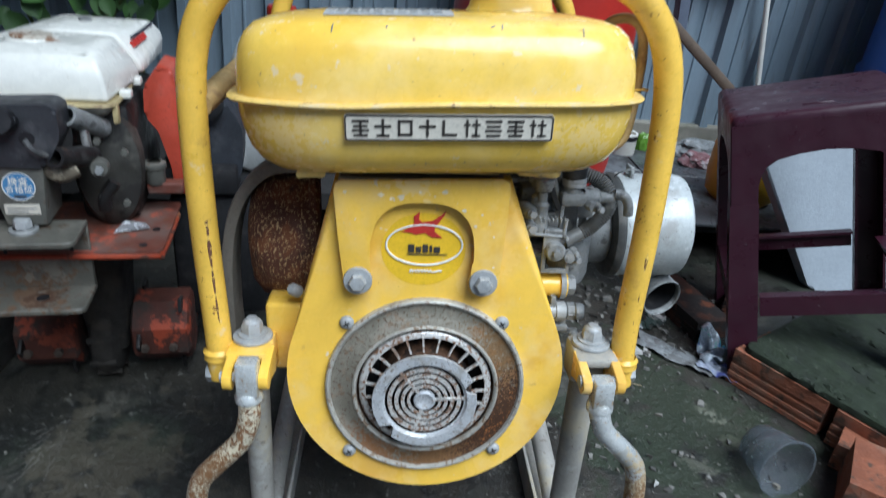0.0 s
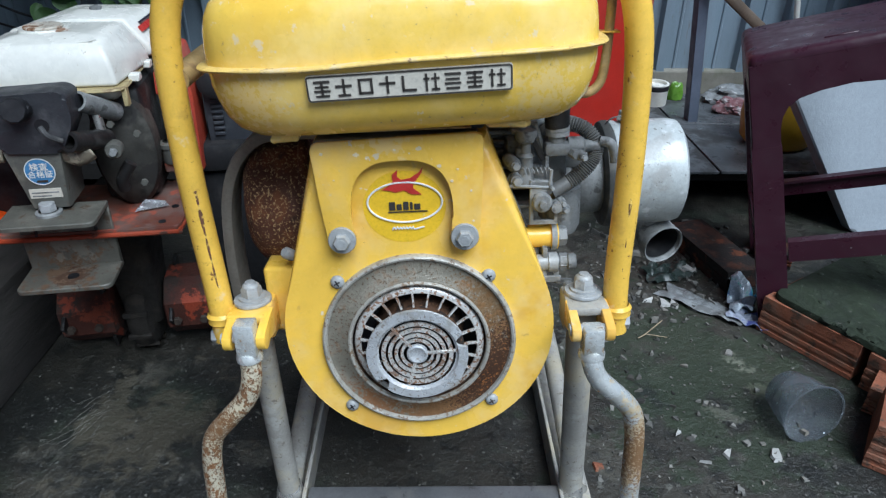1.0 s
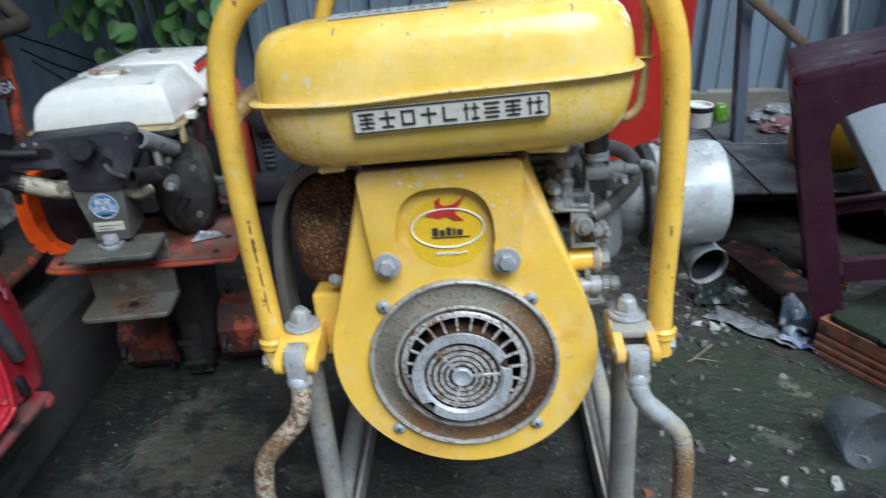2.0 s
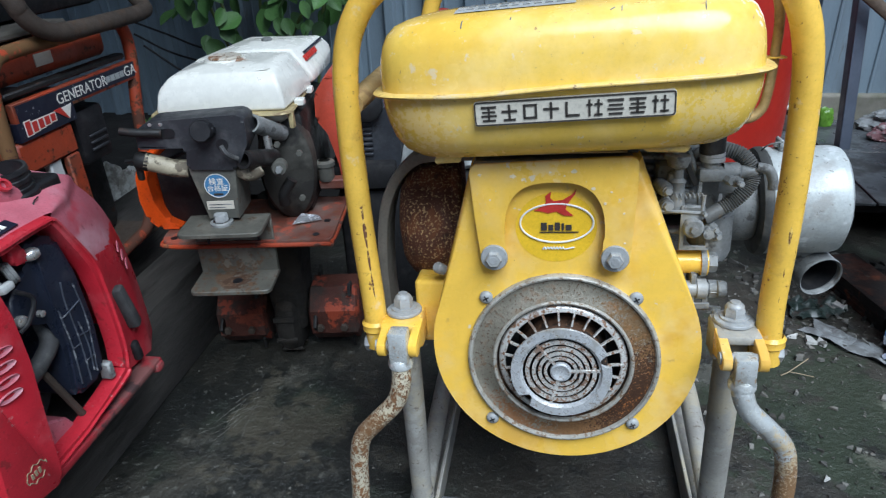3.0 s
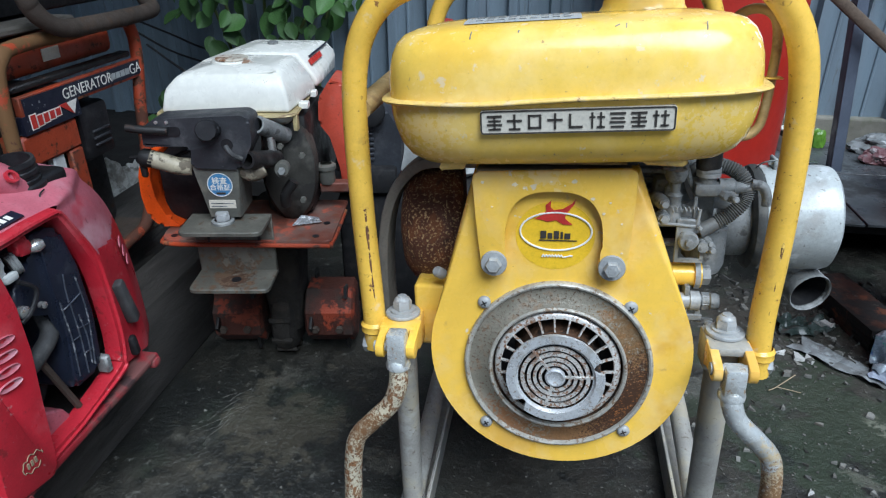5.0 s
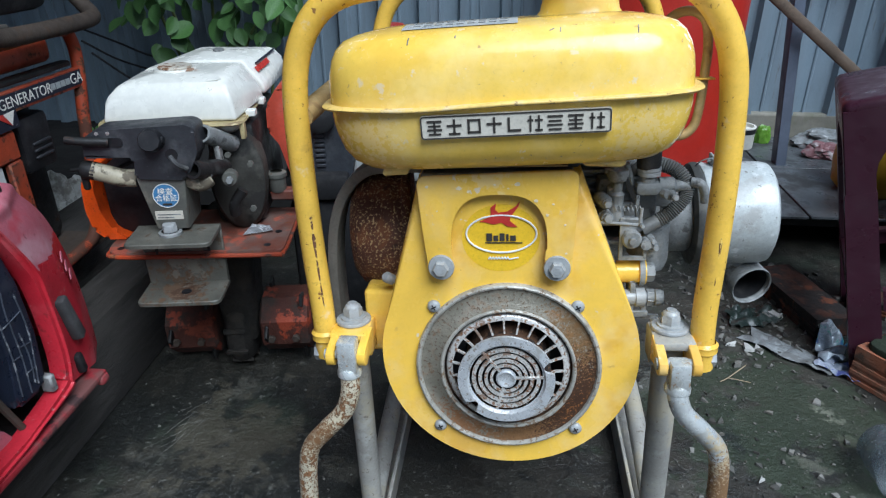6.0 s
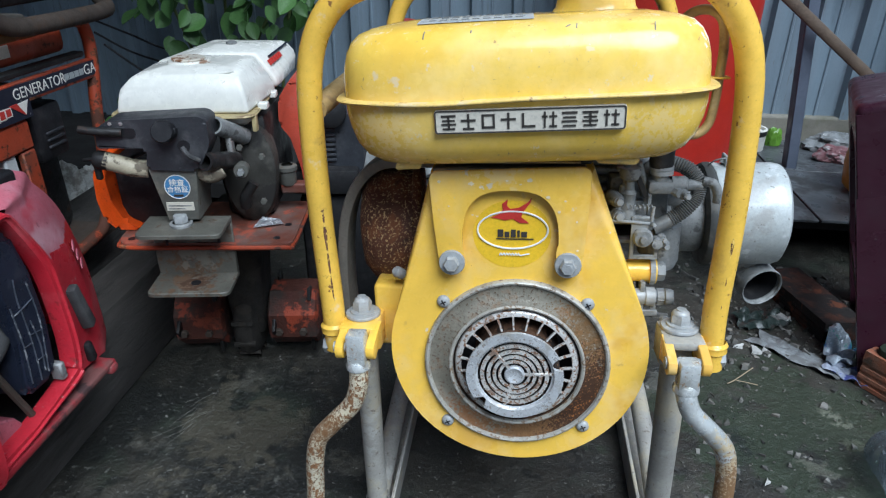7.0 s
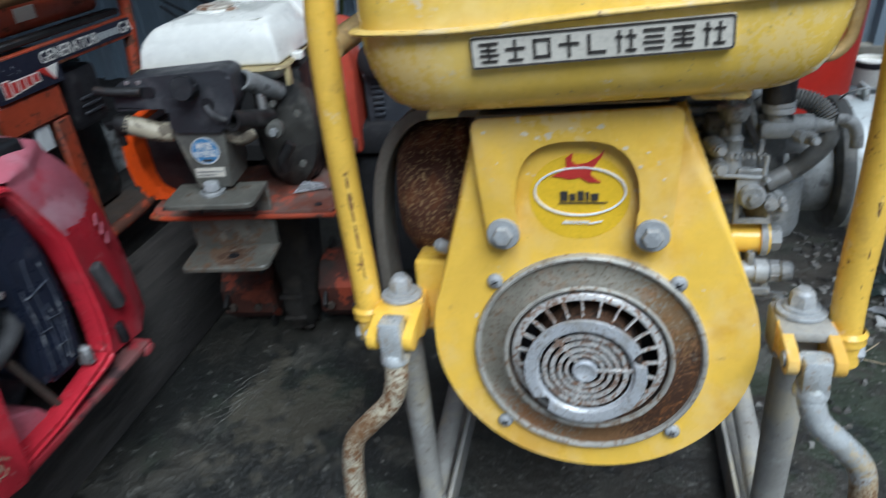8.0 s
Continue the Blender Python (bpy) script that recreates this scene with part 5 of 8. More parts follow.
part("return_spring", sweep([(0.094 + 0.0006 * k, Y1 - 0.010 + 0.0024 * math.cos(k * 1.1), 0.121 + 0.0024 * math.sin(k * 1.1)) for k in range(40)], 0.0005, 5, 1), M_GALV, engine, "thin steel return spring")
part("throttle_link", sweep([(0.083, Y1 - 0.012, 0.109), (0.100, Y1 - 0.013, 0.1085), (0.115, Y1 - 0.012, 0.107), (0.1165, Y1 - 0.012, 0.110), (0.1175, Y1 - 0.012, 0.122)], 0.0014, 7, 4), M_GALV, engine, "bent throttle link rod")
part("drain_bracket", slab([(0.122, 0.018), (0.138, 0.017), (0.138, 0.021), (0.1265, 0.022), (0.1265, 0.034), (0.122, 0.034)], Y1 - 0.014, Y1 - 0.011), M_CAST, engine)
part("drain_screw", lathe([(0, 0), (0.0042, 0), (0.0042, 0.005), (0.0030, 0.006), (0.0030, 0.010), (0, 0.010)], 12, facing(0.135, Y1 - 0.014, 0.016, (0, -1, 0))), M_GALV, engine)
part("push_fitting", lathe([(0.0055, 0), (0.0055, 0.006), (0.0075, 0.007), (0.0072, 0.012), (0.0060, 0.014), (0, 0.014)], 16, facing(0.127, Y1 - 0.012, 0.038, (1, -0.05, 0.02))), M_CAST, engine, "bright pipe plug")
part("crankcase_pipe", sweep([(0.098, Y1 + 0.02, 0.150), (0.116, Y1 + 0.03, 0.158), (0.128, Y1 + 0.05, 0.168)], 0.0058, 12, 4), M_JUG, engine, "cloudy fuel pipe")
for z0 in (0.118, 0.100, 0.082):
    part("casting_rib", box(0.078, 0.112, Y1 + 0.004, Y1 + 0.016, z0, z0 + 0.004, 0.001, 1), M_CAST, engine)
# air cleaner, axis to the side
AX = facing(0.152, 0.130, 0.0890, (1.0, -0.02, 0.03))
AXC = AX @ Matrix.Diagonal((0.955, 0.955, 1.05, 1))
part("intake_adapter", lathe([(0.0, -0.020), (0.023, -0.020), (0.0255, -0.016), (0.0260, -0.006), (0.0285, -0.004), (0.0345, -0.001), (0.0362, 0.003), (0.0362, 0.020), (0.034, 0.024)], 36, AX), M_CAST, engine, "grey stepped intake adapter")
cleaner = part("air_cleaner", jitter(lathe([(0.0490, 0.030), (0.0512, 0.031), (0.0520, 0.034), (0.0510, 0.037), (0.0510, 0.060), (0.0510, 0.070), (0.0508, 0.084), (0.0495, 0.089), (0.045, 0.0915), (0.020, 0.0935), (0, 0.0935)], 64, AXC), 0.0014, 3, 28), M_CAN, engine, "dented silver-painted air cleaner can")
part("gasket_disc", lathe([(0.0, 0.0215), (0.046, 0.0215), (0.0510, 0.0230), (0.0525, 0.0260), (0.0525, 0.0290), (0.0505, 0.0310), (0, 0.0310)], 56, AXC), M_DARKRIM, cleaner, "dark rubber backing disc")
part("clip", join(box(-0.009, 0.009, -0.0015, 0.0015, -0.008, 0.008, 0.001, 1, AXC @ Matrix.Translation((0, 0.0530, 0.042)) @ Matrix.Rotation(radians(90), 4, "X")), lathe([(0, 0), (0.004, 0), (0.003, 0.003), (0, 0.003)], 10, AXC @ Matrix.Translation((0, 0.0535, 0.041)) @ Matrix.Rotation(radians(-90), 4, "X"))), M_CAN, cleaner)
part("wire_loop", sweep([(0.178, 0.122, 0.140), (0.181, 0.116, 0.1455), (0.188, 0.113, 0.1485), (0.196, 0.114, 0.1480), (0.201, 0.120, 0.1450)], 0.0007, 6, 6), M_CAST, cleaner, "thin wire clip loop")
spout = facing(0.2290, 0.140, 0.0300, (0.26, -0.92, -0.22)) @ Matrix.Diagonal((1.05, 1.05, 1.05, 1))
part("spout_neck", sweep([(0.219, 0.122, 0.064), (0.222, 0.130, 0.051), (0.2290, 0.150, 0.030)], 0.0196, 24, 4), M_CAST, cleaner)
part("intake_spout", lathe([(0.0175, -0.030), (0.0185, -0.010), (0.0190, 0.028), (0.0196, 0.031), (0.0190, 0.033), (0.0178, 0.032), (0.0176, 0.0285)], 32, spout), M_CAST, cleaner, "open silver intake spout")
# Black cup puts the shade of the deep spout into its colour.
part("spout_inside", lathe([(0.01735, 0.0275), (0.0170, 0.010), (0.0168, -0.004), (0.0, -0.008)], 28, spout), M_CASE_SHADE, cleaner, "inside of the spout, coloured black for its shade")
part("spout_clamp", join(lathe([(0.0200, -0.012), (0.0206, -0.010), (0.0206, 0.000), (0.0200, 0.002)], 28, spout), box(-0.004, 0.004, 0.018, 0.027, -0.010, 0.000, 0.001, 1, spout)), M_CAST, cleaner)


# ---- platform tiles, posts and things along the wall ----
platform = bpy.data.objects["step_platform"]
tile_bm = box(-0.148, 0.148, -0.14, 0.14, -0.006, 0.0, 0.0012, 1)
first = part("tile", tile_bm, M_TILE, platform)
first.location = (0.123, STEP_Y + 0.141, STEP_Z)
for i in range(7):
    for j in range(2):
        if i or j:
            t = new("tile", first.data)
            t.parent = platform
            t.location = (0.123 + 0.30 * i, STEP_Y + 0.141 + 0.284 * j, STEP_Z + 0.0006 * ((i * 7 + j * 3) % 3))


def steel_post(x, y, lean, label):
    post = thing("steel_post", Matrix.Translation((x, y, STEP_Z)) @ Matrix.Rotation(radians(lean), 4, "Y"), label, "post")
    part("flange", box(-0.0115, 0.0115, -0.002, 0.002, 0, 1.6, 0.001, 1), M_STEELPOST, post)
    part("web", box(-0.0115, -0.0085, 0.002, 0.030, 0, 1.6, 0.001, 1), M_STEELPOST, post)
    return post


steel_post(0.619, 1.085, -6.0, "blue-grey steel angle post before the sheet wall")
brace = thing("timber_brace", Matrix.Translation((0.537, 1.06, 0.458)), "brown timber brace leaning across the sheet wall", "timber")
part("batten", sweep([(-0.17, 0.01, 0.13), (0.0, 0, 0.0), (0.47, 0.0, -0.358)], 0.012, 12, 2, None, (0.022, 0.016, (0, 1, 0))), M_STICK, brace)
conduit = thing("white_conduit", Matrix.Translation((0.93, 1.285, STEP_Z)), "thin white pipe standing against the sheet wall", "pipe")
part("tube", sweep([(0.020, 0, 0.0), (-0.06, 0.01, 0.42), (-0.16, 0.015, 0.95)], 0.007, 10, 3), M_WHITE, conduit)

drum = thing("red_barrel", Matrix.Translation((0.275, 1.085, STEP_Z)), "plain red plastic barrel standing by the wall", "barrel")
part("body", lathe([(0, 0), (0.180, 0), (0.192, 0.010), (0.197, 0.04), (0.197, 0.70), (0.190, 0.716), (0.186, 0.722)], 56), M_DRUM, drum)
part("lid", lathe([(0.186, 0.7225), (0.194, 0.7235), (0.195, 0.738), (0.190, 0.744), (0.178, 0.744), (0.174, 0.738), (0.0, 0.740)], 56), M_DRUM, drum)
bluedrum = thing("blue_barrel", Matrix.Translation((1.27, 1.05, STEP_Z)), "dark blue plastic barrel in the corner by the wall", "barrel")
part("body", lathe([(0, 0), (0.20, 0), (0.215, 0.015), (0.22, 0.25), (0.228, 0.26), (0.228, 0.28), (0.22, 0.29), (0.215, 0.80), (0.19, 0.84), (0, 0.845)], 48), M_BLUE, bluedrum)

jug = thing("yellow_jug", Matrix.Translation((0.752, 0.95, STEP_Z)), "round yellow plastic jug standing on the tiles", "jug")
part("body", lathe([(0, 0), (0.060, 0.0), (0.074, 0.015), (0.080, 0.06), (0.078, 0.12), (0.062, 0.16), (0.03, 0.18), (0.022, 0.185), (0.022, 0.20)], 36), M_YELLOWJUG, jug)
part("cap", lathe([(0.025, 0.19), (0.025, 0.212), (0.022, 0.216), (0, 0.216)], 24), M_DRUM, jug)
wj = thing("white_jug", Matrix.Translation((-0.268, 0.985, STEP_Z)), "tall cloudy white plastic jug with a red cap", "jug")
part("body", rect_loft([(-0.080, 0.080, -0.070, 0.070, 0.0), (-0.090, 0.090, -0.080, 0.080, 0.012), (-0.092, 0.092, -0.082, 0.082, 0.10), (-0.090, 0.090, -0.080, 0.080, 0.225), (-0.076, 0.076, -0.066, 0.066, 0.262), (-0.040, 0.040, -0.036, 0.036, 0.286), (-0.026, 0.026, -0.026, 0.026, 0.290), (-0.024, 0.024, -0.024, 0.024, 0.302)], None, 0.03), M_JUG, wj)
part("cap", lathe([(0.027, 0.296), (0.029, 0.298), (0.029, 0.318), (0.026, 0.322), (0, 0.322)], 24), M_DRUM, wj, "red screw cap")
can = thing("paint_can", Matrix.Translation((0.563, 1.225, STEP_Z + 0.001)), "small white paint can with a black rim band", "can")
part("tin", lathe([(0, 0), (0.033, 0), (0.034, 0.002), (0.034, 0.050), (0.035, 0.052), (0.034, 0.054), (0.029, 0.054), (0.029, 0.046), (0, 0.046)], 30), M_WHITE, can)
part("band", lathe([(0.0343, 0.038), (0.0346, 0.039), (0.0346, 0.049), (0.0343, 0.050)], 30), M_BLACK, can, "black rim band")


def crumpled(name, x, y, z, sx, sy, sz, material, label, category, seed, amount=0.35):
    """A crushed bag: a folded, dented sheet of film closed on itself."""
    bm = bmesh.new()
    bmesh.ops.create_icosphere(bm, subdivisions=4, radius=1.0)
    for v in bm.verts:
        d = noise.noise(v.co * 1.6 + Vector((seed, 0, 0))) * amount + noise.noise(v.co * 4.0 + Vector((0, seed, 0))) * amount * 0.55 + abs(noise.noise(v.co * 8.0 + Vector((0, 0, seed)))) * amount * 0.3
        v.co *= 1 + d
        v.co = Vector((v.co.x * sx, v.co.y * sy, max(v.co.z, -0.55) * sz))
    low = min(v.co.z for v in bm.verts)
    for v in bm.verts:
        v.co.z -= low
    ob = part(name, bm, material, None, "", angle=25)
    ob.location = (x, y, z)
    return tagged(ob, label, category)


crumpled("plastic_bag", 0.795, 1.235, STEP_Z, 0.085, 0.045, 0.030, M_FILM, "crumpled pale plastic bag by the plinth", "bag", 2.0)
crumpled("plastic_bag", 0.74, 1.16, STEP_Z, 0.040, 0.030, 0.022, mat("pinkish_film", (0.20, 0.095, 0.10), 0.35, 0, 0.2, 30, [((0.24, 0.235, 0.23), 40, 0.5, 0.6, 0.8, 0.4)], 0.3, 120), "crumpled pink and white plastic bag on the tiles", "bag", 5.0)
crumpled("plastic_bag", 0.90, 1.17, STEP_Z, 0.06, 0.04, 0.035, M_FILM, "crumpled pale plastic bag by the plinth", "bag", 7.5)
crumpled("green_bag", 0.632, 1.262, STEP_Z, 0.020, 0.014, 0.030, mat("lime_green_film", (0.11, 0.24, 0.025), 0.35, 0, 0.15, 30, [], 0.2, 120), "small lime green plastic bag by the plinth", "bag", 9.1, 0.25)
for x, y, sx, sy, sz, seed in ((-0.885, 0.745, 0.055, 0.045, 0.050, 14.2), (-0.865, 0.690, 0.045, 0.040, 0.034, 17.7), (-0.930, 0.700, 0.050, 0.040, 0.060, 21.3)):
    crumpled("white_rag", x, y, 0.10 if y > STEP_Y else 0.0, sx, sy, sz + 0.05, M_RAG, "crumpled grimy white rag behind the orange generator", "rag", seed, 0.4)
crumpled("wall_bag", 0.755, 1.268, 0.545, 0.085, 0.016, 0.075, mat("pale_blue_film", (0.62, 0.66, 0.70), 0.4, 0, 0.1, 20, [((0.15, 0.33, 0.5), 20, 0.58, 0.63, 0.8, 0.4)], 0.2, 100), "white and blue bag stuck on the sheet wall", "bag", 3.3, 0.2)

# ---- climbing plant ----
rng = random.Random(4)


def leaf_mesh(name, wide):
    """A heart-shaped leaf folded along its midrib, tip along -z."""
    bm = bmesh.new()
    rows = []
    for i in range(9):
        t = i / 8
        half = wide * (math.sin(math.pi * min(1, t * 0.93 + 0.07)) ** 0.8) * (1 - 0.35 * t)
        bend = 0.35 * t * t
        rows.append([bm.verts.new((u * half, -bend * 0.35 - abs(u) * half * 0.35, -t)) for u in (-1, -0.5, 0, 0.5, 1)])
    for a, b in zip(rows, rows[1:]):
        for k in range(4):
            bm.faces.new((a[k], a[k + 1], b[k + 1], b[k]))
    ret = bmesh.ops.extrude_face_region(bm, geom=bm.faces[:])
    for v in ret["geom"]:
        if isinstance(v, bmesh.types.BMVert):
            v.co.y += 0.012
    return bm


plant = thing("climbing_plant", Matrix.Translation((-0.72, 1.24, STEP_Z)), "leafy green climbing plant before the sheet wall", "plant")
for x0, x1, top in ((-0.12, -0.18, 0.62), (-0.05, -0.02, 0.70), (0.10, 0.18, 0.66), (-0.15, -0.22, 0.6), (0.02, 0.12, 0.5)):
    part("stem", sweep([(x0 * 0.6, 0.02, 0), (x0, 0.0, 0.2), (x1 * 0.9, -0.03, top * 0.7), (x1, -0.02, top)], 0.004, 7, 4), M_STEM, plant)
base_leaf = part("leaf", leaf_mesh("leaf", 0.46), M_LEAF, plant)
slim_leaf = part("leaf", leaf_mesh("leaf", 0.38), M_LEAF, plant)
for k in range(210):
    x = rng.uniform(-0.24, 0.24)
    z = rng.uniform(0.24, 0.66)
    if z < 0.30 and not -0.16 < x < 0.16:
        z += 0.10
    if k < 4:
        x, z = rng.uniform(-0.40, -0.30), rng.uniform(0.02, 0.12)
    ob = (base_leaf, slim_leaf)[k] if k < 2 else new("leaf", (base_leaf, slim_leaf)[k % 2].data)
    ob.parent = plant
    s = rng.uniform(0.034, 0.066)
    ob.matrix_basis = Matrix.Translation((x, rng.uniform(-0.14, 0.02), z)) @ Euler((radians(rng.uniform(-55, 5)), radians(rng.uniform(-50, 50)), radians(rng.uniform(-50, 50)))).to_matrix().to_4x4() @ Matrix.Diagonal((s, s, s, 1))
wires = thing("loose_wire", Matrix.Translation((-1.02, 1.22, 0.32)), "thin dark wire hanging along the sheet wall", "wire")
for k, pts in enumerate(([(-0.12, 0, 0.06), (0.0, -0.01, 0.02), (0.10, 0, -0.02), (0.3, 0.0, -0.05)], [(-0.10, 0, 0.02), (0.0, 0, -0.03), (0.15, 0, -0.07)], [(-0.08, 0, -0.01), (0.02, 0, -0.08), (0.12, 0, -0.13)])):
    part("strand", sweep(pts, 0.003, 6, 6), M_BLACK, wires)

# ---- timbers ----
for x0, x1, y0, y1, h, lab in ((-0.632, -0.556, -0.42, 0.52, 0.140, "weathered grey timber beam under the generators"), (-0.84, -0.71, -0.4, 0.72, 0.140, "weathered grey timber beam under the generators"), (-1.10, -1.0, -0.4, 0.75, 0.140, "weathered grey timber beam under the generators")):
    ob = part("timber_beam", jitter(box(x0, x1, y0, y1, 0.0, h, 0.006, 2), 0.002, x0, 30), M_WOOD)
    tagged(ob, lab, "beam", "timber beams")

# ---- garden tiller ----
TIL = Matrix.Translation((-0.42, 0.30, 0)) @ Matrix.Rotation(radians(9), 4, "Z")
tiller = thing("garden_tiller", TIL, "old orange garden tiller with a white fuel tank", "tiller")


def hull(points, bevel):
    """The convex body round its corner points, with softened edges."""
    bm = bmesh.new()
    for p in points:
        bm.verts.new(p)
    bmesh.ops.convex_hull(bm, input=bm.verts[:])
    spare = [v for v in bm.verts if not v.link_faces]
    bmesh.ops.delete(bm, geom=spare, context="VERTS")
    bmesh.ops.dissolve_limit(bm, angle_limit=radians(4), verts=bm.verts[:], edges=bm.edges[:])
    bmesh.ops.bevel(bm, geom=[e for e in bm.edges if e.calc_face_angle(0) > 0.12], offset=bevel, segments=3, profile=0.5, affect="EDGES", clamp_overlap=True)
    return bm


tank_body = [(-0.083, 0.000, 0.4025), (0.0755, 0.000, 0.4025), (0.0895, 0.112, 0.4030), (-0.088, 0.112, 0.4025), (-0.0765, 0.004, 0.4300), (0.0715, 0.004, 0.4310), (0.0855, 0.112, 0.4220), (-0.080, 0.112, 0.4270), (-0.0620, 0.014, 0.4450), (0.0640, 0.012, 0.4480), (-0.0300, 0.040, 0.4525), (0.0450, 0.036, 0.4530), (0.0640, 0.112, 0.4520), (0.0, 0.112, 0.4525), (-0.0690, 0.112, 0.4410)]
wt = part("fuel_tank", hull(tank_body, 0.0045), M_WHITE, tiller, "aged white fuel tank", angle=35)
part("tank_lip", rect_loft([(-0.091, 0.083, -0.009, 0.112, 0.3985), (-0.092, 0.084, -0.010, 0.113, 0.3997), (-0.091, 0.083, -0.009, 0.112, 0.4022)], None, 0.022), M_LIP, wt, "yellowed rusty tank flange")
for k in range(2):
    part("lip_tab", box(0.080, 0.092, 0.030 + 0.060 * k, 0.044 + 0.060 * k, 0.3995, 0.4075, 0.001, 1), M_WHITE, wt)
part("tank_sump", rect_loft([(0.020, 0.068, 0.012, 0.09, 0.384), (0.010, 0.075, 0.004, 0.10, 0.391), (0.008, 0.076, 0.002, 0.10, 0.3990)], None, 0.02), M_WHITE, wt)
part("lip_bracket", box(0.077, 0.083, 0.002, 0.012, 0.379, 0.4015, 0.001, 1), M_LIP, wt)
part("filler_base", lathe([(0.027, -0.006), (0.0265, 0.0005), (0.0250, 0.0030), (0.018, 0.0030)], 28, Matrix.Translation((-0.009, 0.070, 0.4512))), M_WHITE, wt)
part("filler_cap", lathe([(0.0205, 0.0), (0.0210, 0.0016), (0.0198, 0.0030), (0.0, 0.0034)], 28, Matrix.Translation((-0.009, 0.070, 0.4540))), M_CAPRUST, wt, "flat rusty filler cap")
cover_body = [(-0.069, 0.1215, 0.4415), (0.0, 0.1215, 0.4530), (0.064, 0.1215, 0.4525), (0.0885, 0.1215, 0.4180), (0.0900, 0.1230, 0.4060), (-0.085, 0.1215, 0.4050), (0.0, 0.170, 0.4565), (0.055, 0.180, 0.4560), (-0.020, 0.238, 0.4510), (0.085, 0.238, 0.4495), (0.0985, 0.240, 0.4336), (0.0960, 0.238, 0.4080), (-0.060, 0.238, 0.4300), (-0.060, 0.238, 0.4080)]
rear = part("rear_cover", hull(cover_body, 0.0035), M_WHITE, tiller, "white engine top cover", angle=35)
part("cover_screw", lathe([(0.0075, -0.002), (0.0075, 0.002), (0.004, 0.0035), (0, 0.0035)], 16, Matrix.Translation((0.021, 0.172, 0.4568))), M_CAST, rear)
along = Vector((0.0156, 0.122, 0.0067)).normalized()
out_ward = along.cross(Vector((-0.0161, 0.0, 0.0258))).normalized()
rise = out_ward.cross(along)
lm = Matrix((along, -out_ward, rise)).transposed().to_4x4()
lm.translation = Vector((0.0847, 0.178, 0.4380)) + out_ward * 0.0022
part("cover_stripe", box(-0.035, 0.050, -0.0012, 0.002, 0.0075, 0.0098, 0, 1, lm), M_NAVY, rear)
for k in range(5):
    part("red_bar", box(-0.045 + 0.010 * k, -0.037 + 0.010 * k, -0.0012, 0.002, -0.002, 0.0055, 0, 1, lm), M_RED_INK, rear)
# clamp cover with slot and knob
poly = rounded([(-0.082, 0.3820), (-0.080, 0.4040), (-0.066, 0.4135), (0.036, 0.4185), (0.0440, 0.4130), (0.0441, 0.3854), (0.0265, 0.3537), (-0.0316, 0.3562), (-0.0270, 0.3819)], [0.002, 0.004, 0.006, 0.005, 0.004, 0.008, 0.005, 0.005, 0.004], 4)
cl = part("clamp_cover", slab(poly, -0.068, -0.030, 0.004, 3), M_CHARCOAL, tiller, "charcoal handle clamp cover")
part("slot", slab(rounded([(-0.078, 0.3945), (-0.036, 0.3945), (-0.036, 0.4055), (-0.078, 0.4055)], 0.005, 4), -0.0690, -0.066), M_BLACK, cl)
part("lever", sweep([(-0.094, -0.074, 0.4060), (-0.078, -0.074, 0.4040), (-0.050, -0.0695, 0.4010)], 0.0048, 10, 3), M_DARKMETAL, cl)
km = facing(-0.002, -0.068, 0.4020, (0.05, -1, 0.25))
part("knob", join(lathe([(0.0125, 0), (0.0130, 0.004), (0.0128, 0.014), (0.0115, 0.0165), (0, 0.0165)], 10, km), box(-0.0135, 0.0135, -0.004, 0.004, 0.002, 0.012, 0.001, 1, km)), M_BLACK, cl, "black plastic knob")
part("pin_hole", lathe([(0.0070, 0), (0.0070, 0.0012), (0, 0.0012)], 18, facing(0.0150, -0.0675, 0.3845, (0, -1, 0))), M_BLACK, cl)
part("cable", sweep([(0.0150, -0.074, 0.3845), (0.022, -0.078, 0.376), (0.030, -0.070, 0.368)], 0.0030, 8, 4), M_RUBBER, cl)
for s in (-0.062, -0.050):
    part("rivet", lathe([(0.0022, 0), (0.0022, 0.001), (0, 0.0015)], 10, facing(s, -0.068, 0.4105, (0, -1, 0))), M_BRIGHT, cl)
# column with stickers
poly = [(-0.034, 0.362), (0.024, 0.362), (0.017, 0.290), (-0.020, 0.290)]
col = part("handle_column", slab(poly, -0.064, -0.010, 0.003, 2), M_OLIVE, tiller, "grey handle column")
st = part("blue_sticker", lathe([(0, 0), (0.0150, 0), (0.0150, 0.0004), (0, 0.0004)], 32, facing(-0.002, -0.0642, 0.3335, (0, -1, 0))), M_BLUE_INK, col, "round blue inspection sticker")
part("sticker_ring", lathe([(0.0142, 0.0004), (0.0142, 0.0008), (0.0150, 0.0008), (0.0150, 0.0004)], 32, facing(-0.002, -0.0642, 0.3335, (0, -1, 0))), M_WHITE_INK, st)
up = Matrix.Rotation(radians(90), 4, "X")
part("sticker_word", text_mesh("検査", 0.0092, Matrix.Translation((-0.002, -0.0652, 0.3385)) @ up), M_WHITE_INK, st, smooth=False)
part("sticker_word", text_mesh("合格証", 0.0085, Matrix.Translation((-0.002, -0.0652, 0.3300)) @ up), M_WHITE_INK, st, smooth=False)
part("sticker_bar", box(-0.0075, 0.0035, -0.0653, -0.0645, 0.3215, 0.3240, 0, 1), M_INK, st, smooth=False)
pl = part("paper_label", box(-0.0185, 0.0135, -0.0650, -0.0640, 0.3035, 0.3140, 0, 1), M_PLATE, col, "pale label with fine grey bars", smooth=False)
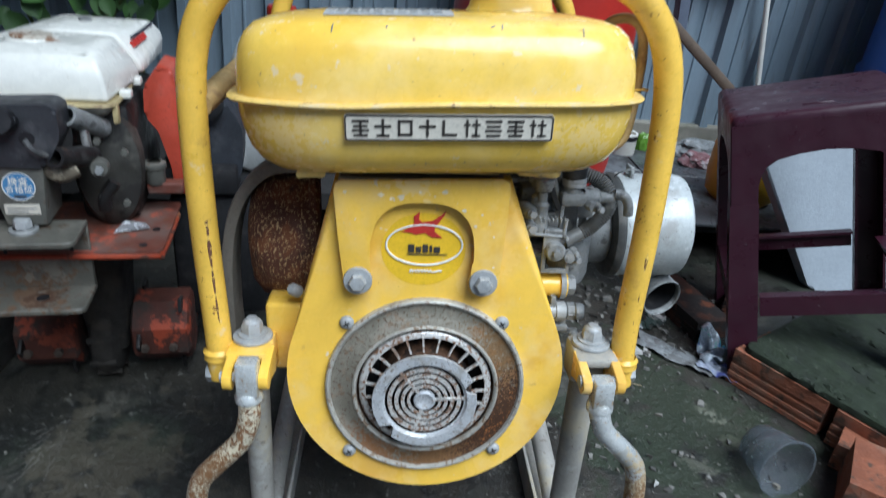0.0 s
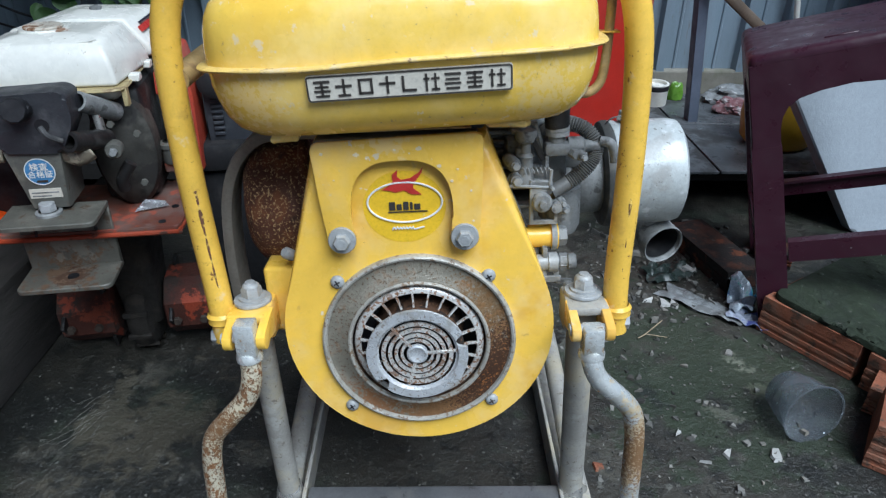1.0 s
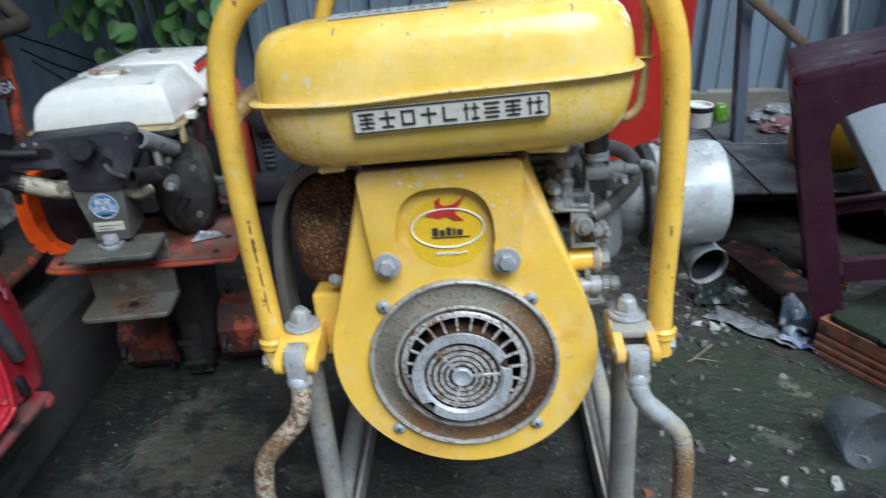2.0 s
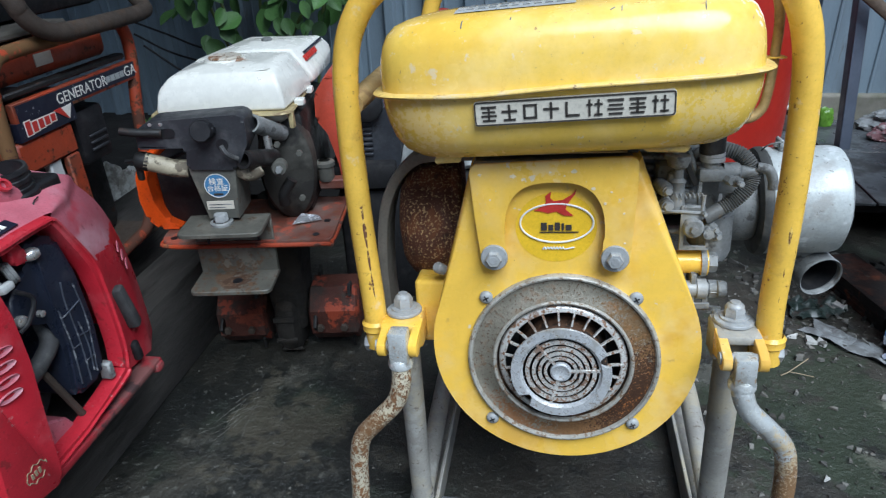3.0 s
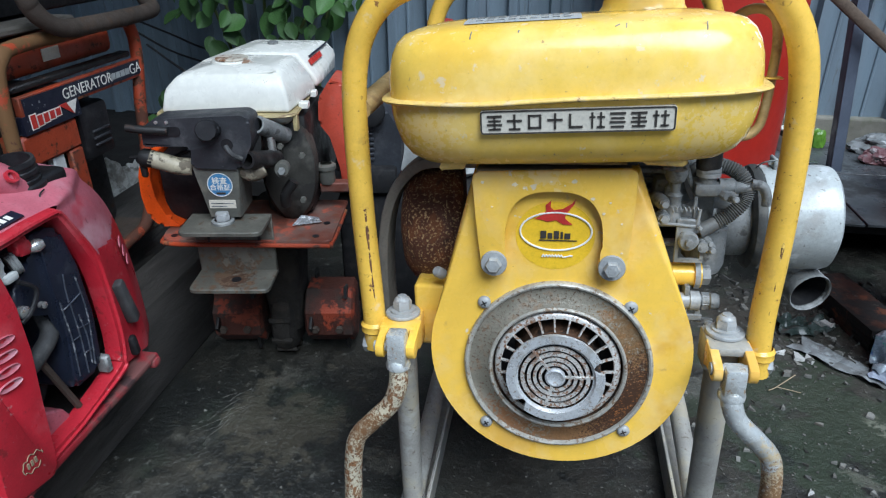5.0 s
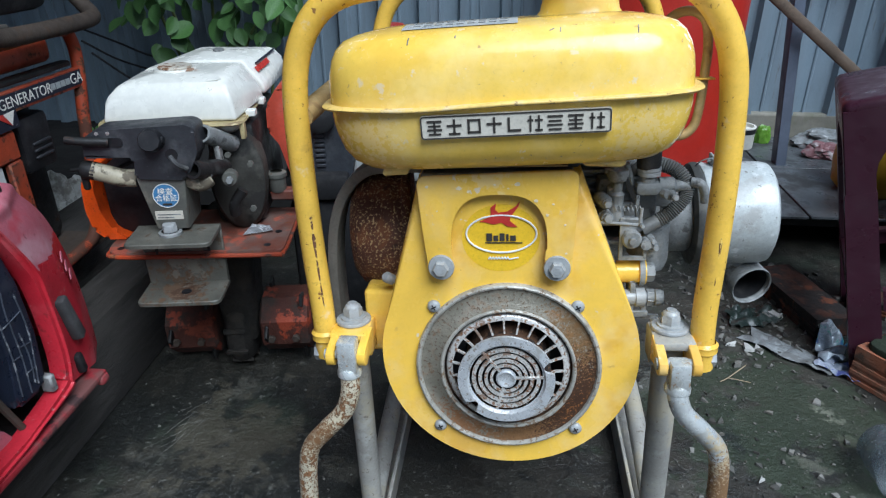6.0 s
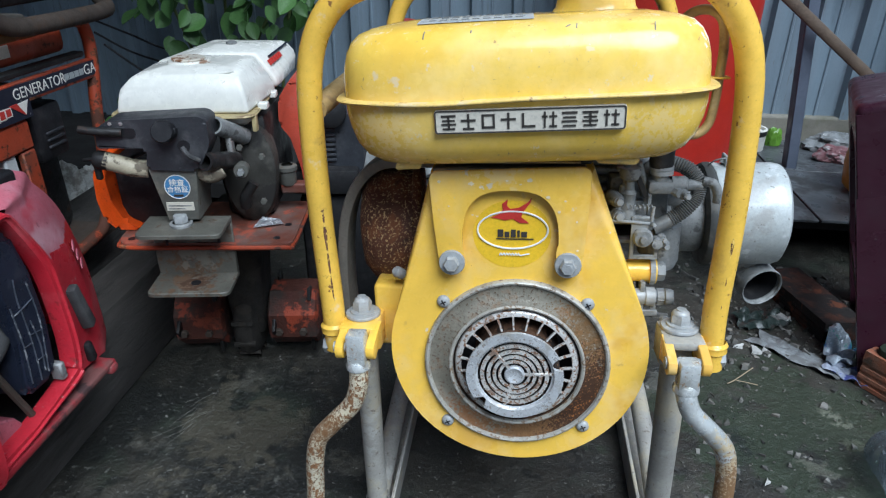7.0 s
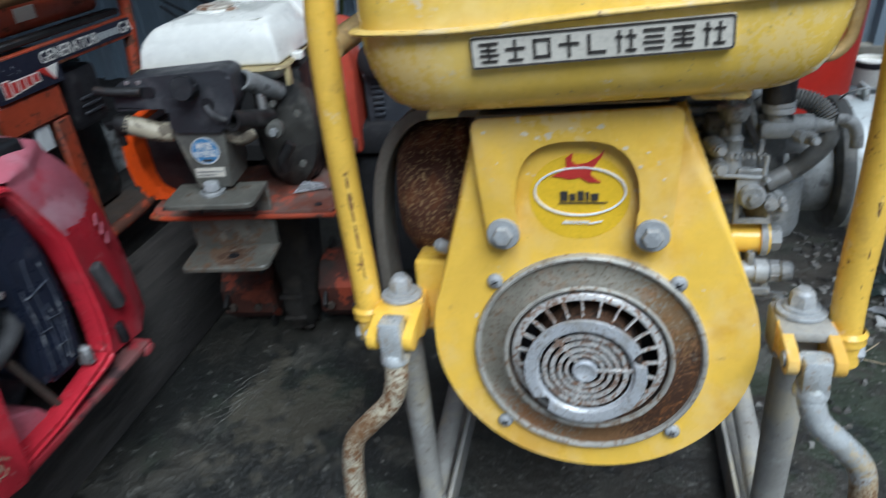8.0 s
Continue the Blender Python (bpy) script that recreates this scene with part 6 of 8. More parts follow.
for k in range(2):
    part("grey_bar", box(-0.016, 0.011 - 0.008 * k, -0.0653, -0.0645, 0.3090 - 0.0038 * k, 0.3104 - 0.0038 * k, 0, 1), M_CAST, pl, smooth=False)
# hitch
hitch = part("hitch_channel", box(-0.0515, 0.0485, -0.046, -0.041, 0.206, 0.284, 0.0015, 1), M_HITCH, tiller, "grey steel channel hitch with rust")
part("upper_flange", slab(rounded([(-0.0515, -0.098), (0.0485, -0.098), (0.0485, -0.041), (-0.0515, -0.041)], [0.010, 0.010, 0.001, 0.001], 3), 0, 0.005, 0.001, 1, Matrix.Translation((0, 0, 0.286)) @ Matrix.Rotation(radians(-90), 4, "X")), M_HITCH, hitch)
part("lower_flange", slab(rounded([(-0.0515, -0.098), (0.0485, -0.098), (0.0485, -0.041), (-0.0515, -0.041)], [0.010, 0.010, 0.001, 0.001], 3), 0, 0.005, 0.001, 1, Matrix.Translation((0, 0, 0.208)) @ Matrix.Rotation(radians(-90), 4, "X")), M_HITCH, hitch)
part("pin_hole", lathe([(0.0062, 0), (0.0062, 0.0006), (0, 0.0006)], 16, Matrix.Translation((0.002, -0.072, 0.2080))), M_BLACK, hitch)
hb = part("hitch_bolt", join(hexagon(0.0088, 0.004, 0.012, Matrix.Translation((-0.004, -0.068, 0.286))), lathe([(0.0080, 0.0115), (0.0074, 0.0130), (0, 0.0134)], 20, Matrix.Translation((-0.004, -0.068, 0.286)))), M_GALV, hitch, "grey hex bolt")
part("washer", lathe([(0.0135, 0), (0.0135, 0.003), (0.010, 0.004)], 24, Matrix.Translation((-0.004, -0.068, 0.2862))), M_CAST, hb)
for x in (-0.034, 0.030):
    for z in (0.266, 0.252):
        part("slit", box(x - 0.0018, x + 0.0018, -0.0475, -0.0455, z - 0.004, z + 0.004, 0.0005, 1), M_BLACK, hitch)
# open tubes beside the column
part("handle_tube", sweep([(0.0430, -0.036, 0.3990), (0.053, -0.012, 0.385), (0.062, 0.015, 0.370)], 0.0108, 18, 3, None, None, 0.25), M_CAST, tiller, "cut-off grey steel handle tube")
part("handle_tube", sweep([(0.0360, -0.070, 0.3665), (0.047, -0.040, 0.357), (0.054, -0.010, 0.348)], 0.0108, 18, 3, None, None, 0.28), M_DARKMETAL, tiller, "cut-off dark steel handle tube")
part("cream_boss", sweep([(0.022, -0.050, 0.3500), (0.036, -0.052, 0.3440), (0.046, -0.046, 0.3480)], 0.0105, 14, 4), M_CREAM, tiller)
boss = part("valve_boss", lathe([(0.0095, 0), (0.0095, 0.016), (0.0080, 0.018), (0, 0.018)], 20, facing(0.064, -0.020, 0.340, (0.15, -1, 0.1))), M_OLIVE, tiller, "olive grey valve boss")
part("boss_nut", hexagon(0.0045, 0.018, 0.026, facing(0.064, -0.020, 0.340, (0.15, -1, 0.1))), M_CAST, boss)
for x, z in ((0.052, 0.372), (0.060, 0.362), (0.086, 0.350), (0.082, 0.290)):
    part("case_bolt", hexagon(0.0042, 0.0, 0.006, facing(x, -0.004, z, (0.1, -1, 0.1))), M_OLIVE, tiller)
part("bright_tab", jitter(box(0.049, 0.057, -0.022, -0.012, 0.3560, 0.3800, 0.002, 2), 0.002, 4, 90), M_BRIGHT, tiller, "scuffed bright bracket tab")
part("case_rib", sweep([(0.060, -0.010, 0.285), (0.062, -0.014, 0.300), (0.074, -0.012, 0.318)], 0.0070, 12, 5), M_DARKMETAL, tiller)
part("filter_bowl", lathe([(0.0, 0.0), (0.010, 0.0), (0.0115, 0.004), (0.0115, 0.020), (0.0135, 0.021), (0.0135, 0.026), (0.008, 0.028)], 20, Matrix.Translation((0.104, 0.055, 0.290))), M_OLIVE, tiller, "grey fuel filter bowl")
part("red_bracket", box(0.094, 0.135, 0.048, 0.066, 0.278, 0.292, 0.002, 1), M_DECK, tiller, "red bracket under the filter")
part("cream_arm", sweep([(-0.036, -0.052, 0.3520), (-0.052, -0.056, 0.3545), (-0.066, -0.060, 0.3610), (-0.080, -0.062, 0.3660)], 0.0105, 14, 4), M_CREAM, tiller, "peeling cream handle arm")
part("arm_clamp", join(lathe([(0.0075, 0), (0.0108, 0.002), (0.0108, 0.014), (0.0080, 0.018), (0.0055, 0.018), (0.0055, 0.006)], 16, facing(-0.074, -0.061, 0.3640, (-1, -0.1, 0.25))), box(-0.094, -0.086, -0.064, -0.058, 0.342, 0.362, 0.002, 1), sweep([(-0.088, -0.062, 0.368), (-0.104, -0.060, 0.366)], 0.0022, 8, 2)), M_DARKMETAL, tiller)
part("clutch_rod", sweep([(-0.082, -0.030, 0.349), (-0.030, -0.028, 0.372)], 0.0028, 8, 2), M_DARKMETAL, tiller)
# deck and side shell
deck = part("deck_plate", slab(rounded([(-0.099, -0.046), (0.122, -0.050), (0.126, 0.085), (-0.095, 0.085)], [0.022, 0.012, 0.004, 0.004], 4), 0, 0.004, 0.001, 1, Matrix.Translation((0, 0, 0.2515)) @ Matrix.Rotation(radians(-90), 4, "X")), M_DECK, tiller, "dusty orange mudguard deck")
part("deck_edge", sweep([(-0.099, 0.07, 0.2455), (-0.0985, -0.022, 0.2455), (-0.086, -0.045, 0.2455), (0.0, -0.0488, 0.2455), (0.109, -0.0512, 0.2455), (0.1215, -0.042, 0.2455), (0.125, 0.06, 0.2455)], 0.0030, 8, 5), M_ORANGE, deck, "bright orange turned edge")
for x, y in ((-0.082, -0.034), (0.100, -0.036), (0.108, 0.004)):
    part("deck_hole", lathe([(0.0045, 0), (0.0045, 0.0005), (0, 0.0005)], 14, Matrix.Translation((x, y, 0.2518))), M_BLACK, deck)
sc = bmesh.new()
for tri in (((0.064, -0.010, 0.2540), (0.096, 0.010, 0.258), (0.074, 0.008, 0.262)), ((0.064, -0.010, 0.2540), (0.102, 0.002, 0.2545), (0.096, 0.010, 0.258))):
    sc.faces.new([sc.verts.new(p) for p in tri])
bmesh.ops.solidify(sc, geom=sc.faces[:], thickness=0.0008)
foil = part("foil_scrap", sc, mat("silver_foil", (0.80, 0.81, 0.82), 0.22, 0.7, 0.05, 60, [], 0.3, 160), None, smooth=False)
foil.matrix_world = TIL
tagged(foil, "folded scrap of silver foil on the orange deck", "foil")
part("side_shell", slab(rounded([(-0.124, 0.325), (-0.114, 0.352), (-0.102, 0.352), (-0.110, 0.322), (-0.108, 0.292), (-0.097, 0.266), (-0.080, 0.2535), (-0.108, 0.2535), (-0.122, 0.268), (-0.126, 0.295)], 0.004, 3), -0.010, 0.110, 0.006, 3), M_VIVID, tiller, "orange side shell")
part("belt_case", box(-0.106, -0.024, 0.006, 0.110, 0.2535, 0.345, 0.008, 2), M_BLACK, tiller, "black belt case")
part("engine_block", box(0.024, 0.088, 0.030, 0.200, 0.2535, 0.392, 0.010, 2), M_DARKMETAL, tiller, "grimy dark engine block")
part("round_cover", lathe([(0.0, 0.020), (0.030, 0.020), (0.050, 0.015), (0.056, 0.006), (0.056, -0.02)], 40, facing(0.060, 0.034, 0.320, (0.15, -1, 0.05)) @ Matrix.Diagonal((0.66, 1.30, 1, 1))), M_ENGINECOVER, tiller, "grimy olive-grey engine cover")
part("fan_shroud", slab(rounded([(0.112, 0.424), (0.095, 0.399), (0.093, 0.365), (0.107, 0.345), (0.118, 0.300), (0.120, 0.262), (0.134, 0.262), (0.136, 0.370), (0.128, 0.420)], 0.004, 3), 0.085, 0.150, 0.005, 2), M_SHROUD, tiller, "orange fan shroud")
rc = part("recoil_case", slab(rounded([(0.142, 0.372), (0.180, 0.380), (0.204, 0.340), (0.202, 0.280), (0.176, 0.238), (0.158, 0.250), (0.142, 0.290)], 0.012, 4), 0.120, 0.200, 0.010, 3), M_CASE, tiller, "blue-grey slotted recoil starter case")
for k in range(8):
    part("slat", box(0.150, 0.164, 0.116, 0.121, 0.300 + 0.0075 * k, 0.3042 + 0.0075 * k, 0.0008, 1), M_CASE, rc)
part("starter_boss", lathe([(0.022, 0), (0.022, 0.014), (0.016, 0.018), (0, 0.018)], 24, facing(0.160, 0.122, 0.372, (0, -1, 0.2))), M_CASE_SHADE, rc)
# Two added black blocks stand in for the shade under the recoil case.
part("engine_base", box(0.100, 0.196, 0.100, 0.205, 0.2535, 0.292, 0.006, 2), M_CASE_SHADE, tiller, "black filler block added for the dark below the recoil case")
part("drive_case", box(0.105, 0.245, 0.110, 0.200, 0.060, 0.2500, 0.012, 2), M_CASE_SHADE, tiller, "black block added where only shade lies behind the tiller")
part("gear_case", rect_loft([(0.000, 0.046, 0.050, 0.120, 0.050), (-0.004, 0.050, 0.044, 0.126, 0.12), (-0.01, 0.06, 0.03, 0.13, 0.2475)], None, 0.014), M_MUD, tiller, "dark gear case")
wheel = part("centre_wheel", lathe([(0, -0.018), (0.045, -0.018), (0.056, -0.012), (0.060, 0.0), (0.056, 0.012), (0.045, 0.018), (0, 0.018)], 32, facing(0.020, 0.085, 0.060, (1, 0, 0))), M_MUD, tiller, "dark muddy centre wheel")
for k in range(10):
    a = 2 * math.pi * k / 10
    part("lug", box(-0.016, 0.016, -0.004, 0.004, 0.056, 0.062, 0.001, 1, Matrix.Translation((0.020, 0.085, 0.062)) @ Matrix.Rotation(a, 4, "X")), M_MUD, wheel)
for x0, x1 in ((-0.088, -0.012), (0.052, 0.128)):
    rotor = part("tine_guard", lathe([(0, 0), (0.042, 0), (0.050, 0.004), (0.050, x1 - x0 - 0.004), (0.042, x1 - x0), (0, x1 - x0)], 8, facing(x0, 0.090, 0.064, (1, 0, 0)) @ Matrix.Rotation(0.39, 4, "Z")), M_ORANGE_DIRTY, tiller, "mud-caked orange tine rotor", smooth=False)
    for k in range(6):
        a = 2 * math.pi * k / 6 + 0.9
        part("tine", sweep([(x0 + 0.012 + (x1 - x0 - 0.024) * (k % 2), 0.090 + 0.044 * math.cos(a), 0.066 + 0.044 * math.sin(a)), (x0 + 0.012 + (x1 - x0 - 0.024) * (k % 2), 0.090 + 0.058 * math.cos(a + 0.25), 0.066 + 0.058 * math.sin(a + 0.25))], 0.006, 8, 2, None, (0.020, 0.005, (1, 0, 0))), M_DARKMETAL, rotor)
    for k in range(2):
        part("bolt", hexagon(0.006, 0, 0.006, facing(x0 + 0.018 + 0.036 * k, 0.0405, 0.058, (0, -1, 0))), M_RUSTY_DARK, rotor)

# ---- red generator on the timbers ----
RG = Matrix.Translation((-0.48, 0, 0.14)) @ Matrix.Rotation(radians(90), 4, "Z")
redgen = thing("red_generator", RG, "dusty red portable generator with its side panel missing", "generator")
G0 = -0.14


def lofted(sections, close=True):
    """Surface through lines of equal length, each a list of (x, y, z)."""
    bm = bmesh.new()
    rows = [[bm.verts.new(p) for p in line] for line in sections]
    for a, b in zip(rows, rows[1:]):
        for k in range(len(a) - 1):
            bm.faces.new((a[k], a[k + 1], b[k + 1], b[k]))
    if close:
        bm.faces.new(rows[-1])
    return bm


def line(pts, b, n=5):
    return [(p.x, b, p.z + G0) for p in smooth_path([(a, 0, z) for a, z in pts], n)]


sections = [
    line([(-0.34, 0.397), (-0.10, 0.3935), (0.0460, 0.3912), (0.0585, 0.3807), (0.0740, 0.349), (0.0891, 0.3185), (0.0934, 0.2627), (0.0949, 0.2219), (0.0835, 0.1691)], 0.004, 12),
    line([(-0.34, 0.399), (-0.10, 0.397), (0.058, 0.396), (0.080, 0.374), (0.098, 0.343), (0.114, 0.305), (0.123, 0.255), (0.127, 0.200), (0.128, 0.150)], 0.016, 12),
    line([(-0.34, 0.408), (-0.10, 0.406), (0.066, 0.404), (0.094, 0.379), (0.118, 0.343), (0.133, 0.295), (0.141, 0.245), (0.144, 0.190), (0.144, 0.150)], 0.040, 12),
    line([(-0.34, 0.424), (-0.10, 0.424), (0.050, 0.420), (0.092, 0.392), (0.121, 0.350), (0.138, 0.297), (0.146, 0.245), (0.148, 0.190), (0.148, 0.150)], 0.085, 12),
    line([(-0.34, 0.428), (-0.10, 0.428), (0.050, 0.424), (0.092, 0.394), (0.121, 0.350), (0.138, 0.297), (0.146, 0.245), (0.148, 0.190), (0.148, 0.150)], 0.150, 12),
    line([(-0.34, 0.415), (-0.10, 0.415), (0.045, 0.412), (0.088, 0.384), (0.116, 0.342), (0.132, 0.292), (0.140, 0.242), (0.143, 0.190), (0.143, 0.150)], 0.235, 12),
    line([(-0.34, 0.37), (-0.10, 0.37), (0.02, 0.365), (0.06, 0.345), (0.09, 0.31), (0.104, 0.27), (0.11, 0.23), (0.112, 0.19), (0.112, 0.150)], 0.270, 12),
]
for k, wider in enumerate((0.0, 0.026, 0.052, 0.055, 0.050, 0.040, 0.030)):
    sections[k] = [(a + wider * max(0.0, min(1.0, (a - 0.03) / 0.06)), b, z) for a, b, z in sections[k]]
fine = []
for lo, hi in zip(sections, sections[1:]):
    for k in range(4):
        fine.append([tuple(Vector(p).lerp(Vector(q), k / 4)) for p, q in zip(lo, hi)])
fine.append(sections[-1])
shell_ob = part("shell", lofted(fine), M_REDGEN_TOP, redgen, "dusty red plastic shell, faded on top", angle=38)
# the fade ends along a line: below it the plastic keeps its deep red
shell_ob.data.materials.append(M_REDGEN)
for f in shell_ob.data.polygons:
    c = f.center
    f.material_index = 1 if c.z - G0 < 0.318 + 0.10 * (c.y - 0.03) + 0.008 * noise.noise(c * 30) else 0
outer_edge = [(-0.34, 0.397), (-0.0365, 0.3927), (0.0097, 0.3927), (0.0460, 0.3912), (0.0510, 0.3890), (0.0585, 0.3807), (0.0891, 0.3185), (0.0918, 0.290), (0.0934, 0.2627), (0.0949, 0.2219), (0.0928, 0.1974), (0.0885, 0.180), (0.0835, 0.1691), (0.0305, 0.1625), (-0.0343, 0.1537), (-0.34, 0.142)]
inner_edge = [(-0.34, 0.386), (-0.0415, 0.3825), (0.0056, 0.3835), (0.0415, 0.3832), (0.0455, 0.3820), (0.0508, 0.3765), (0.0737, 0.3239), (0.0800, 0.2963), (0.0827, 0.2639), (0.0833, 0.2221), (0.0810, 0.1979), (0.0780, 0.187), (0.0745, 0.1812), (0.0115, 0.1674), (-0.0379, 0.166), (-0.34, 0.158)]


def rim_line(t, b):
    return line([(o[0] + (i[0] - o[0]) * t, o[1] + (i[1] - o[1]) * t) for o, i in zip(outer_edge, inner_edge)], b, 3)


part("side_rim", lofted([rim_line(-0.02, 0.008), rim_line(0.0, -0.001), rim_line(0.16, -0.006), rim_line(0.42, -0.0066), rim_line(0.52, -0.004), rim_line(0.92, -0.004), rim_line(1.0, -0.001), rim_line(1.0, 0.014)], False), M_REDGEN, redgen, "bright red rim round the open side", angle=28)
part("bottom_rail", box(-0.34, 0.138, -0.008, 0.020, 0.006, 0.015, 0.003, 2), M_REDRAIL, redgen, "grimy red bottom rail")
part("base_pan", box(-0.34, 0.132, 0.020, 0.262, 0.0, 0.012, 0.003, 1), M_DARKMETAL, redgen)
for a in (0.130, -0.085, -0.28):
    part("foot", box(a - 0.008, a + 0.007, -0.011, 0.006, 0.0, 0.012, 0.004, 2), M_REDRAIL, redgen)
pan = [(-0.110, 0.392), (-0.0528, 0.3865), (-0.0432, 0.3795), (-0.0390, 0.3680), (-0.0335, 0.3343), (-0.0335, 0.2834), (-0.0395, 0.2299), (-0.0455, 0.164), (-0.0500, 0.1466), (-0.1060, 0.1600), (-0.1033, 0.1842), (-0.0985, 0.225), (-0.0945, 0.2686), (-0.0905, 0.3099), (-0.1000, 0.345)]
panel = part("vent_panel", slab([(a, z + G0) for a, z in rounded(pan, 0.006, 3)], -0.012, -0.002, 0.004, 2), M_REDGEN, redgen, "red slotted vent panel")
for k in range(4):
    part("vent_slot", lathe([(0.0138, 0), (0.0130, 0.0010), (0.0115, 0.0004), (0, -0.0006)], 24, Matrix.Translation((-0.0590 - 0.0021 * k, -0.0122, 0.3130 - 0.0140 * k + G0)) @ Matrix.Rotation(radians(9), 4, "Y") @ Matrix.Rotation(radians(90), 4, "X") @ Matrix.Diagonal((1, 0.30, 2.2, 1))), M_REDGEN_TOP, panel, "faded pink vent slot")
badge = [(-0.0700 + 0.0125 * math.cos(2 * math.pi * k / 28), -0.0124, 0.184 + G0 + 0.0085 * math.sin(2 * math.pi * k / 28) + 0.0016 * math.sin(k * 1.9)) for k in range(25)]
part("emblem_ring", sweep(badge, 0.0005, 5, 2), M_TAN, panel, "worn gold emblem outline")
for k in range(3):
    part("emblem_bar", box(-0.0770 + 0.0045 * k, -0.0745 + 0.0045 * k, -0.0130, -0.0118, 0.181 + G0, 0.187 + G0, 0, 1), M_TAN, panel, smooth=False)
air = [(0.0205, 0.377), (0.0456, 0.3725), (0.0562, 0.3641), (0.0664, 0.317), (0.0693, 0.2569), (0.0636, 0.203), (0.0559, 0.1921), (0.0194, 0.194), (0.0136, 0.2033), (0.0210, 0.2527), (0.0189, 0.2960), (-0.0069, 0.3010), (-0.0219, 0.3188), (-0.0082, 0.3398), (0.0154, 0.3518)]
airbox = part("air_box", slab([(a, z + G0) for a, z in rounded(air, 0.006, 3)], 0.006, 0.090, 0.005, 2), mat("blue_black_plastic", (0.013, 0.017, 0.030), 0.36, 0, 0.2, 30, [((0.035, 0.04, 0.052), 40, 0.54, 0.7, 0.5, 0.7)], 0.1, 250), redgen, "blue-black plastic air box")
part("box_lid", slab([(a, z + G0) for a, z in rounded([(0.0265, 0.366), (0.0440, 0.3640), (0.0530, 0.3560), (0.0615, 0.315), (0.0640, 0.2569), (0.0590, 0.206), (0.0530, 0.1970), (0.0240, 0.1985), (0.0195, 0.2060), (0.0270, 0.2527), (0.0260, 0.330)], 0.005, 3)], 0.0035, 0.0065, 0.0012, 1), M_RIBBED, airbox, "ribbed blue-black lid")
for pts in ([(0.0422, 0.3211), (0.0400, 0.305), (0.0393, 0.2898)], [(0.0285, 0.296), (0.0300, 0.250), (0.0262, 0.206)], [(0.0404, 0.2872), (0.0412, 0.245), (0.0385, 0.2010)], [(0.0560, 0.3107), (0.0585, 0.2626), (0.0500, 0.2040)], [(0.0470, 0.2700), (0.0500, 0.240), (0.0465, 0.2080)]):
    part("rib", sweep([(a, 0.0034, z + G0) for a, z in pts], 0.0009, 6, 4, None, (0.0009, 0.0030, (0, 1, 0))), M_RIB, airbox)
for a0, z0, a1, z1 in ((0.0290, 0.2860, 0.0404, 0.2872), (0.0404, 0.2872, 0.0590, 0.2904), (0.0412, 0.2560, 0.0575, 0.2520), (0.0300, 0.2480, 0.0400, 0.2470), (0.0400, 0.2250, 0.0540, 0.2230)):
    part("rib", sweep([(a0, 0.0034, z0 + G0), (a1, 0.0034, z1 + G0)], 0.0009, 6, 2, None, (0.0009, 0.0026, (0, 1, 0))), M_RIB, airbox)
part("pale_clip", box(0.060, 0.069, -0.002, 0.012, 0.182 + G0, 0.204 + G0, 0.002, 1), M_CAST, redgen, "dusty pale clip")
part("silver_bolt", lathe([(0.006, 0), (0.006, 0.005), (0.003, 0.007), (0, 0.007)], 12, facing(-0.0135, 0.006, 0.3125 + G0, (0, -1, 0))), M_BRIGHT, airbox)
part("silver_bolt", lathe([(0.0035, 0), (0.0035, 0.005), (0.002, 0.006), (0, 0.006)], 12, facing(0.0094, 0.006, 0.3060 + G0, (0, -1, 0))), M_BRIGHT, airbox)
part("air_hose", sweep([(0.026, 0.025, 0.285 + G0), (0.018, 0.014, 0.267 + G0), (-0.001, 0.012, 0.256 + G0), (-0.022, 0.016, 0.246 + G0), (-0.045, 0.03, 0.238 + G0)], 0.0085, 14, 5), M_RUBBER, redgen)
part("engine_drum", lathe([(0, 0), (0.052, 0), (0.058, 0.01), (0.058, 0.10)], 32, facing(-0.008, 0.055, 0.205 + G0, (0, 1, 0))), M_CHARCOAL, redgen, "grey engine casing inside")
part("inner_plate", box(-0.335, 0.085, 0.120, 0.126, 0.014, 0.225, 0.002, 1), M_BLACK, redgen)
lever = part("white_lever", slab([(a, z + G0) for a, z in rounded([(-0.0365, 0.3830), (-0.0190, 0.3790), (-0.0150, 0.3600), (-0.0260, 0.3400), (-0.0300, 0.3240), (-0.0380, 0.3260)], 0.004, 3)], 0.004, 0.016, 0.003, 2), M_JUG, redgen, "white plastic choke lever")
part("lever_arm", box(-0.0225, -0.0070, 0.000, 0.007, 0.346 + G0, 0.3550 + G0, 0.003, 2), M_JUG, lever)
part("hose_clip", lathe([(0.0105, 0), (0.0115, 0.001), (0.0105, 0.002), (0.0115, 0.004), (0.0105, 0.005), (0.0115, 0.007), (0.0105, 0.008), (0.0, 0.008)], 18, facing(-0.004, 0.012, 0.3560 + G0, (0.8, -0.5, 0.2))), M_CAST, airbox, "ribbed metal hose clip")
part("wire_loop", sweep([(-0.012, 0.0, 0.345 + G0), (0.000, -0.004, 0.330 + G0), (-0.010, -0.002, 0.312 + G0), (-0.022, 0.0, 0.306 + G0)], 0.0022, 8, 6), M_BLACK, redgen)
part("crack", sweep([(0.0690, 0.0200, 0.4015 + G0), (0.0605, 0.0190, 0.3990 + G0), (0.0585, 0.0160, 0.3925 + G0)], 0.0008, 5, 3), M_BLACK, shell_ob, "dark crack in the plastic")
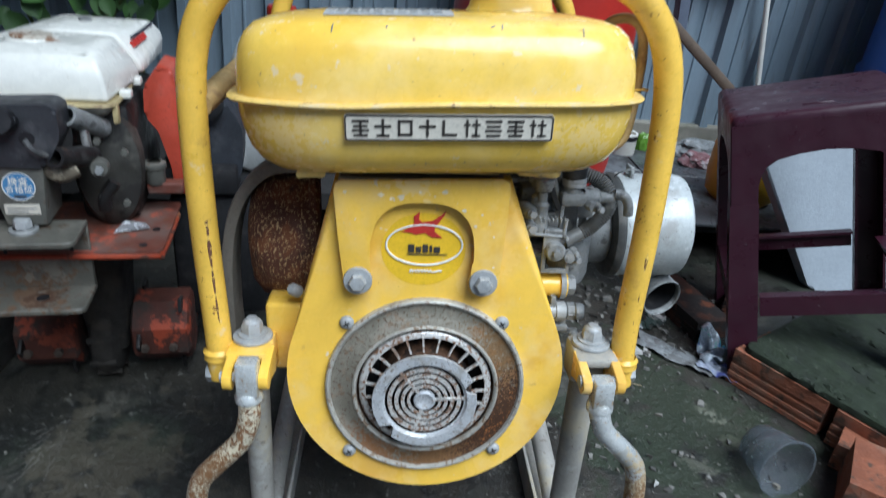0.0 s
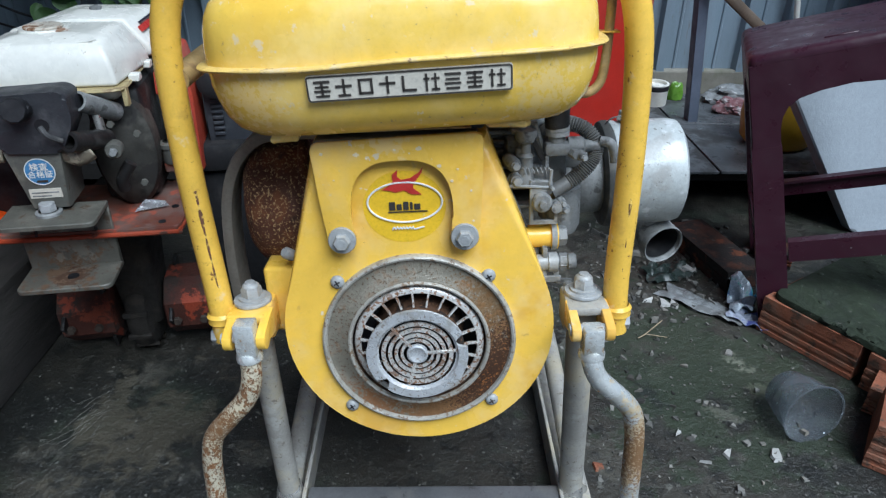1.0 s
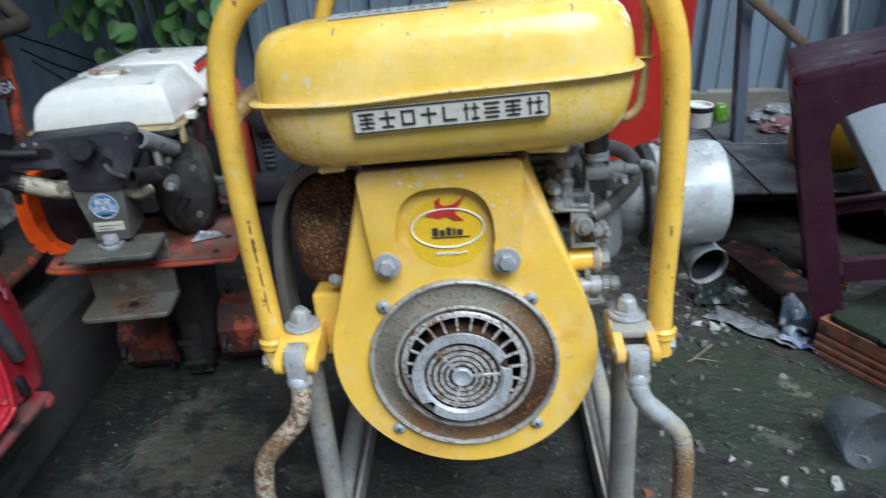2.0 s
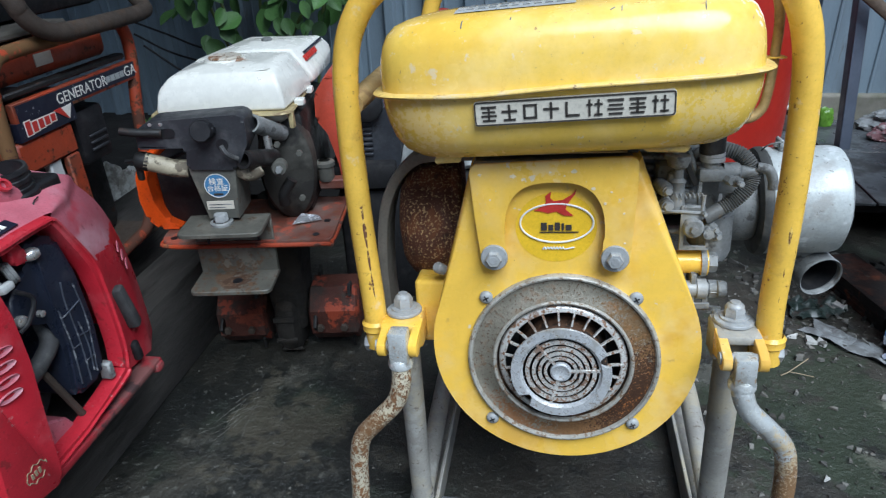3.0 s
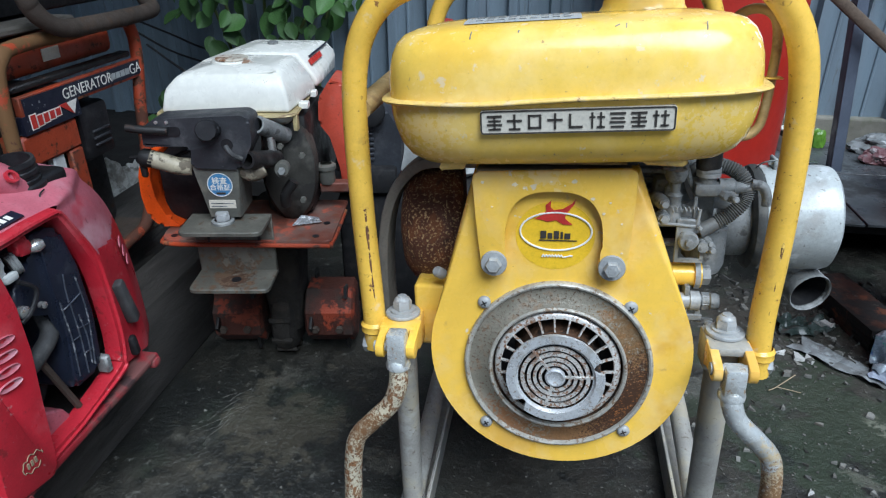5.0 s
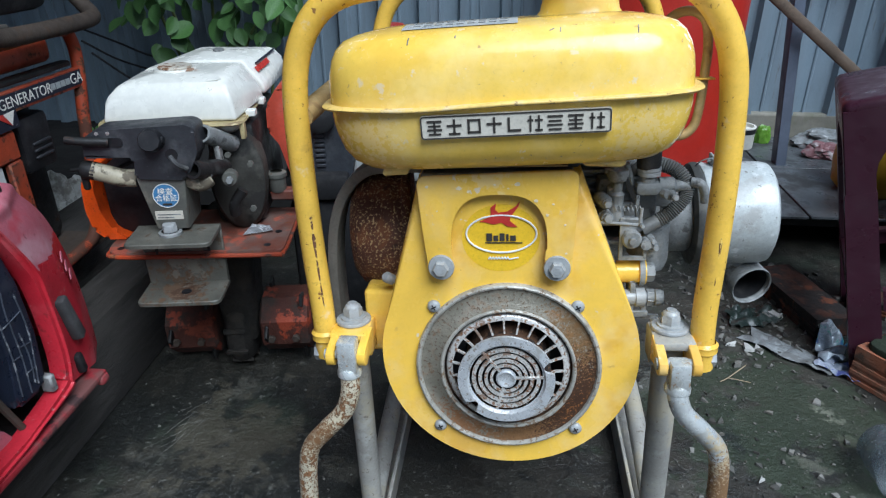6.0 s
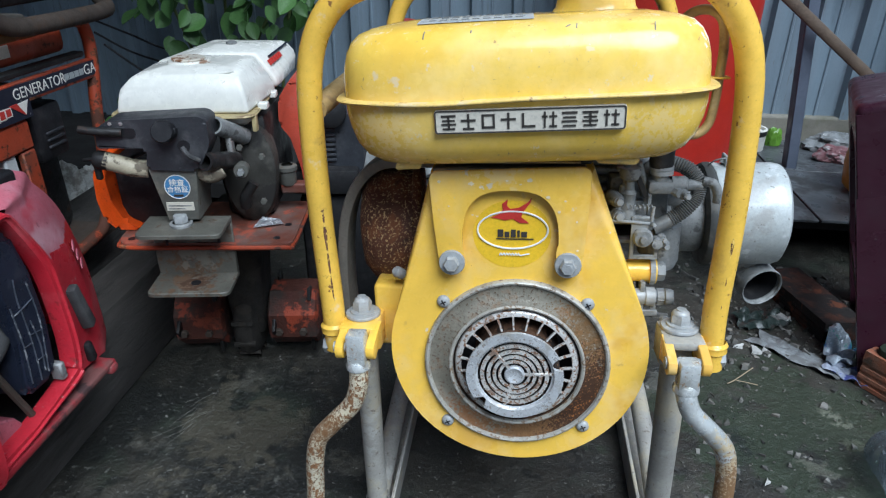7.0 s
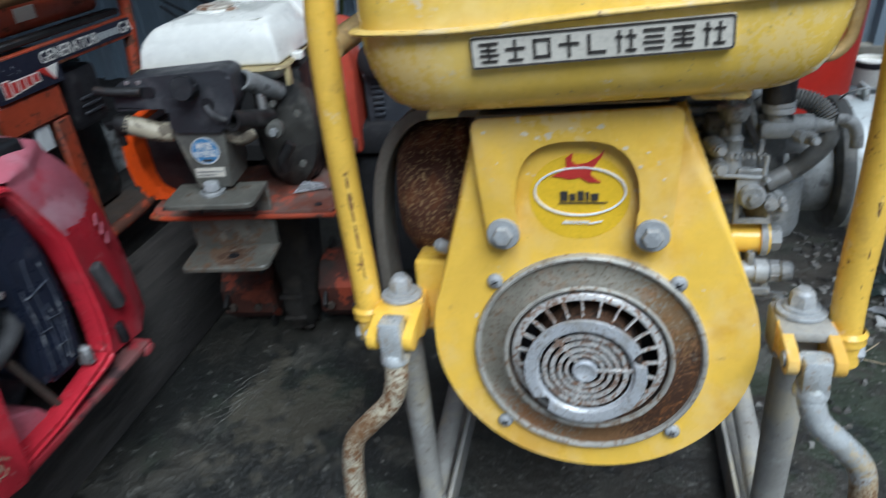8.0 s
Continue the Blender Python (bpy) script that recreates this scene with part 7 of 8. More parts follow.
tap = part("red_tap", slab([(a, z + G0) for a, z in rounded([(0.0000, 0.3800), (0.0080, 0.3825), (0.0150, 0.3770), (0.0165, 0.3640), (0.0120, 0.3590), (0.0000, 0.3640)], 0.003, 3)], 0.002, 0.012, 0.003, 2), M_REDGEN, redgen, "red fuel tap")
part("tap_cap", lathe([(0.0050, -0.004), (0.0062, 0.0), (0.0066, 0.004), (0.0050, 0.008), (0.0035, 0.010), (0, 0.010)], 14, facing(0.0205, 0.006, 0.3635 + G0, (0.75, -0.6, 0.1))), M_BRIGHT, tap, "dull silver cap")
part("drain_chute", slab([(a, z + G0) for a, z in [(-0.036, 0.2000), (-0.0184, 0.1931), (0.0030, 0.1800), (0.0100, 0.1660), (-0.0046, 0.1561), (-0.0360, 0.1640)]], 0.012, 0.05, 0.002, 1), M_REDGEN_TOP, redgen)
part("rust_strut", sweep([(-0.0060, 0.012, 0.250 + G0), (0.0217, 0.010, 0.1650 + G0)], 0.0038, 8, 2), M_RUSTY_DARK, redgen)
padm = facing(0.1200, 0.0085, 0.2385 + G0, (0.30, -0.95, 0.1)) @ Matrix.Rotation(radians(10), 4, "Z")
part("rubber_pad", box(-0.0075, 0.0075, -0.030, 0.030, -0.004, 0.010, 0.004, 2, padm), M_RUBBER, redgen, "black rubber bump pad")
part("rubber_pad", box(-0.006, 0.006, -0.013, 0.013, -0.004, 0.006, 0.004, 2, facing(0.118, 0.008, 0.178 + G0, (0.30, -0.95, 0.1))), M_BLACK, redgen, "black rubber bump pad")
for k in range(3):
    part("shell_slot", lathe([(0.009, 0), (0.008, 0.001), (0, 0.0012)], 16, facing(0.1500 + 0.003 * k, 0.0175, 0.302 - 0.013 * k + G0, (0.45, -0.88, 0.15)) @ Matrix.Rotation(radians(25), 4, "Z") @ Matrix.Diagonal((1, 0.36, 1, 1))), M_REDGEN_TOP, shell_ob)
nk = Matrix.Translation((0.0755, 0.050, 0.400 + G0)) @ Matrix.Rotation(radians(-6), 4, "Y") @ Matrix.Diagonal((0.70, 0.70, 0.95, 1))
part("filler_neck", lathe([(0.034, -0.02), (0.033, 0.004), (0.029, 0.006), (0.029, 0.010), (0.0275, 0.011), (0.0275, 0.015), (0.029, 0.016), (0.029, 0.020), (0.0275, 0.021), (0.0275, 0.025), (0.029, 0.026), (0.028, 0.031), (0.024, 0.031), (0.024, 0.01), (0, 0.01)], 32, nk), M_BLACK, redgen, "black ribbed filler neck")
part("neck_collar", box(0.066, 0.117, 0.030, 0.076, 0.376 + G0, 0.4085 + G0, 0.005, 3), M_BLACK, redgen)
part("carry_handle", sweep([(-0.34, 0.090, 0.432 + G0), (-0.10, 0.085, 0.446 + G0), (0.000, 0.070, 0.4400 + G0), (0.034, 0.058, 0.4300 + G0), (0.056, 0.050, 0.4120 + G0), (0.066, 0.048, 0.398 + G0)], 0.017, 14, 5), M_REDGEN_TOP, redgen, "faded red carry handle")
nl = Matrix.Translation((-0.012, 0.0115, 0.3968 + G0)) @ Matrix.Rotation(radians(19), 4, "X")
lab = part("navy_label", box(-0.06, 0.034, -0.0062, 0.0062, 0, 0.0012, 0, 1, nl), M_NAVY, redgen, "navy label with white bars", smooth=False)
for k in range(11):
    part("white_bar", box(-0.052 + 0.0072 * k, -0.0475 + 0.0072 * k, -0.0032, 0.0032, 0.0008, 0.0018, 0, 1, nl), M_WHITE_INK, lab, smooth=False)

olive = part("engine_cowl", jitter(box(-0.330, -0.060, 0.030, 0.110, 0.040, 0.150, 0.034, 5), 0.004, 3, 14), M_COWL, redgen, "dusty olive-grey engine cowl")
part("cowl_edge", sweep([(-0.0840, 0.016, 0.160), (-0.0800, 0.016, 0.136), (-0.0812, 0.016, 0.115), (-0.0865, 0.016, 0.088), (-0.0975, 0.016, 0.072), (-0.1200, 0.016, 0.066), (-0.16, 0.016, 0.066)], 0.004, 8, 5, None, (0.010, 0.014, (0, 1, 0))), M_COWL, olive, "pale rounded cowl edge")
part("top_eye", lathe([(0.0065, 0.0), (0.0065, 0.003), (0.0040, 0.003), (0.0040, -0.004), (0.0, -0.004)], 18, Matrix.Translation((0.050, 0.034, 0.4210 + G0)) @ Matrix.Rotation(radians(55), 4, "X")), M_REDGEN, redgen, "round screw hole in the shell")
for o in redgen.children_recursive:
    o.data.transform(Matrix.Diagonal((1, 1, 0.95, 1)))

# ---- orange open-frame generator ----
OG = Matrix.Translation((-0.68, 0, 0.14)) @ Matrix.Rotation(radians(90), 4, "Z")
orgen = thing("orange_generator", OG, "grimy orange open-frame generator on the timbers", "generator")
for b in (0.0, 0.30):
    part("frame_hoop", sweep([(0.236, b, 0.012), (0.240, b, 0.20), (0.247, b, 0.30), (0.262, b, 0.328), (0.290, b, 0.3370), (0.40, b, 0.3375), (0.505, b, 0.3370), (0.528, b, 0.322), (0.530, b, 0.280), (0.512, b, 0.20), (0.498, b, 0.10), (0.470, b, 0.030), (0.42, b, 0.014), (0.25, b, 0.012)], 0.0092, 14, 5), M_FRAMERUST, orgen, "rust-marked orange tube frame")
part("base_rail", box(0.24, 0.50, 0.0, 0.30, 0.0, 0.012, 0.003, 1), M_RUSTY_DARK, orgen)
part("fuel_tank", box(0.262, 0.508, 0.020, 0.280, 0.292, 0.332, 0.012, 3), M_ORANGE, orgen, "orange steel fuel tank")
part("tank_strap", box(0.262, 0.515, 0.000, 0.018, 0.284, 0.292, 0.002, 1), M_DARKMETAL, orgen)
part("tank_sticker", box(0.352, 0.385, 0.0185, 0.0198, 0.306, 0.322, 0, 1), M_PLATE, orgen, "small pale sticker", smooth=False)
strip = part("label_strip", box(0.262, 0.523, -0.006, 0.004, 0.252, 0.280, 0.001, 1), M_ORANGE, orgen)
ls = part("black_label", box(0.266, 0.521, -0.0072, -0.004, 0.2565, 0.2775, 0, 1), M_NAVY, strip, "black label with white words", smooth=False)
part("label_block", box(0.259, 0.366, -0.0070, 0.004, 0.233, 0.2565, 0, 1), M_NAVY, strip, smooth=False)
part("label_word", text_mesh("GENERATOR", 0.0205, Matrix.Translation((0.392, -0.0078, 0.2660)) @ up @ Matrix.Diagonal((0.92, 1, 1, 1))), M_WHITE_INK, ls, smooth=False)
part("label_word", text_mesh("GA", 0.0215, Matrix.Translation((0.507, -0.0078, 0.2665)) @ up), M_WHITE_INK, ls, smooth=False)
for k in range(4):
    part("white_bar", box(0.446 + 0.0118 * k, 0.456 + 0.0118 * k, -0.0078, -0.005, 0.2618, 0.2705, 0, 1), M_CAN, ls, smooth=False)
for k in range(5):
    part("red_bar", box(0.272 + 0.0115 * k, 0.2805 + 0.0115 * k, -0.0078, -0.005, 0.2385 + 0.0012 * k, 0.2525 + (0.003 if k == 0 else 0), 0, 1), M_RED_INK, strip, smooth=False)
    part("white_bar", box(0.2705 + 0.0115 * k, 0.2825 + 0.0115 * k, -0.0074, -0.005, 0.2370 + 0.0012 * k, 0.2540 + (0.003 if k == 0 else 0), 0, 1), M_WHITE_INK, strip, smooth=False)
part("white_flash", slab([(0.338, 0.2545), (0.362, 0.2560), (0.352, 0.2375)], -0.0078, -0.005), M_WHITE_INK, strip, smooth=False)
part("red_flash", slab([(0.326, 0.2550), (0.340, 0.2555), (0.352, 0.2375), (0.344, 0.2425)], -0.0082, -0.005), M_RED_INK, strip, smooth=False)
part("control_panel", box(0.250, 0.358, -0.004, 0.030, 0.190, 0.232, 0.004, 1), M_ORANGE, orgen, "orange control panel")
part("panel_post", box(0.330, 0.356, -0.004, 0.006, 0.014, 0.19, 0.002, 1), M_ORANGE, orgen, "orange upright")
part("meter", box(0.300, 0.322, 0.000, 0.012, 0.158, 0.192, 0.002, 1), M_JUG, orgen, "small pale meter window")
bx = part("black_box", box(0.374, 0.440, 0.004, 0.10, 0.158, 0.238, 0.008, 2), M_BLACK, orgen, "black slotted air filter box")
for k in range(3):
    part("slot_rib", box(0.392, 0.430, 0.001, 0.005, 0.176 + 0.010 * k, 0.180 + 0.010 * k, 0.001, 1), M_CHARCOAL, bx)
part("engine_block", box(0.26, 0.49, 0.06, 0.26, 0.012, 0.25, 0.02, 2), M_DARKMETAL, orgen, "grimy dark engine block")

# ---- black machine between the generators ----
bm_hood = thing("black_machine", Matrix.Translation((-0.715, 0.0, 0.14)) @ Matrix.Rotation(radians(90), 4, "Z"), "dusty black machine hood standing on the timbers", "machine")
part("hood", rect_loft([(-0.10, 0.205, 0.0, 0.16, 0.0), (-0.10, 0.205, 0.0, 0.16, 0.20), (-0.09, 0.196, 0.008, 0.15, 0.228), (-0.06, 0.160, 0.030, 0.13, 0.250)], None, 0.03), M_HOOD, bm_hood)
part("hose", sweep([(0.20, -0.004, 0.170), (0.222, -0.010, 0.215), (0.205, -0.006, 0.262), (0.165, 0.0, 0.290), (0.120, 0.02, 0.300)], 0.016, 12, 6), M_RUBBER, bm_hood, "thick black hose")
hl = part("hood_label", box(0.090, 0.186, -0.0035, 0.0, 0.205, 0.228, 0.0005, 1, Matrix.Translation((0, 0.004, 0.004)) @ Matrix.Rotation(radians(8), 4, "Y")), M_BLUE_INK, bm_hood, "blue label with white bars", smooth=False)
for k in range(6):
    part("white_bar", box(0.098 + 0.0145 * k, 0.107 + 0.0145 * k, -0.0042, -0.003, 0.210, 0.223, 0, 1, Matrix.Translation((0, 0.004, 0.004)) @ Matrix.Rotation(radians(8), 4, "Y")), M_WHITE_INK, hl, smooth=False)

# ---- rusty handle and machine behind ----
rh = thing("rusty_machine", Matrix.Translation((-0.70, 0.30, 0.4775)), "dark rusty bent pipe handle lying on the generator frame", "pipe handle")
part("pipe", sweep([(-0.010, -0.004, 0.153), (0.030, 0.008, 0.063), (0.034, 0.014, 0.043), (0.038, 0.027, 0.025), (0.042, 0.054, 0.012), (0.042, 0.102, 0.009), (0.042, 0.178, 0.008), (0.040, 0.254, 0.008), (0.030, 0.281, 0.012), (0.010, 0.294, 0.025), (-0.040, 0.306, 0.075)], 0.0118, 14, 6), M_RUSTY_DARK, rh)
part("plank", box(-0.16, 0.012, -0.30, 0.120, 0.0095, 0.0200, 0.003, 1), M_BOARD, rh, "pale grey board under the handle")
part("dark_block", jitter(box(-0.26, -0.03, -0.06, 0.28, 0.020, 0.16, 0.02, 2), 0.008, 2, 20), M_CASE_SHADE, rh)

# ---- stool ----
STOOL = Matrix.Translation((0.537, 0.428, 0.0)) @ Matrix.Rotation(radians(-20), 4, "Z") @ Matrix.Rotation(radians(-17), 4, "Y") @ Matrix.Rotation(radians(-2), 4, "X")
stool = thing("plastic_stool", STOOL, "maroon plastic stool leaning with one side on bricks", "stool")
SW = 0.243
part("seat", join(rect_loft([(0.0, SW, 0.0, SW, 0.4250), (0.0002, SW - 0.0002, 0.0002, SW - 0.0002, 0.4290), (0.0022, SW - 0.0022, 0.0022, SW - 0.0022, 0.4350), (0.0065, SW - 0.0065, 0.0065, SW - 0.0065, 0.4385), (0.0120, SW - 0.0120, 0.0120, SW - 0.0120, 0.4395)], None, 0.010), box(0.095, 0.135, 0.030, 0.033, 0.4385, 0.4412, 0.0012, 1)), M_STOOL, stool, angle=60)
apron = [(0.036, 0.300), (0.0365, 0.330), (0.039, 0.346), (0.046, 0.359), (0.060, 0.369), (0.086, 0.3755), (SW / 2, 0.378), (SW - 0.086, 0.3755), (SW - 0.060, 0.369), (SW - 0.046, 0.359), (SW - 0.039, 0.346), (SW - 0.0365, 0.330), (SW - 0.036, 0.300), (SW - 0.0006, 0.300), (SW - 0.0006, 0.4252), (0.0006, 0.4252), (0.0006, 0.300)]
for k, m in enumerate((Matrix.Identity(4), Matrix.Translation((SW, 0, 0)) @ Matrix.Rotation(radians(90), 4, "Z"), Matrix.Translation((SW, SW, 0)) @ Matrix.Rotation(radians(180), 4, "Z"), Matrix.Translation((0, SW, 0)) @ Matrix.Rotation(radians(-90), 4, "Z"))):
    part("apron", slab(apron, 0.0, 0.004, 0.0008, 1, m), M_STOOL, stool)
    rail_m = m @ Matrix(((0, 1, 0, 0), (1, 0, 0, 0), (0, 0, 1, 0), (0, 0, 0, 1)))
    part("rail", slab([(0.001, 0.113), (0.005, 0.113), (0.005, 0.141), (0.016, 0.141), (0.016, 0.146), (0.001, 0.146)], 0.040, SW - 0.040, 0, 1, rail_m), M_STOOL, stool)
    leg_m = m @ Matrix(((1, 0, 0, 0), (0, 0, 1, 0), (0, 1, 0, 0), (0, 0, 0, 1)))
    part("leg", slab([(-0.0004, -0.0004), (0.0372, -0.0004), (0.0372, 0.014), (0.0335, 0.014), (0.0335, 0.0035), (0.0035, 0.0035), (0.0035, 0.0365), (-0.0004, 0.0365)], 0.0, 0.302, 0, 1, leg_m), M_STOOL, stool)

for o in stool.children:
    for v in o.data.vertices:
        k = 1 + max(0.0, 0.40 - v.co.z) * 0.36
        v.co.x, v.co.y = SW / 2 + (v.co.x - SW / 2) * k, SW / 2 + (v.co.y - SW / 2) * k
        v.co.z *= 0.945

foam = thing("foam_slab", Matrix.Translation((0.783, 0.716, 0.0)) @ Matrix.Rotation(radians(-9), 4, "X"), "white foam slab leaning behind the stool", "foam")
part("board", jitter(slab(rounded([(0.045, 0.0), (0.40, 0.0), (0.31, 0.40), (-0.168, 0.335)], 0.012, 3), 0, 0.032, 0.006, 2), 0.0004, 2, 25), M_FOAM, foam, smooth=False)

# ---- bricks ----
def brick(length, depth, height, m, label, name="hollow_brick"):
    """A fired hollow brick with grooves along its long faces."""
    half = depth / 2
    prof = []
    n = 4
    for s in (1, -1):
        zs = [height * k / (2 * n + 1) for k in range(2 * n + 2)]
        if s < 0:
            zs = zs[::-1]
        for k in range(len(zs) - 1):
            groove = (k % 2 == 1) and 1 <= k <= n + 1
            y = s * (-half + (0.0014 if groove else 0.0))
            prof += [(y, zs[k] + 0.0004 * s), (y, zs[k + 1] - 0.0004 * s)]
    bm = bmesh.new()
    a = [bm.verts.new((0, y, z)) for y, z in prof]
    b = [bm.verts.new((length, y, z)) for y, z in prof]
    bm.faces.new(a)
    bm.faces.new(list(reversed(b)))
    for k in range(len(prof)):
        bm.faces.new((a[k], a[(k + 1) % len(prof)], b[(k + 1) % len(prof)], b[k]))
    jitter(bm, 0.0018, length * 7 + depth, 40)
    ob = part(name, bm, M_BRICK_DARK if "floor" in label else M_BRICK, None, smooth=False)
    ob.matrix_world = m
    return tagged(ob, label, "brick", "bricks by the stool")


ang = math.atan2(-0.124, 0.081)
BR = Matrix.Translation((0.503, 0.406, 0)) @ Matrix.Rotation(ang, 4, "Z")
brick(0.145, 0.10, 0.060, BR @ Matrix.Translation((0, 0.052, 0)), "orange hollow clay brick under mossy mortar")
brick(0.145, 0.10, 0.058, BR @ Matrix.Translation((0.158, 0.050, 0)), "orange hollow clay brick under mossy mortar")
brick(0.145, 0.10, 0.060, BR @ Matrix.Translation((0.004, 0.158, 0)), "orange hollow clay brick under mossy mortar")
brick(0.145, 0.10, 0.060, BR @ Matrix.Translation((0.158, 0.158, 0)), "orange hollow clay brick under mossy mortar")
moss = thing("moss_slab", BR @ Matrix.Translation((0, 0, 0.0690)), "dark green mossy slab lying over the bricks", "moss slab")
part("slab", jitter(slab(rounded([(0.006, 0.006), (0.300, 0.002), (0.310, 0.42), (0.010, 0.40)], 0.02, 3), 0, 0.010, 0.004, 2, Matrix.Rotation(radians(-90), 4, "X")), 0.003, 3, 30), M_MOSS, moss)
for k in range(46):
    x, y = rng.uniform(0.012, 0.29), rng.uniform(0.008, 0.30) if k % 3 else rng.uniform(0.006, 0.022)
    r = rng.uniform(0.004, 0.011)
    bm = bmesh.new()
    bmesh.ops.create_icosphere(bm, subdivisions=2, radius=r)
    bm.transform(Matrix.Translation((x, y, -0.001)) @ Matrix.Diagonal((1.0, rng.uniform(0.6, 1.0), 0.36, 1)))
    part("moss_tuft", jitter(bm, r * 0.35, k * 1.7, 160), M_MOSS, moss)
blk = part("mortar_block", jitter(box(0.0, 0.30, 0.212, 0.40, 0.0, 0.058, 0.006, 2, BR), 0.003, 5, 25), M_PLINTH)
tagged(blk, "dirty mortar block behind the bricks", "block")
brick(0.07, 0.10, 0.040, Matrix.Translation((0.600, 0.262, 0)) @ Matrix.Rotation(ang + 0.25, 4, "Z"), "broken piece of orange hollow brick", "broken_brick")
brick(0.16, 0.10, 0.064, Matrix.Translation((0.545, 0.175, 0)) @ Matrix.Rotation(ang + 0.35, 4, "Z"), "bright orange hollow brick lying apart")
brick(0.185, 0.072, 0.036, Matrix.Translation((0.486, 0.700, 0)) @ Matrix.Rotation(-1.33, 4, "Z"), "sodden dark red hollow brick on the wet floor")
brick(0.06, 0.05, 0.028, Matrix.Translation((0.60, 0.63, 0)) @ Matrix.Rotation(-0.5, 4, "Z"), "dusty broken brick on the wet floor", "broken_brick")

# ---- cup ----
cup_m = Matrix.Translation((0.4620, 0.236, 0.0300)) @ Vector((0.16, -0.98, 0.13)).to_track_quat("Z", "Y").to_matrix().to_4x4() @ Matrix.Diagonal((0.92, 0.92, 0.60, 1))
cup = thing("plastic_cup", cup_m, "clear plastic cup lying on its side", "cup")
cp = [(0, 0), (0.029, 0.0), (0.0305, 0.002), (0.0345, 0.035), (0.0365, 0.0365), (0.0420, 0.092), (0.0440, 0.093), (0.0445, 0.0950), (0.0440, 0.0965), (0.0414, 0.0950), (0.0357, 0.038), (0.0338, 0.036), (0.0296, 0.0035), (0, 0.0015)]
part("shell", lathe(cp, 48), M_CUP, cup)
part("rim", lathe([(0.0428, 0.0938), (0.0442, 0.0934), (0.0448, 0.0950), (0.0442, 0.0964), (0.0430, 0.0958)], 48), M_CUP, cup)

# ---- litter on the floor ----
def film(name, x, y, w, d, turn, material, label, seed, lift=0.02):
    """A crumpled sheet lying on the floor."""
    bm = bmesh.new()
    bmesh.ops.create_grid(bm, x_segments=26, y_segments=14, size=0.5)
    for v in bm.verts:
        edge = 1 + 0.25 * noise.noise(v.co * 3 + Vector((seed, 0, 0)))
        p = Vector((v.co.x * w * edge, v.co.y * d * edge, 0))
        p.z = 0.002 + lift * abs(noise.noise(Vector((p.x * 40, p.y * 40, seed)))) + lift * 0.8 * max(0, noise.noise(Vector((p.x * 14, p.y * 14, seed + 5))))
        v.co = p
    bmesh.ops.solidify(bm, geom=bm.faces[:], thickness=0.0006)
    ob = part(name, bm, material, None, angle=20)
    low = min(v.co.z for v in ob.data.vertices)
    ob.data.transform(Matrix.Translation((0, 0, -low)))
    ob.matrix_world = Matrix.Translation((x, y, 0.001)) @ Matrix.Rotation(turn, 4, "Z")
    return tagged(ob, label, "litter")


film("plastic_sheet", 0.440, 0.470, 0.13, 0.042, -0.75, M_FILM, "torn grubby plastic sheet on the wet floor", 1.0, 0.010)
film("plastic_sheet", 0.500, 0.425, 0.06, 0.035, -0.6, mat("blue_white_film", (0.30, 0.33, 0.40), 0.3, 0, 0.3, 60, [((0.05, 0.07, 0.28), 50, 0.52, 0.6, 0.9, 0.4)], 0.2, 100), "torn blue and white wrapper on the floor", 4.0, 0.02)
film("snack_wrapper", 0.507, 0.475, 0.085, 0.04, 1.2, mat("green_blue_wrapper", (0.32, 0.36, 0.40), 0.25, 0.2, 0.2, 60, [((0.02, 0.36, 0.26), 26, 0.55, 0.60, 0.9, 0.3), ((0.04, 0.10, 0.32), 30, 0.56, 0.62, 0.8, 0.3)], 0.2, 100), "crumpled silver, green and blue snack wrapper", 8.0, 0.05)
film("plastic_sheet", 0.415, 0.565, 0.09, 0.05, 0.4, mat("dark_green_film", (0.022, 0.032, 0.027), 0.3, 0, 0.3, 40, [((0.10, 0.115, 0.105), 60, 0.6, 0.66, 0.8, 0.4)], 0.2, 100), "dark green plastic film among the rubble", 11.0, 0.02)


def stone(r, seed, flat=0.35):
    bm = bmesh.new()
    pts = [Vector((r * math.cos(a) * rng.uniform(0.5, 1.1), r * math.sin(a) * rng.uniform(0.5, 1.1), 0)) for a in sorted(rng.uniform(0, 6.283) for _ in range(6))]
    lo = [bm.verts.new((p.x, p.y, 0)) for p in pts]
    hi = [bm.verts.new((p.x * 0.85, p.y * 0.85, r * flat * rng.uniform(0.7, 1.2))) for p in pts]
    bm.faces.new(hi)
    for k in range(len(pts)):
        bm.faces.new((lo[k], lo[(k + 1) % len(pts)], hi[(k + 1) % len(pts)], hi[k]))
    return bm


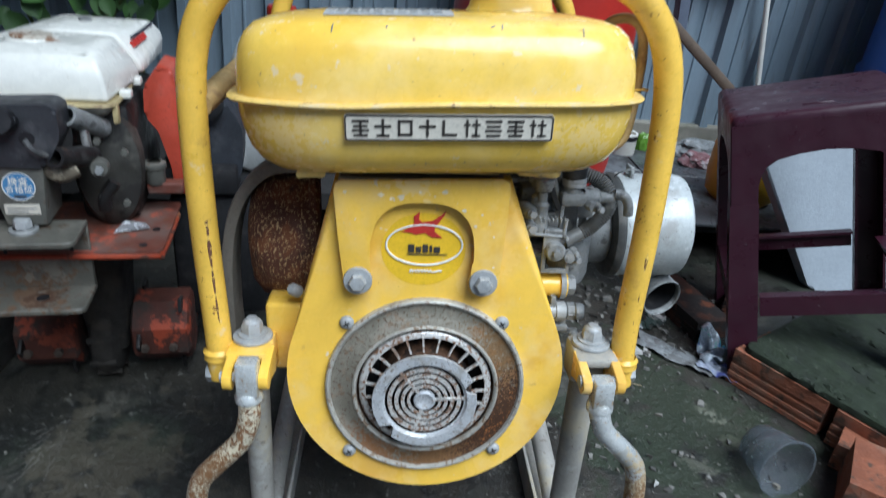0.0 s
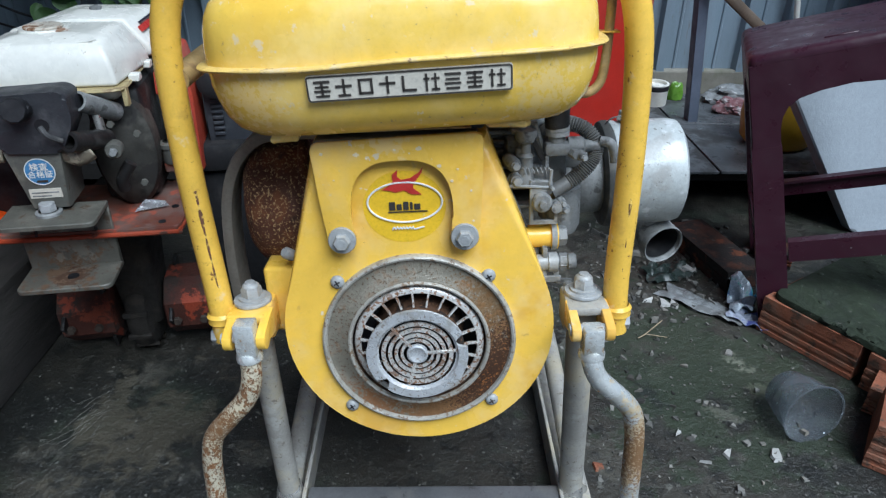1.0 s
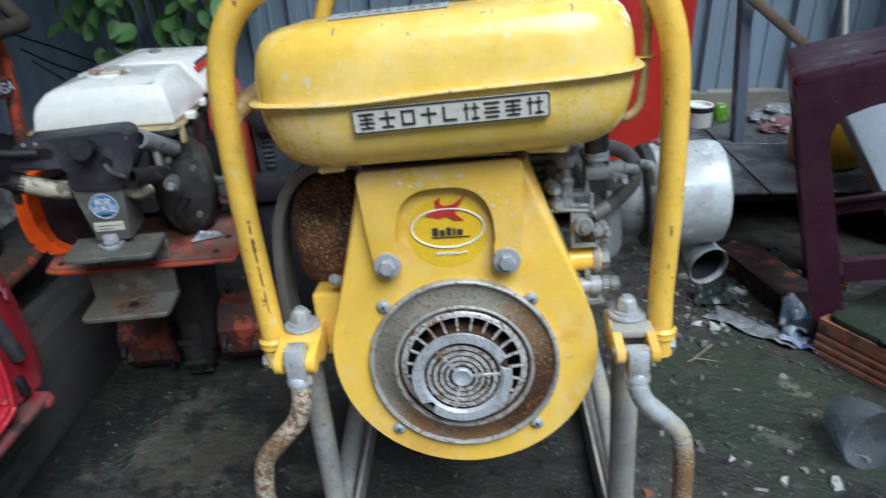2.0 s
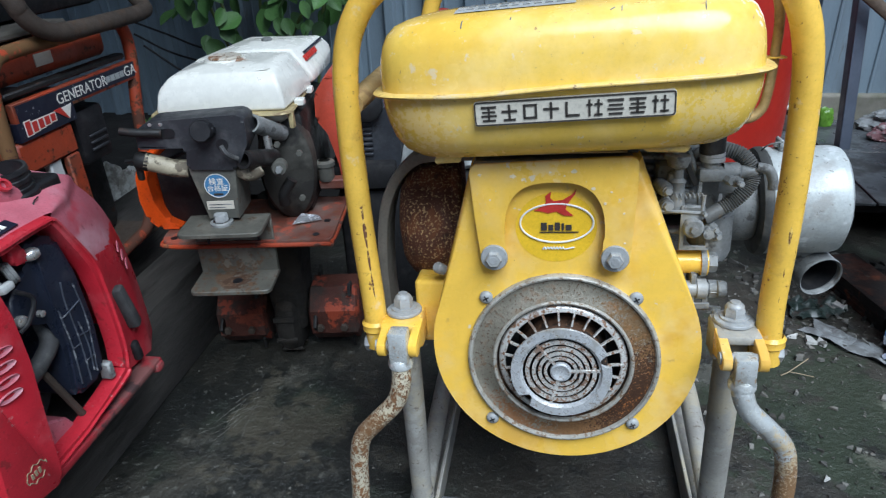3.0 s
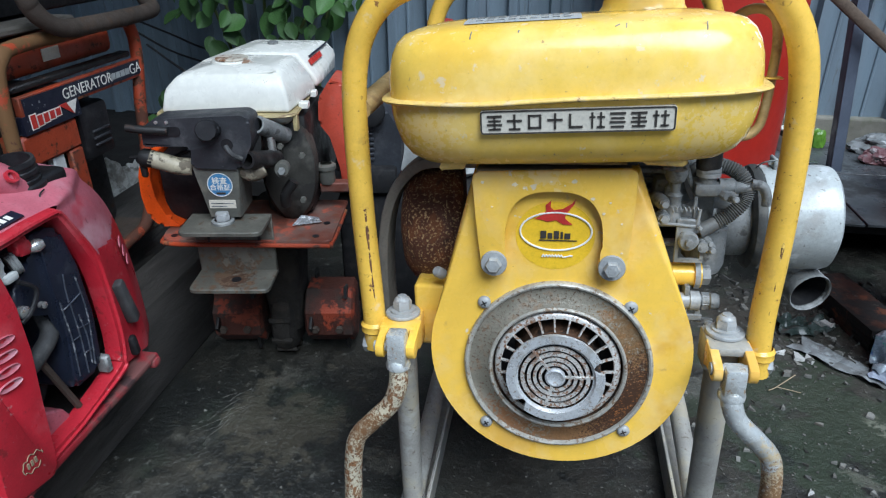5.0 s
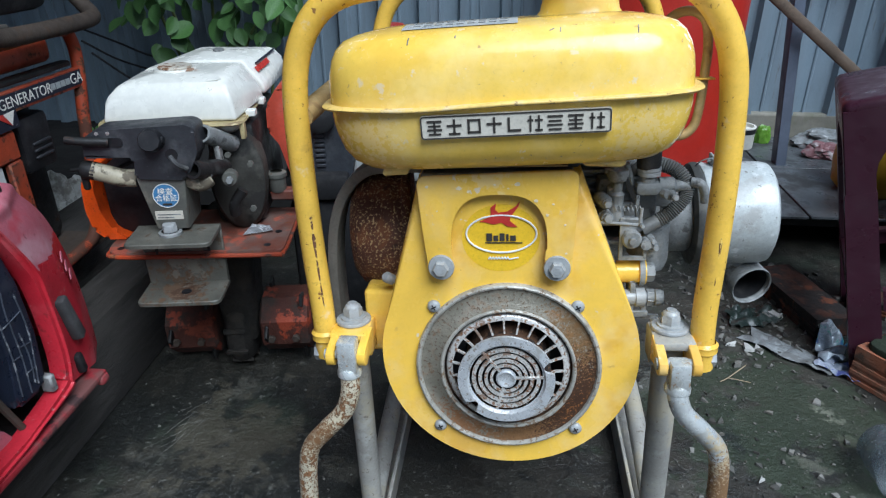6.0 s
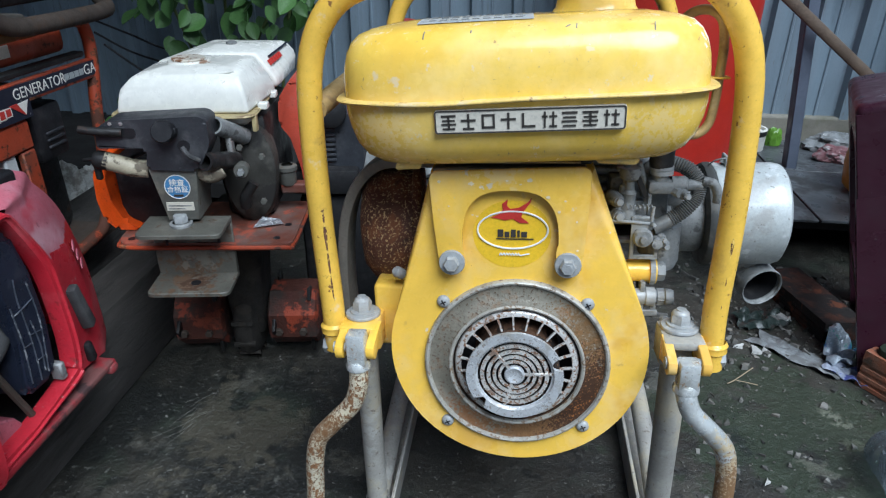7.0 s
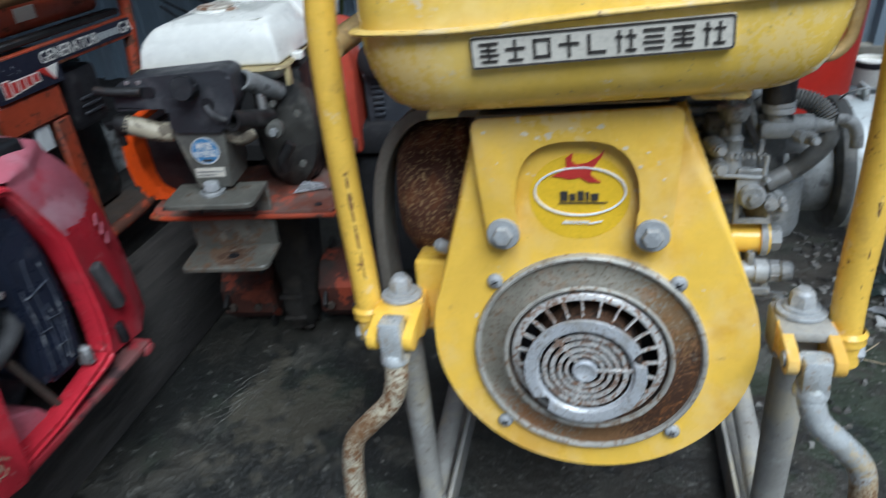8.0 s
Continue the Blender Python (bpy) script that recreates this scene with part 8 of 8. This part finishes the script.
def scatter(name, count, place, material, label, category, rmin, rmax, power=2.2):
    verts, faces = [], []
    for k in range(count):
        x, y = place()
        r = rmin + (rmax - rmin) * rng.random() ** power
        n = rng.randint(4, 6)
        angs = sorted(rng.uniform(0, 6.283) for _ in range(n))
        h = r * rng.uniform(0.25, 0.6)
        tilt = (rng.uniform(-0.3, 0.3), rng.uniform(-0.3, 0.3))
        base = len(verts)
        rad = [r * rng.uniform(0.5, 1.0) for _ in angs]
        verts += [(x + q * math.cos(a), y + q * math.sin(a), 0.0) for q, a in zip(rad, angs)]
        verts += [(x + 0.85 * q * math.cos(a), y + 0.85 * q * math.sin(a), max(0.0008, h + q * (tilt[0] * math.cos(a) + tilt[1] * math.sin(a)))) for q, a in zip(rad, angs)]
        faces.append([base + n + i for i in range(n)])
        faces += [[base + i, base + (i + 1) % n, base + n + (i + 1) % n, base + n + i] for i in range(n)]
    me = bpy.data.meshes.new(name)
    me.from_pydata(verts, [], faces)
    me.materials.append(material)
    ob = new(name, me)
    return tagged(ob, label, category, "", "stuff")


def island(m, spread, dark):
    """Makes a material vary from piece to piece of one mesh."""
    n, l = m.node_tree.nodes, m.node_tree.links
    b = n["Principled BSDF"]
    geo = n.new("ShaderNodeNewGeometry")
    hs = n.new("ShaderNodeHueSaturation")
    mr = n.new("ShaderNodeMapRange")
    mr.inputs["To Min"].default_value, mr.inputs["To Max"].default_value = dark, spread
    l.new(geo.outputs["Random Per Island"], mr.inputs["Value"])
    l.new(mr.outputs[0], hs.inputs["Value"])
    l.new(b.inputs["Base Color"].links[0].from_socket, hs.inputs["Color"])
    l.new(hs.outputs[0], b.inputs["Base Color"])
    return m


M_GRIT = island(mat("pale_grit", (0.155, 0.15, 0.13), 0.7, 0, 0.15, 30, [], 0.2, 200), 1.35, 0.15)
M_RUBBLE = island(mat("rubble_chips", (0.135, 0.13, 0.115), 0.75, 0, 0.2, 30, [((0.15, 0.13, 0.1), 40, 0.5, 0.65, 0.6, 0.9)], 0.3, 200), 1.4, 0.2)


def right_yard():
    return (rng.uniform(0.19, 0.52), rng.uniform(0.08, 0.62))


def back_yard():
    return (min(0.95, 0.30 + abs(rng.gauss(0, 0.20))), rng.uniform(0.42, 0.76))


def whole_yard():
    return (max(rng.uniform(-0.66, 0.60), rng.uniform(-0.66, 0.60)), rng.uniform(-0.05, 0.72))


scatter("rubble", 300, right_yard, M_RUBBLE, "scattered pale chips of broken tile on the wet floor", "rubble", 0.0015, 0.0085)
scatter("rubble", 240, back_yard, M_RUBBLE, "brick and mortar rubble before the platform", "rubble", 0.003, 0.014)
scatter("grit", 4200, whole_yard, M_GRIT, "fine grit scattered over the floor", "grit", 0.0006, 0.0030, 2.6)
for x, y, r, m_, lab in ((0.362, 0.152, 0.011, M_CHIP, "pale chip of broken tile on the floor"), (0.332, 0.145, 0.012, M_CHIP, "pale chip of broken tile on the floor"), (0.420, 0.149, 0.012, M_CHIP, "pale chip of broken tile on the floor"), (0.381, 0.472, 0.014, M_CHIP, "pale chip of broken tile on the floor"), (0.357, 0.486, 0.013, M_CHIP, "pale chip of broken tile on the floor"), (0.395, 0.470, 0.013, M_CHIP, "pale chip of broken tile on the floor"), (0.309, 0.190, 0.009, M_CHIP, "pale chip of broken tile on the floor"), (0.198, 0.136, 0.010, M_BRICK, "small orange chip of brick on the floor"), (0.452, 0.580, 0.026, M_CHIP, "white lump of broken tile on the floor")):
    ob = part("tile_chip" if m_ is M_CHIP else "brick_chip", stone(r, x), m_, None, smooth=False)
    ob.location = (x, y, 0.0)
    tagged(ob, lab, "chip", "loose chips")
twig = thing("dry_twig", Matrix.Translation((0.325, 0.385, 0.003)), "forked dry twig on the wet floor", "twig")
part("stalk", sweep([(-0.012, -0.006, 0.0), (0.0, 0.0, 0.003), (0.034, 0.030, 0.006)], 0.0009, 6, 4), M_TAN, twig)
part("shoot", sweep([(0.0, 0.0, 0.003), (0.014, -0.002, 0.002), (0.032, -0.006, 0.001)], 0.0007, 6, 4), M_TAN, twig)


# ---- pale scratches on the floor ----
M_CHALK = mat("pale_scratch", (0.20, 0.19, 0.165), 0.9, 0, 0.3, 60, [((0.06, 0.06, 0.05), 160, 0.45, 0.6, 0.8, 0.9)], 0.3, 200)
floor_ob = bpy.data.objects["ground"]
for k in range(15):
    x, y = -0.437 + rng.uniform(-0.022, 0.026), 0.225 + rng.uniform(-0.04, 0.045)
    a = rng.gauss(1.15, 0.30)
    d = rng.uniform(0.006, 0.03)
    bow = rng.uniform(-0.004, 0.004)
    part("scratch", sweep([(x - d * math.cos(a), y - d * math.sin(a), 0.0012), (x + bow, y, 0.0014), (x + d * math.cos(a), y + d * math.sin(a), 0.0010)], 0.00025, 5, 5), M_CHALK, floor_ob)
